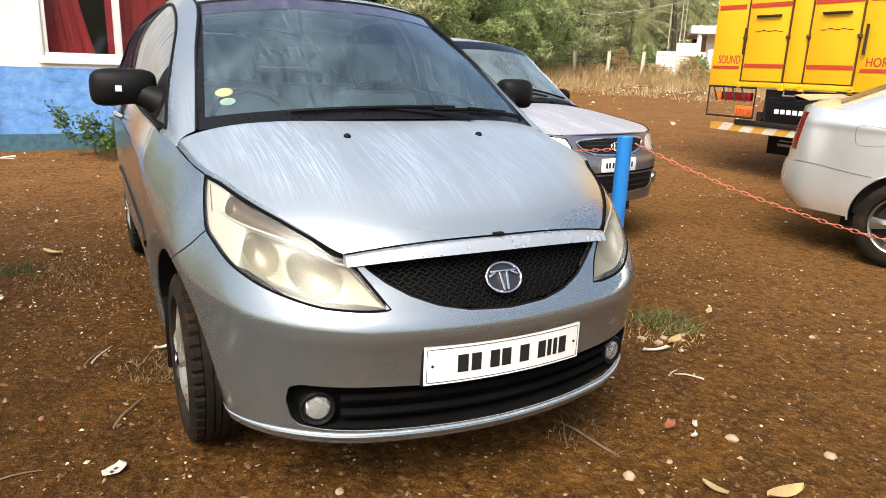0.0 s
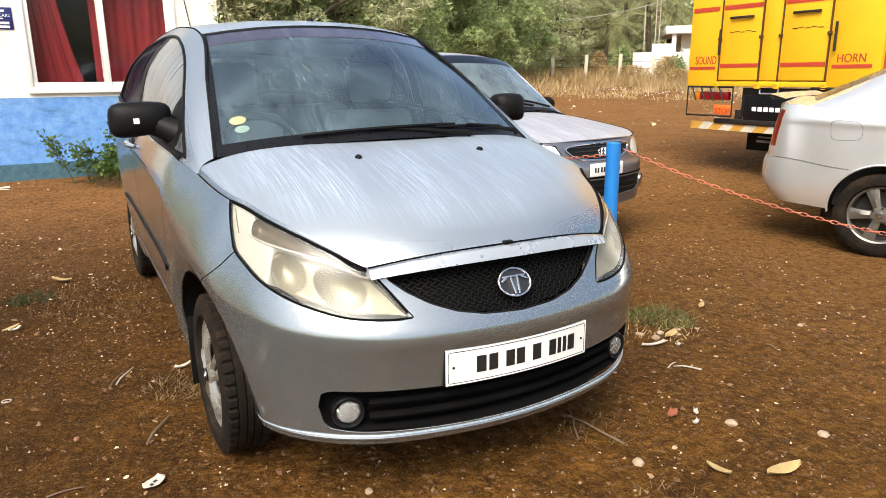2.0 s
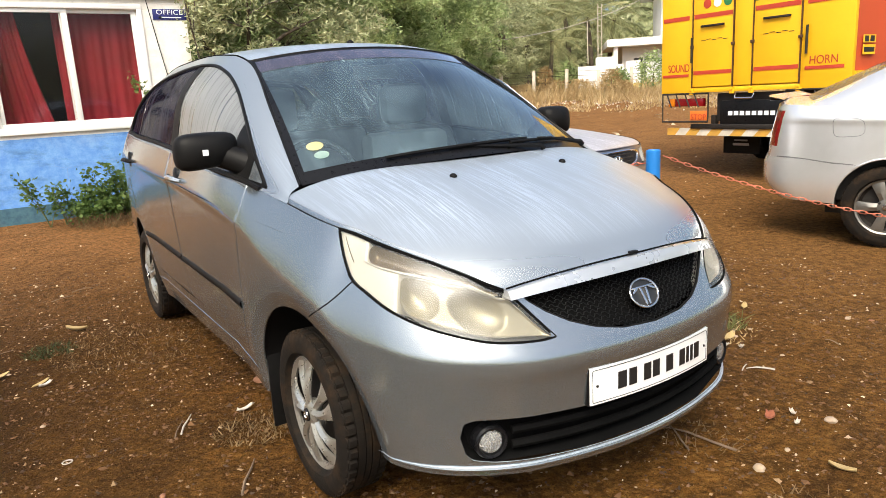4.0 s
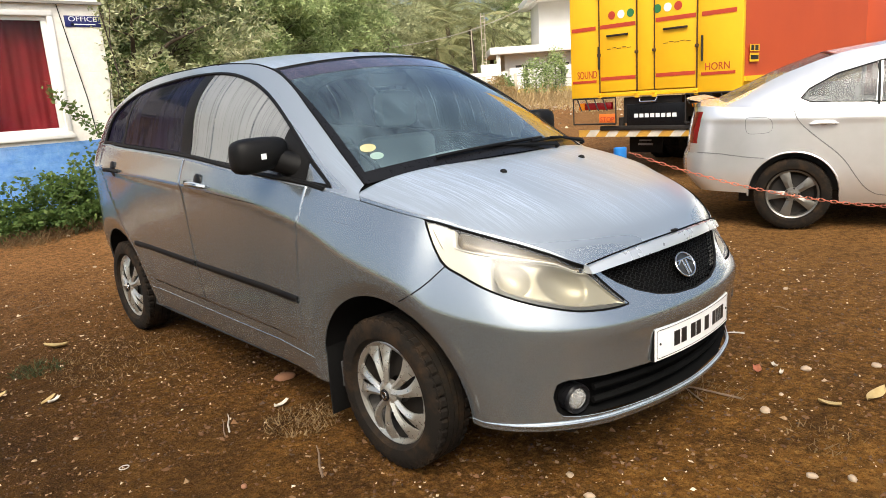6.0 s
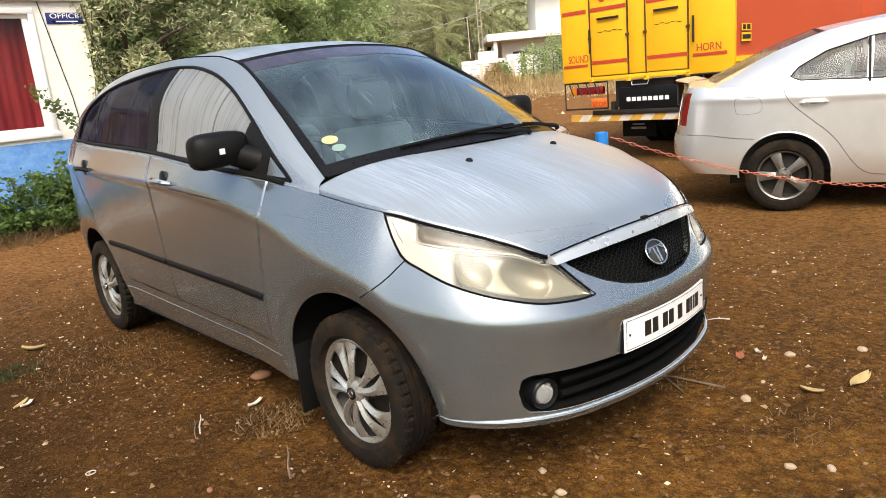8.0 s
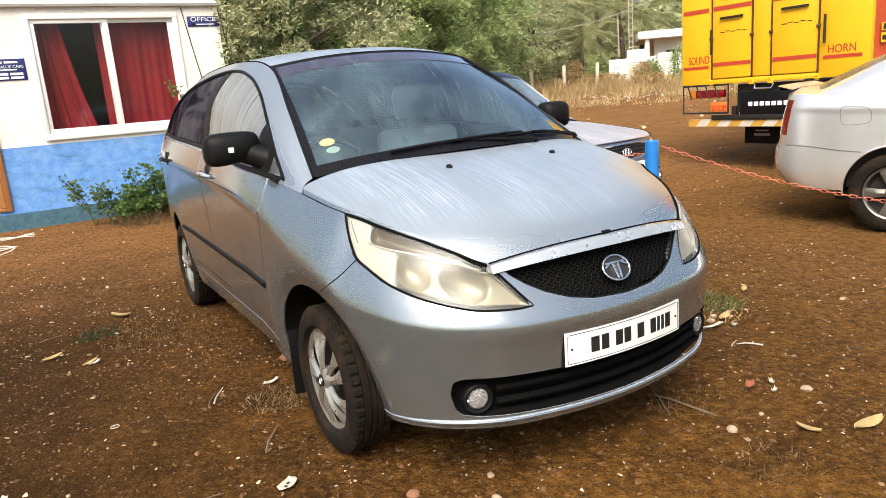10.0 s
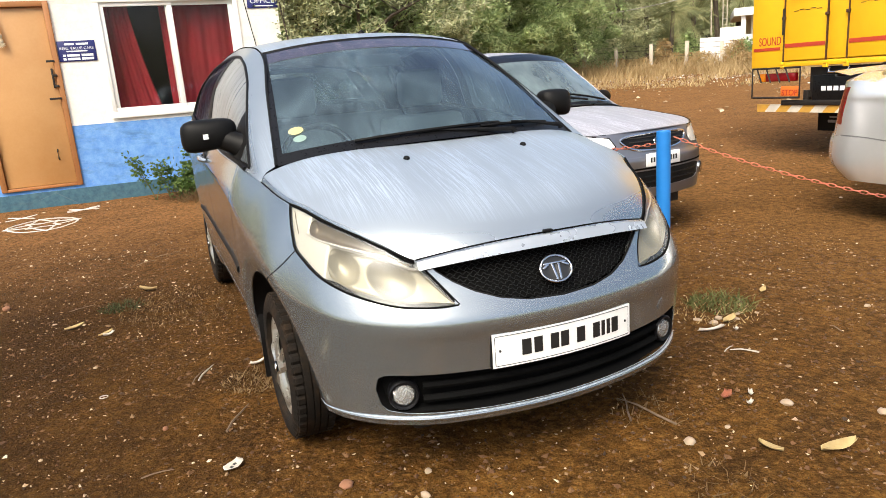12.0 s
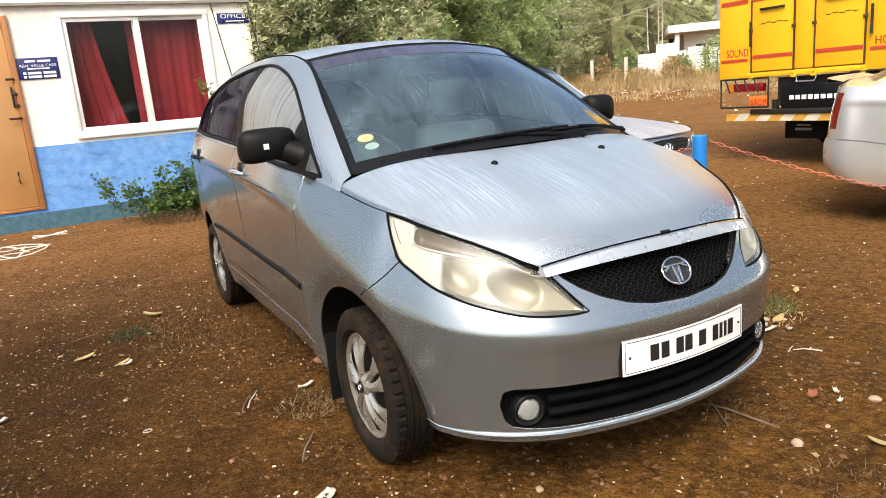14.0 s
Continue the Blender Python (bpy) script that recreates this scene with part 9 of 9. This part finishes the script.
tuft(1.56, 0.17, 0.17, 0.055, 520, 1, LEAF_TUFT, "low green weed tuft in the yard")
for x, y, r, k in ((1.40, 0.02, 0.020, 1), (1.47, -0.03, 0.014, 2), (1.33, -0.02, 0.024, 3), (1.53, 0.02, 0.016, 4), (1.30, 0.06, 0.018, 5), (1.62, -0.02, 0.012, 6)):
    stone(x, y, r, 400 + k, STONE, "pale stone among litter beside the weeds", 0.5)
tuft(1.46, 0.10, 0.22, 0.03, 260, 2, DRY, "dry straw tuft among the weeds")
tuft(-1.37, 2.24, 0.14, 0.035, 320, 3, LEAF_DULL, "low dark green weed tuft on the earth")
tuft(-0.78, 0.58, 0.16, 0.03, 500, 4, DRY_DARK, "trampled dry straw beside the wheel")
tuft(-0.99, 2.02, 0.40, 0.025, 900, 5, DRY_DARK, "drift of dry leaf straw beside the car")
tuft(0.46, -0.58, 0.14, 0.03, 110, 6, DRY_DARK, "few dry roots in front of the bumper")
tuft(0.35, -1.05, 0.12, 0.03, 80, 7, DRY_DARK, "small withered weed on the earth")
tuft(-0.45, 6.22, 0.42, 0.16, 900, 11, DRY_DARK, "brown dead stalks among the weeds by the wall")
tuft(0.45, 6.18, 0.5, 0.20, 600, 12, DRY_DARK, "brown dead stalks among the weeds by the wall")
gw = plain("green_string", (0.05, 0.30, 0.10), (0.08, 0.38, 0.14), 0.5)
gb = bmesh.new()
for pts in (((-0.456, -0.692), (-0.523, -0.685), (-0.56, -0.717), (-0.602, -0.733), (-0.66, -0.735)), ((-0.629, -0.671), (-0.605, -0.766), (-0.63, -0.844), (-0.678, -0.894))):
    tube_into(gb, [(x, y, ground_height(x, y) + 0.006 + 0.006 * (i % 2)) for i, (x, y) in enumerate(pts)], 0.0015, 5)
gs = part("green_string", gb, gw, None)
tagged(gs, "loop of thin green string on the earth", "string")


# loose grit and leaf crumbs scattered over the yard
def grit(name, n, size, material, seed, area, label, flat=0.6, clusters=()):
    rng = np.random.default_rng(seed)
    base = np.array([(1, 0, 0), (0, 1, 0), (-1, 0, 0), (0, -1, 0), (0, 0, flat), (0, 0, -flat)], float)
    tri = [(0, 1, 4), (1, 2, 4), (2, 3, 4), (3, 0, 4), (1, 0, 5), (2, 1, 5), (3, 2, 5), (0, 3, 5)]
    xy = rng.uniform((area[0], area[2]), (area[1], area[3]), (n, 2))
    # thinner with distance, thicker in drifts
    keep = np.array([noise.noise(Vector((p[0] * 1.1, p[1] * 1.1, seed))) + rng.uniform(-0.5, 0.7) > 0 for p in xy])
    xy = xy[keep]
    verts, faces = [], []
    for x, y in xy:
        s = size * min(rng.lognormal(0, 0.4), 1.7)
        a = rng.uniform(0, 6.28)
        c, sn = math.cos(a), math.sin(a)
        sc = rng.uniform(0.6, 1.3, 3)
        b = (base + rng.normal(size=(6, 3)) * 0.28) * s * sc * rng.uniform(0.75, 1.2, (6, 1))
        o = len(verts)
        z = ground_height(x, y) + s * flat * 0.35
        verts += [(x + v[0] * c - v[1] * sn, y + v[0] * sn + v[1] * c, z + v[2]) for v in b]
        faces += [(o + i, o + j, o + k) for i, j, k in tri]
    ob = new(name, mesh_of(name, verts, faces, material, smooth=False))
    return tagged(ob, label, "gravel", kind="stuff")


def grit_mat(name, c1, c2, c3):
    n = Nodes(name)
    geo = n.add("ShaderNodeNewGeometry")
    n.set(Base_Color=n.ramp(geo.outputs["Random Per Island"], (0.0, c1), (0.6, c2), (1.0, c3)), Roughness=0.9)
    return n.m


CLOD = grit_mat("earth_clod", (0.065, 0.028, 0.0095), (0.10, 0.045, 0.0155), (0.15, 0.075, 0.028))
GRIT_P = grit_mat("pale_grit", (0.16, 0.095, 0.045), (0.28, 0.18, 0.095), (0.60, 0.49, 0.35))
GRIT_D = grit_mat("dark_crumbs", (0.030, 0.016, 0.008), (0.075, 0.038, 0.017), (0.16, 0.085, 0.04))
grit("gravel", 8500, 0.0042, GRIT_P, 1, (-3.2, 3.2, -1.9, 4.5), "loose pale grit on the earth")
grit("gravel", 2600, 0.0064, GRIT_P, 6, (-3.2, 3.2, -1.9, 4.5), "scattered pale chips on the earth")
grit("gravel", 2600, 0.0085, GRIT_P, 2, (-4.0, 9.0, 1.0, 12.0), "scattered pale pebbles across the yard")
grit("soil_clods", 14000, 0.0068, CLOD, 8, (-3.0, 3.0, -1.9, 4.0), "loose clods of reddish earth", 0.6)
grit("soil_crumbs", 16000, 0.0052, GRIT_D, 3, (-3.0, 3.0, -1.9, 4.0), "dark crumbs of soil and dead leaf", 0.5)
grit("pebbles", 900, 0.035, GRIT_P, 4, (3.0, 26.0, 8.0, 30.0), "pale rubble and litter before the grass", 0.5)


def rubble():
    """Pale rubble, husks and litter strewn along the near edge of the dry grass."""
    rng = np.random.default_rng(12)
    n = 3000
    u = rng.uniform(-14, 18, n)
    dd = -9.0 + rng.normal(size=n) * 3.0 + 1.2 * np.sin(u * 0.8)
    x, y = PX + FD.x * u + 0.653 * dd, PY + FD.y * u + 0.757 * dd
    c = np.stack([x, y, np.array([ground_height(a, b) for a, b in zip(x, y)]) + 0.03], 1)
    v, q = leaf_quads(rng, c, 0.10, 0.30, 0.0)
    v[:, 2] = np.maximum(v[:, 2], np.repeat(c[:, 2] - 0.03, 4))
    ob = new("rubble", mesh_np("rubble", v, q, grit_mat("pale_litter", (0.26, 0.18, 0.11), (0.42, 0.33, 0.23), (0.74, 0.68, 0.60))))
    tagged(ob, "pale husks and litter strewn before the dry grass", "litter", kind="stuff")


rubble()


def leaf_bits():
    """Tan crumbs of dead leaf trodden flat over the yard."""
    rng = np.random.default_rng(31)
    n = 7000
    xy = rng.uniform((-3.2, -1.9), (3.0, 4.0), (n, 2))
    keep = np.array([noise.noise(Vector((p[0] * 0.9, p[1] * 0.9, 4.4))) + rng.uniform(-0.6, 0.5) > 0 for p in xy])
    xy = xy[keep]
    c = np.array([(x, y, ground_height(x, y) + 0.004) for x, y in xy])
    a = rng.uniform(0, 6.28, len(c))
    l = np.minimum(rng.lognormal(-5.35, 0.4, len(c)), 0.010)
    d = np.stack([np.cos(a), np.sin(a), rng.normal(size=len(c)) * 0.15], 1) * l[:, None]
    o = np.stack([-np.sin(a), np.cos(a), rng.normal(size=len(c)) * 0.15], 1) * l[:, None] * rng.uniform(0.12, 0.35, (len(c), 1))
    v = np.stack([c - d, c + o, c + d, c - o], 1).reshape(-1, 3)
    ob = new("leaf_crumbs", mesh_np("leaf_crumbs", v, np.arange(len(c) * 4).reshape(-1, 4), grit_mat("leaf_crumb", (0.07, 0.035, 0.016), (0.14, 0.075, 0.032), (0.30, 0.19, 0.085))))
    tagged(ob, "tan crumbs of dead leaf on the earth", "leaf litter", kind="stuff")


leaf_bits()
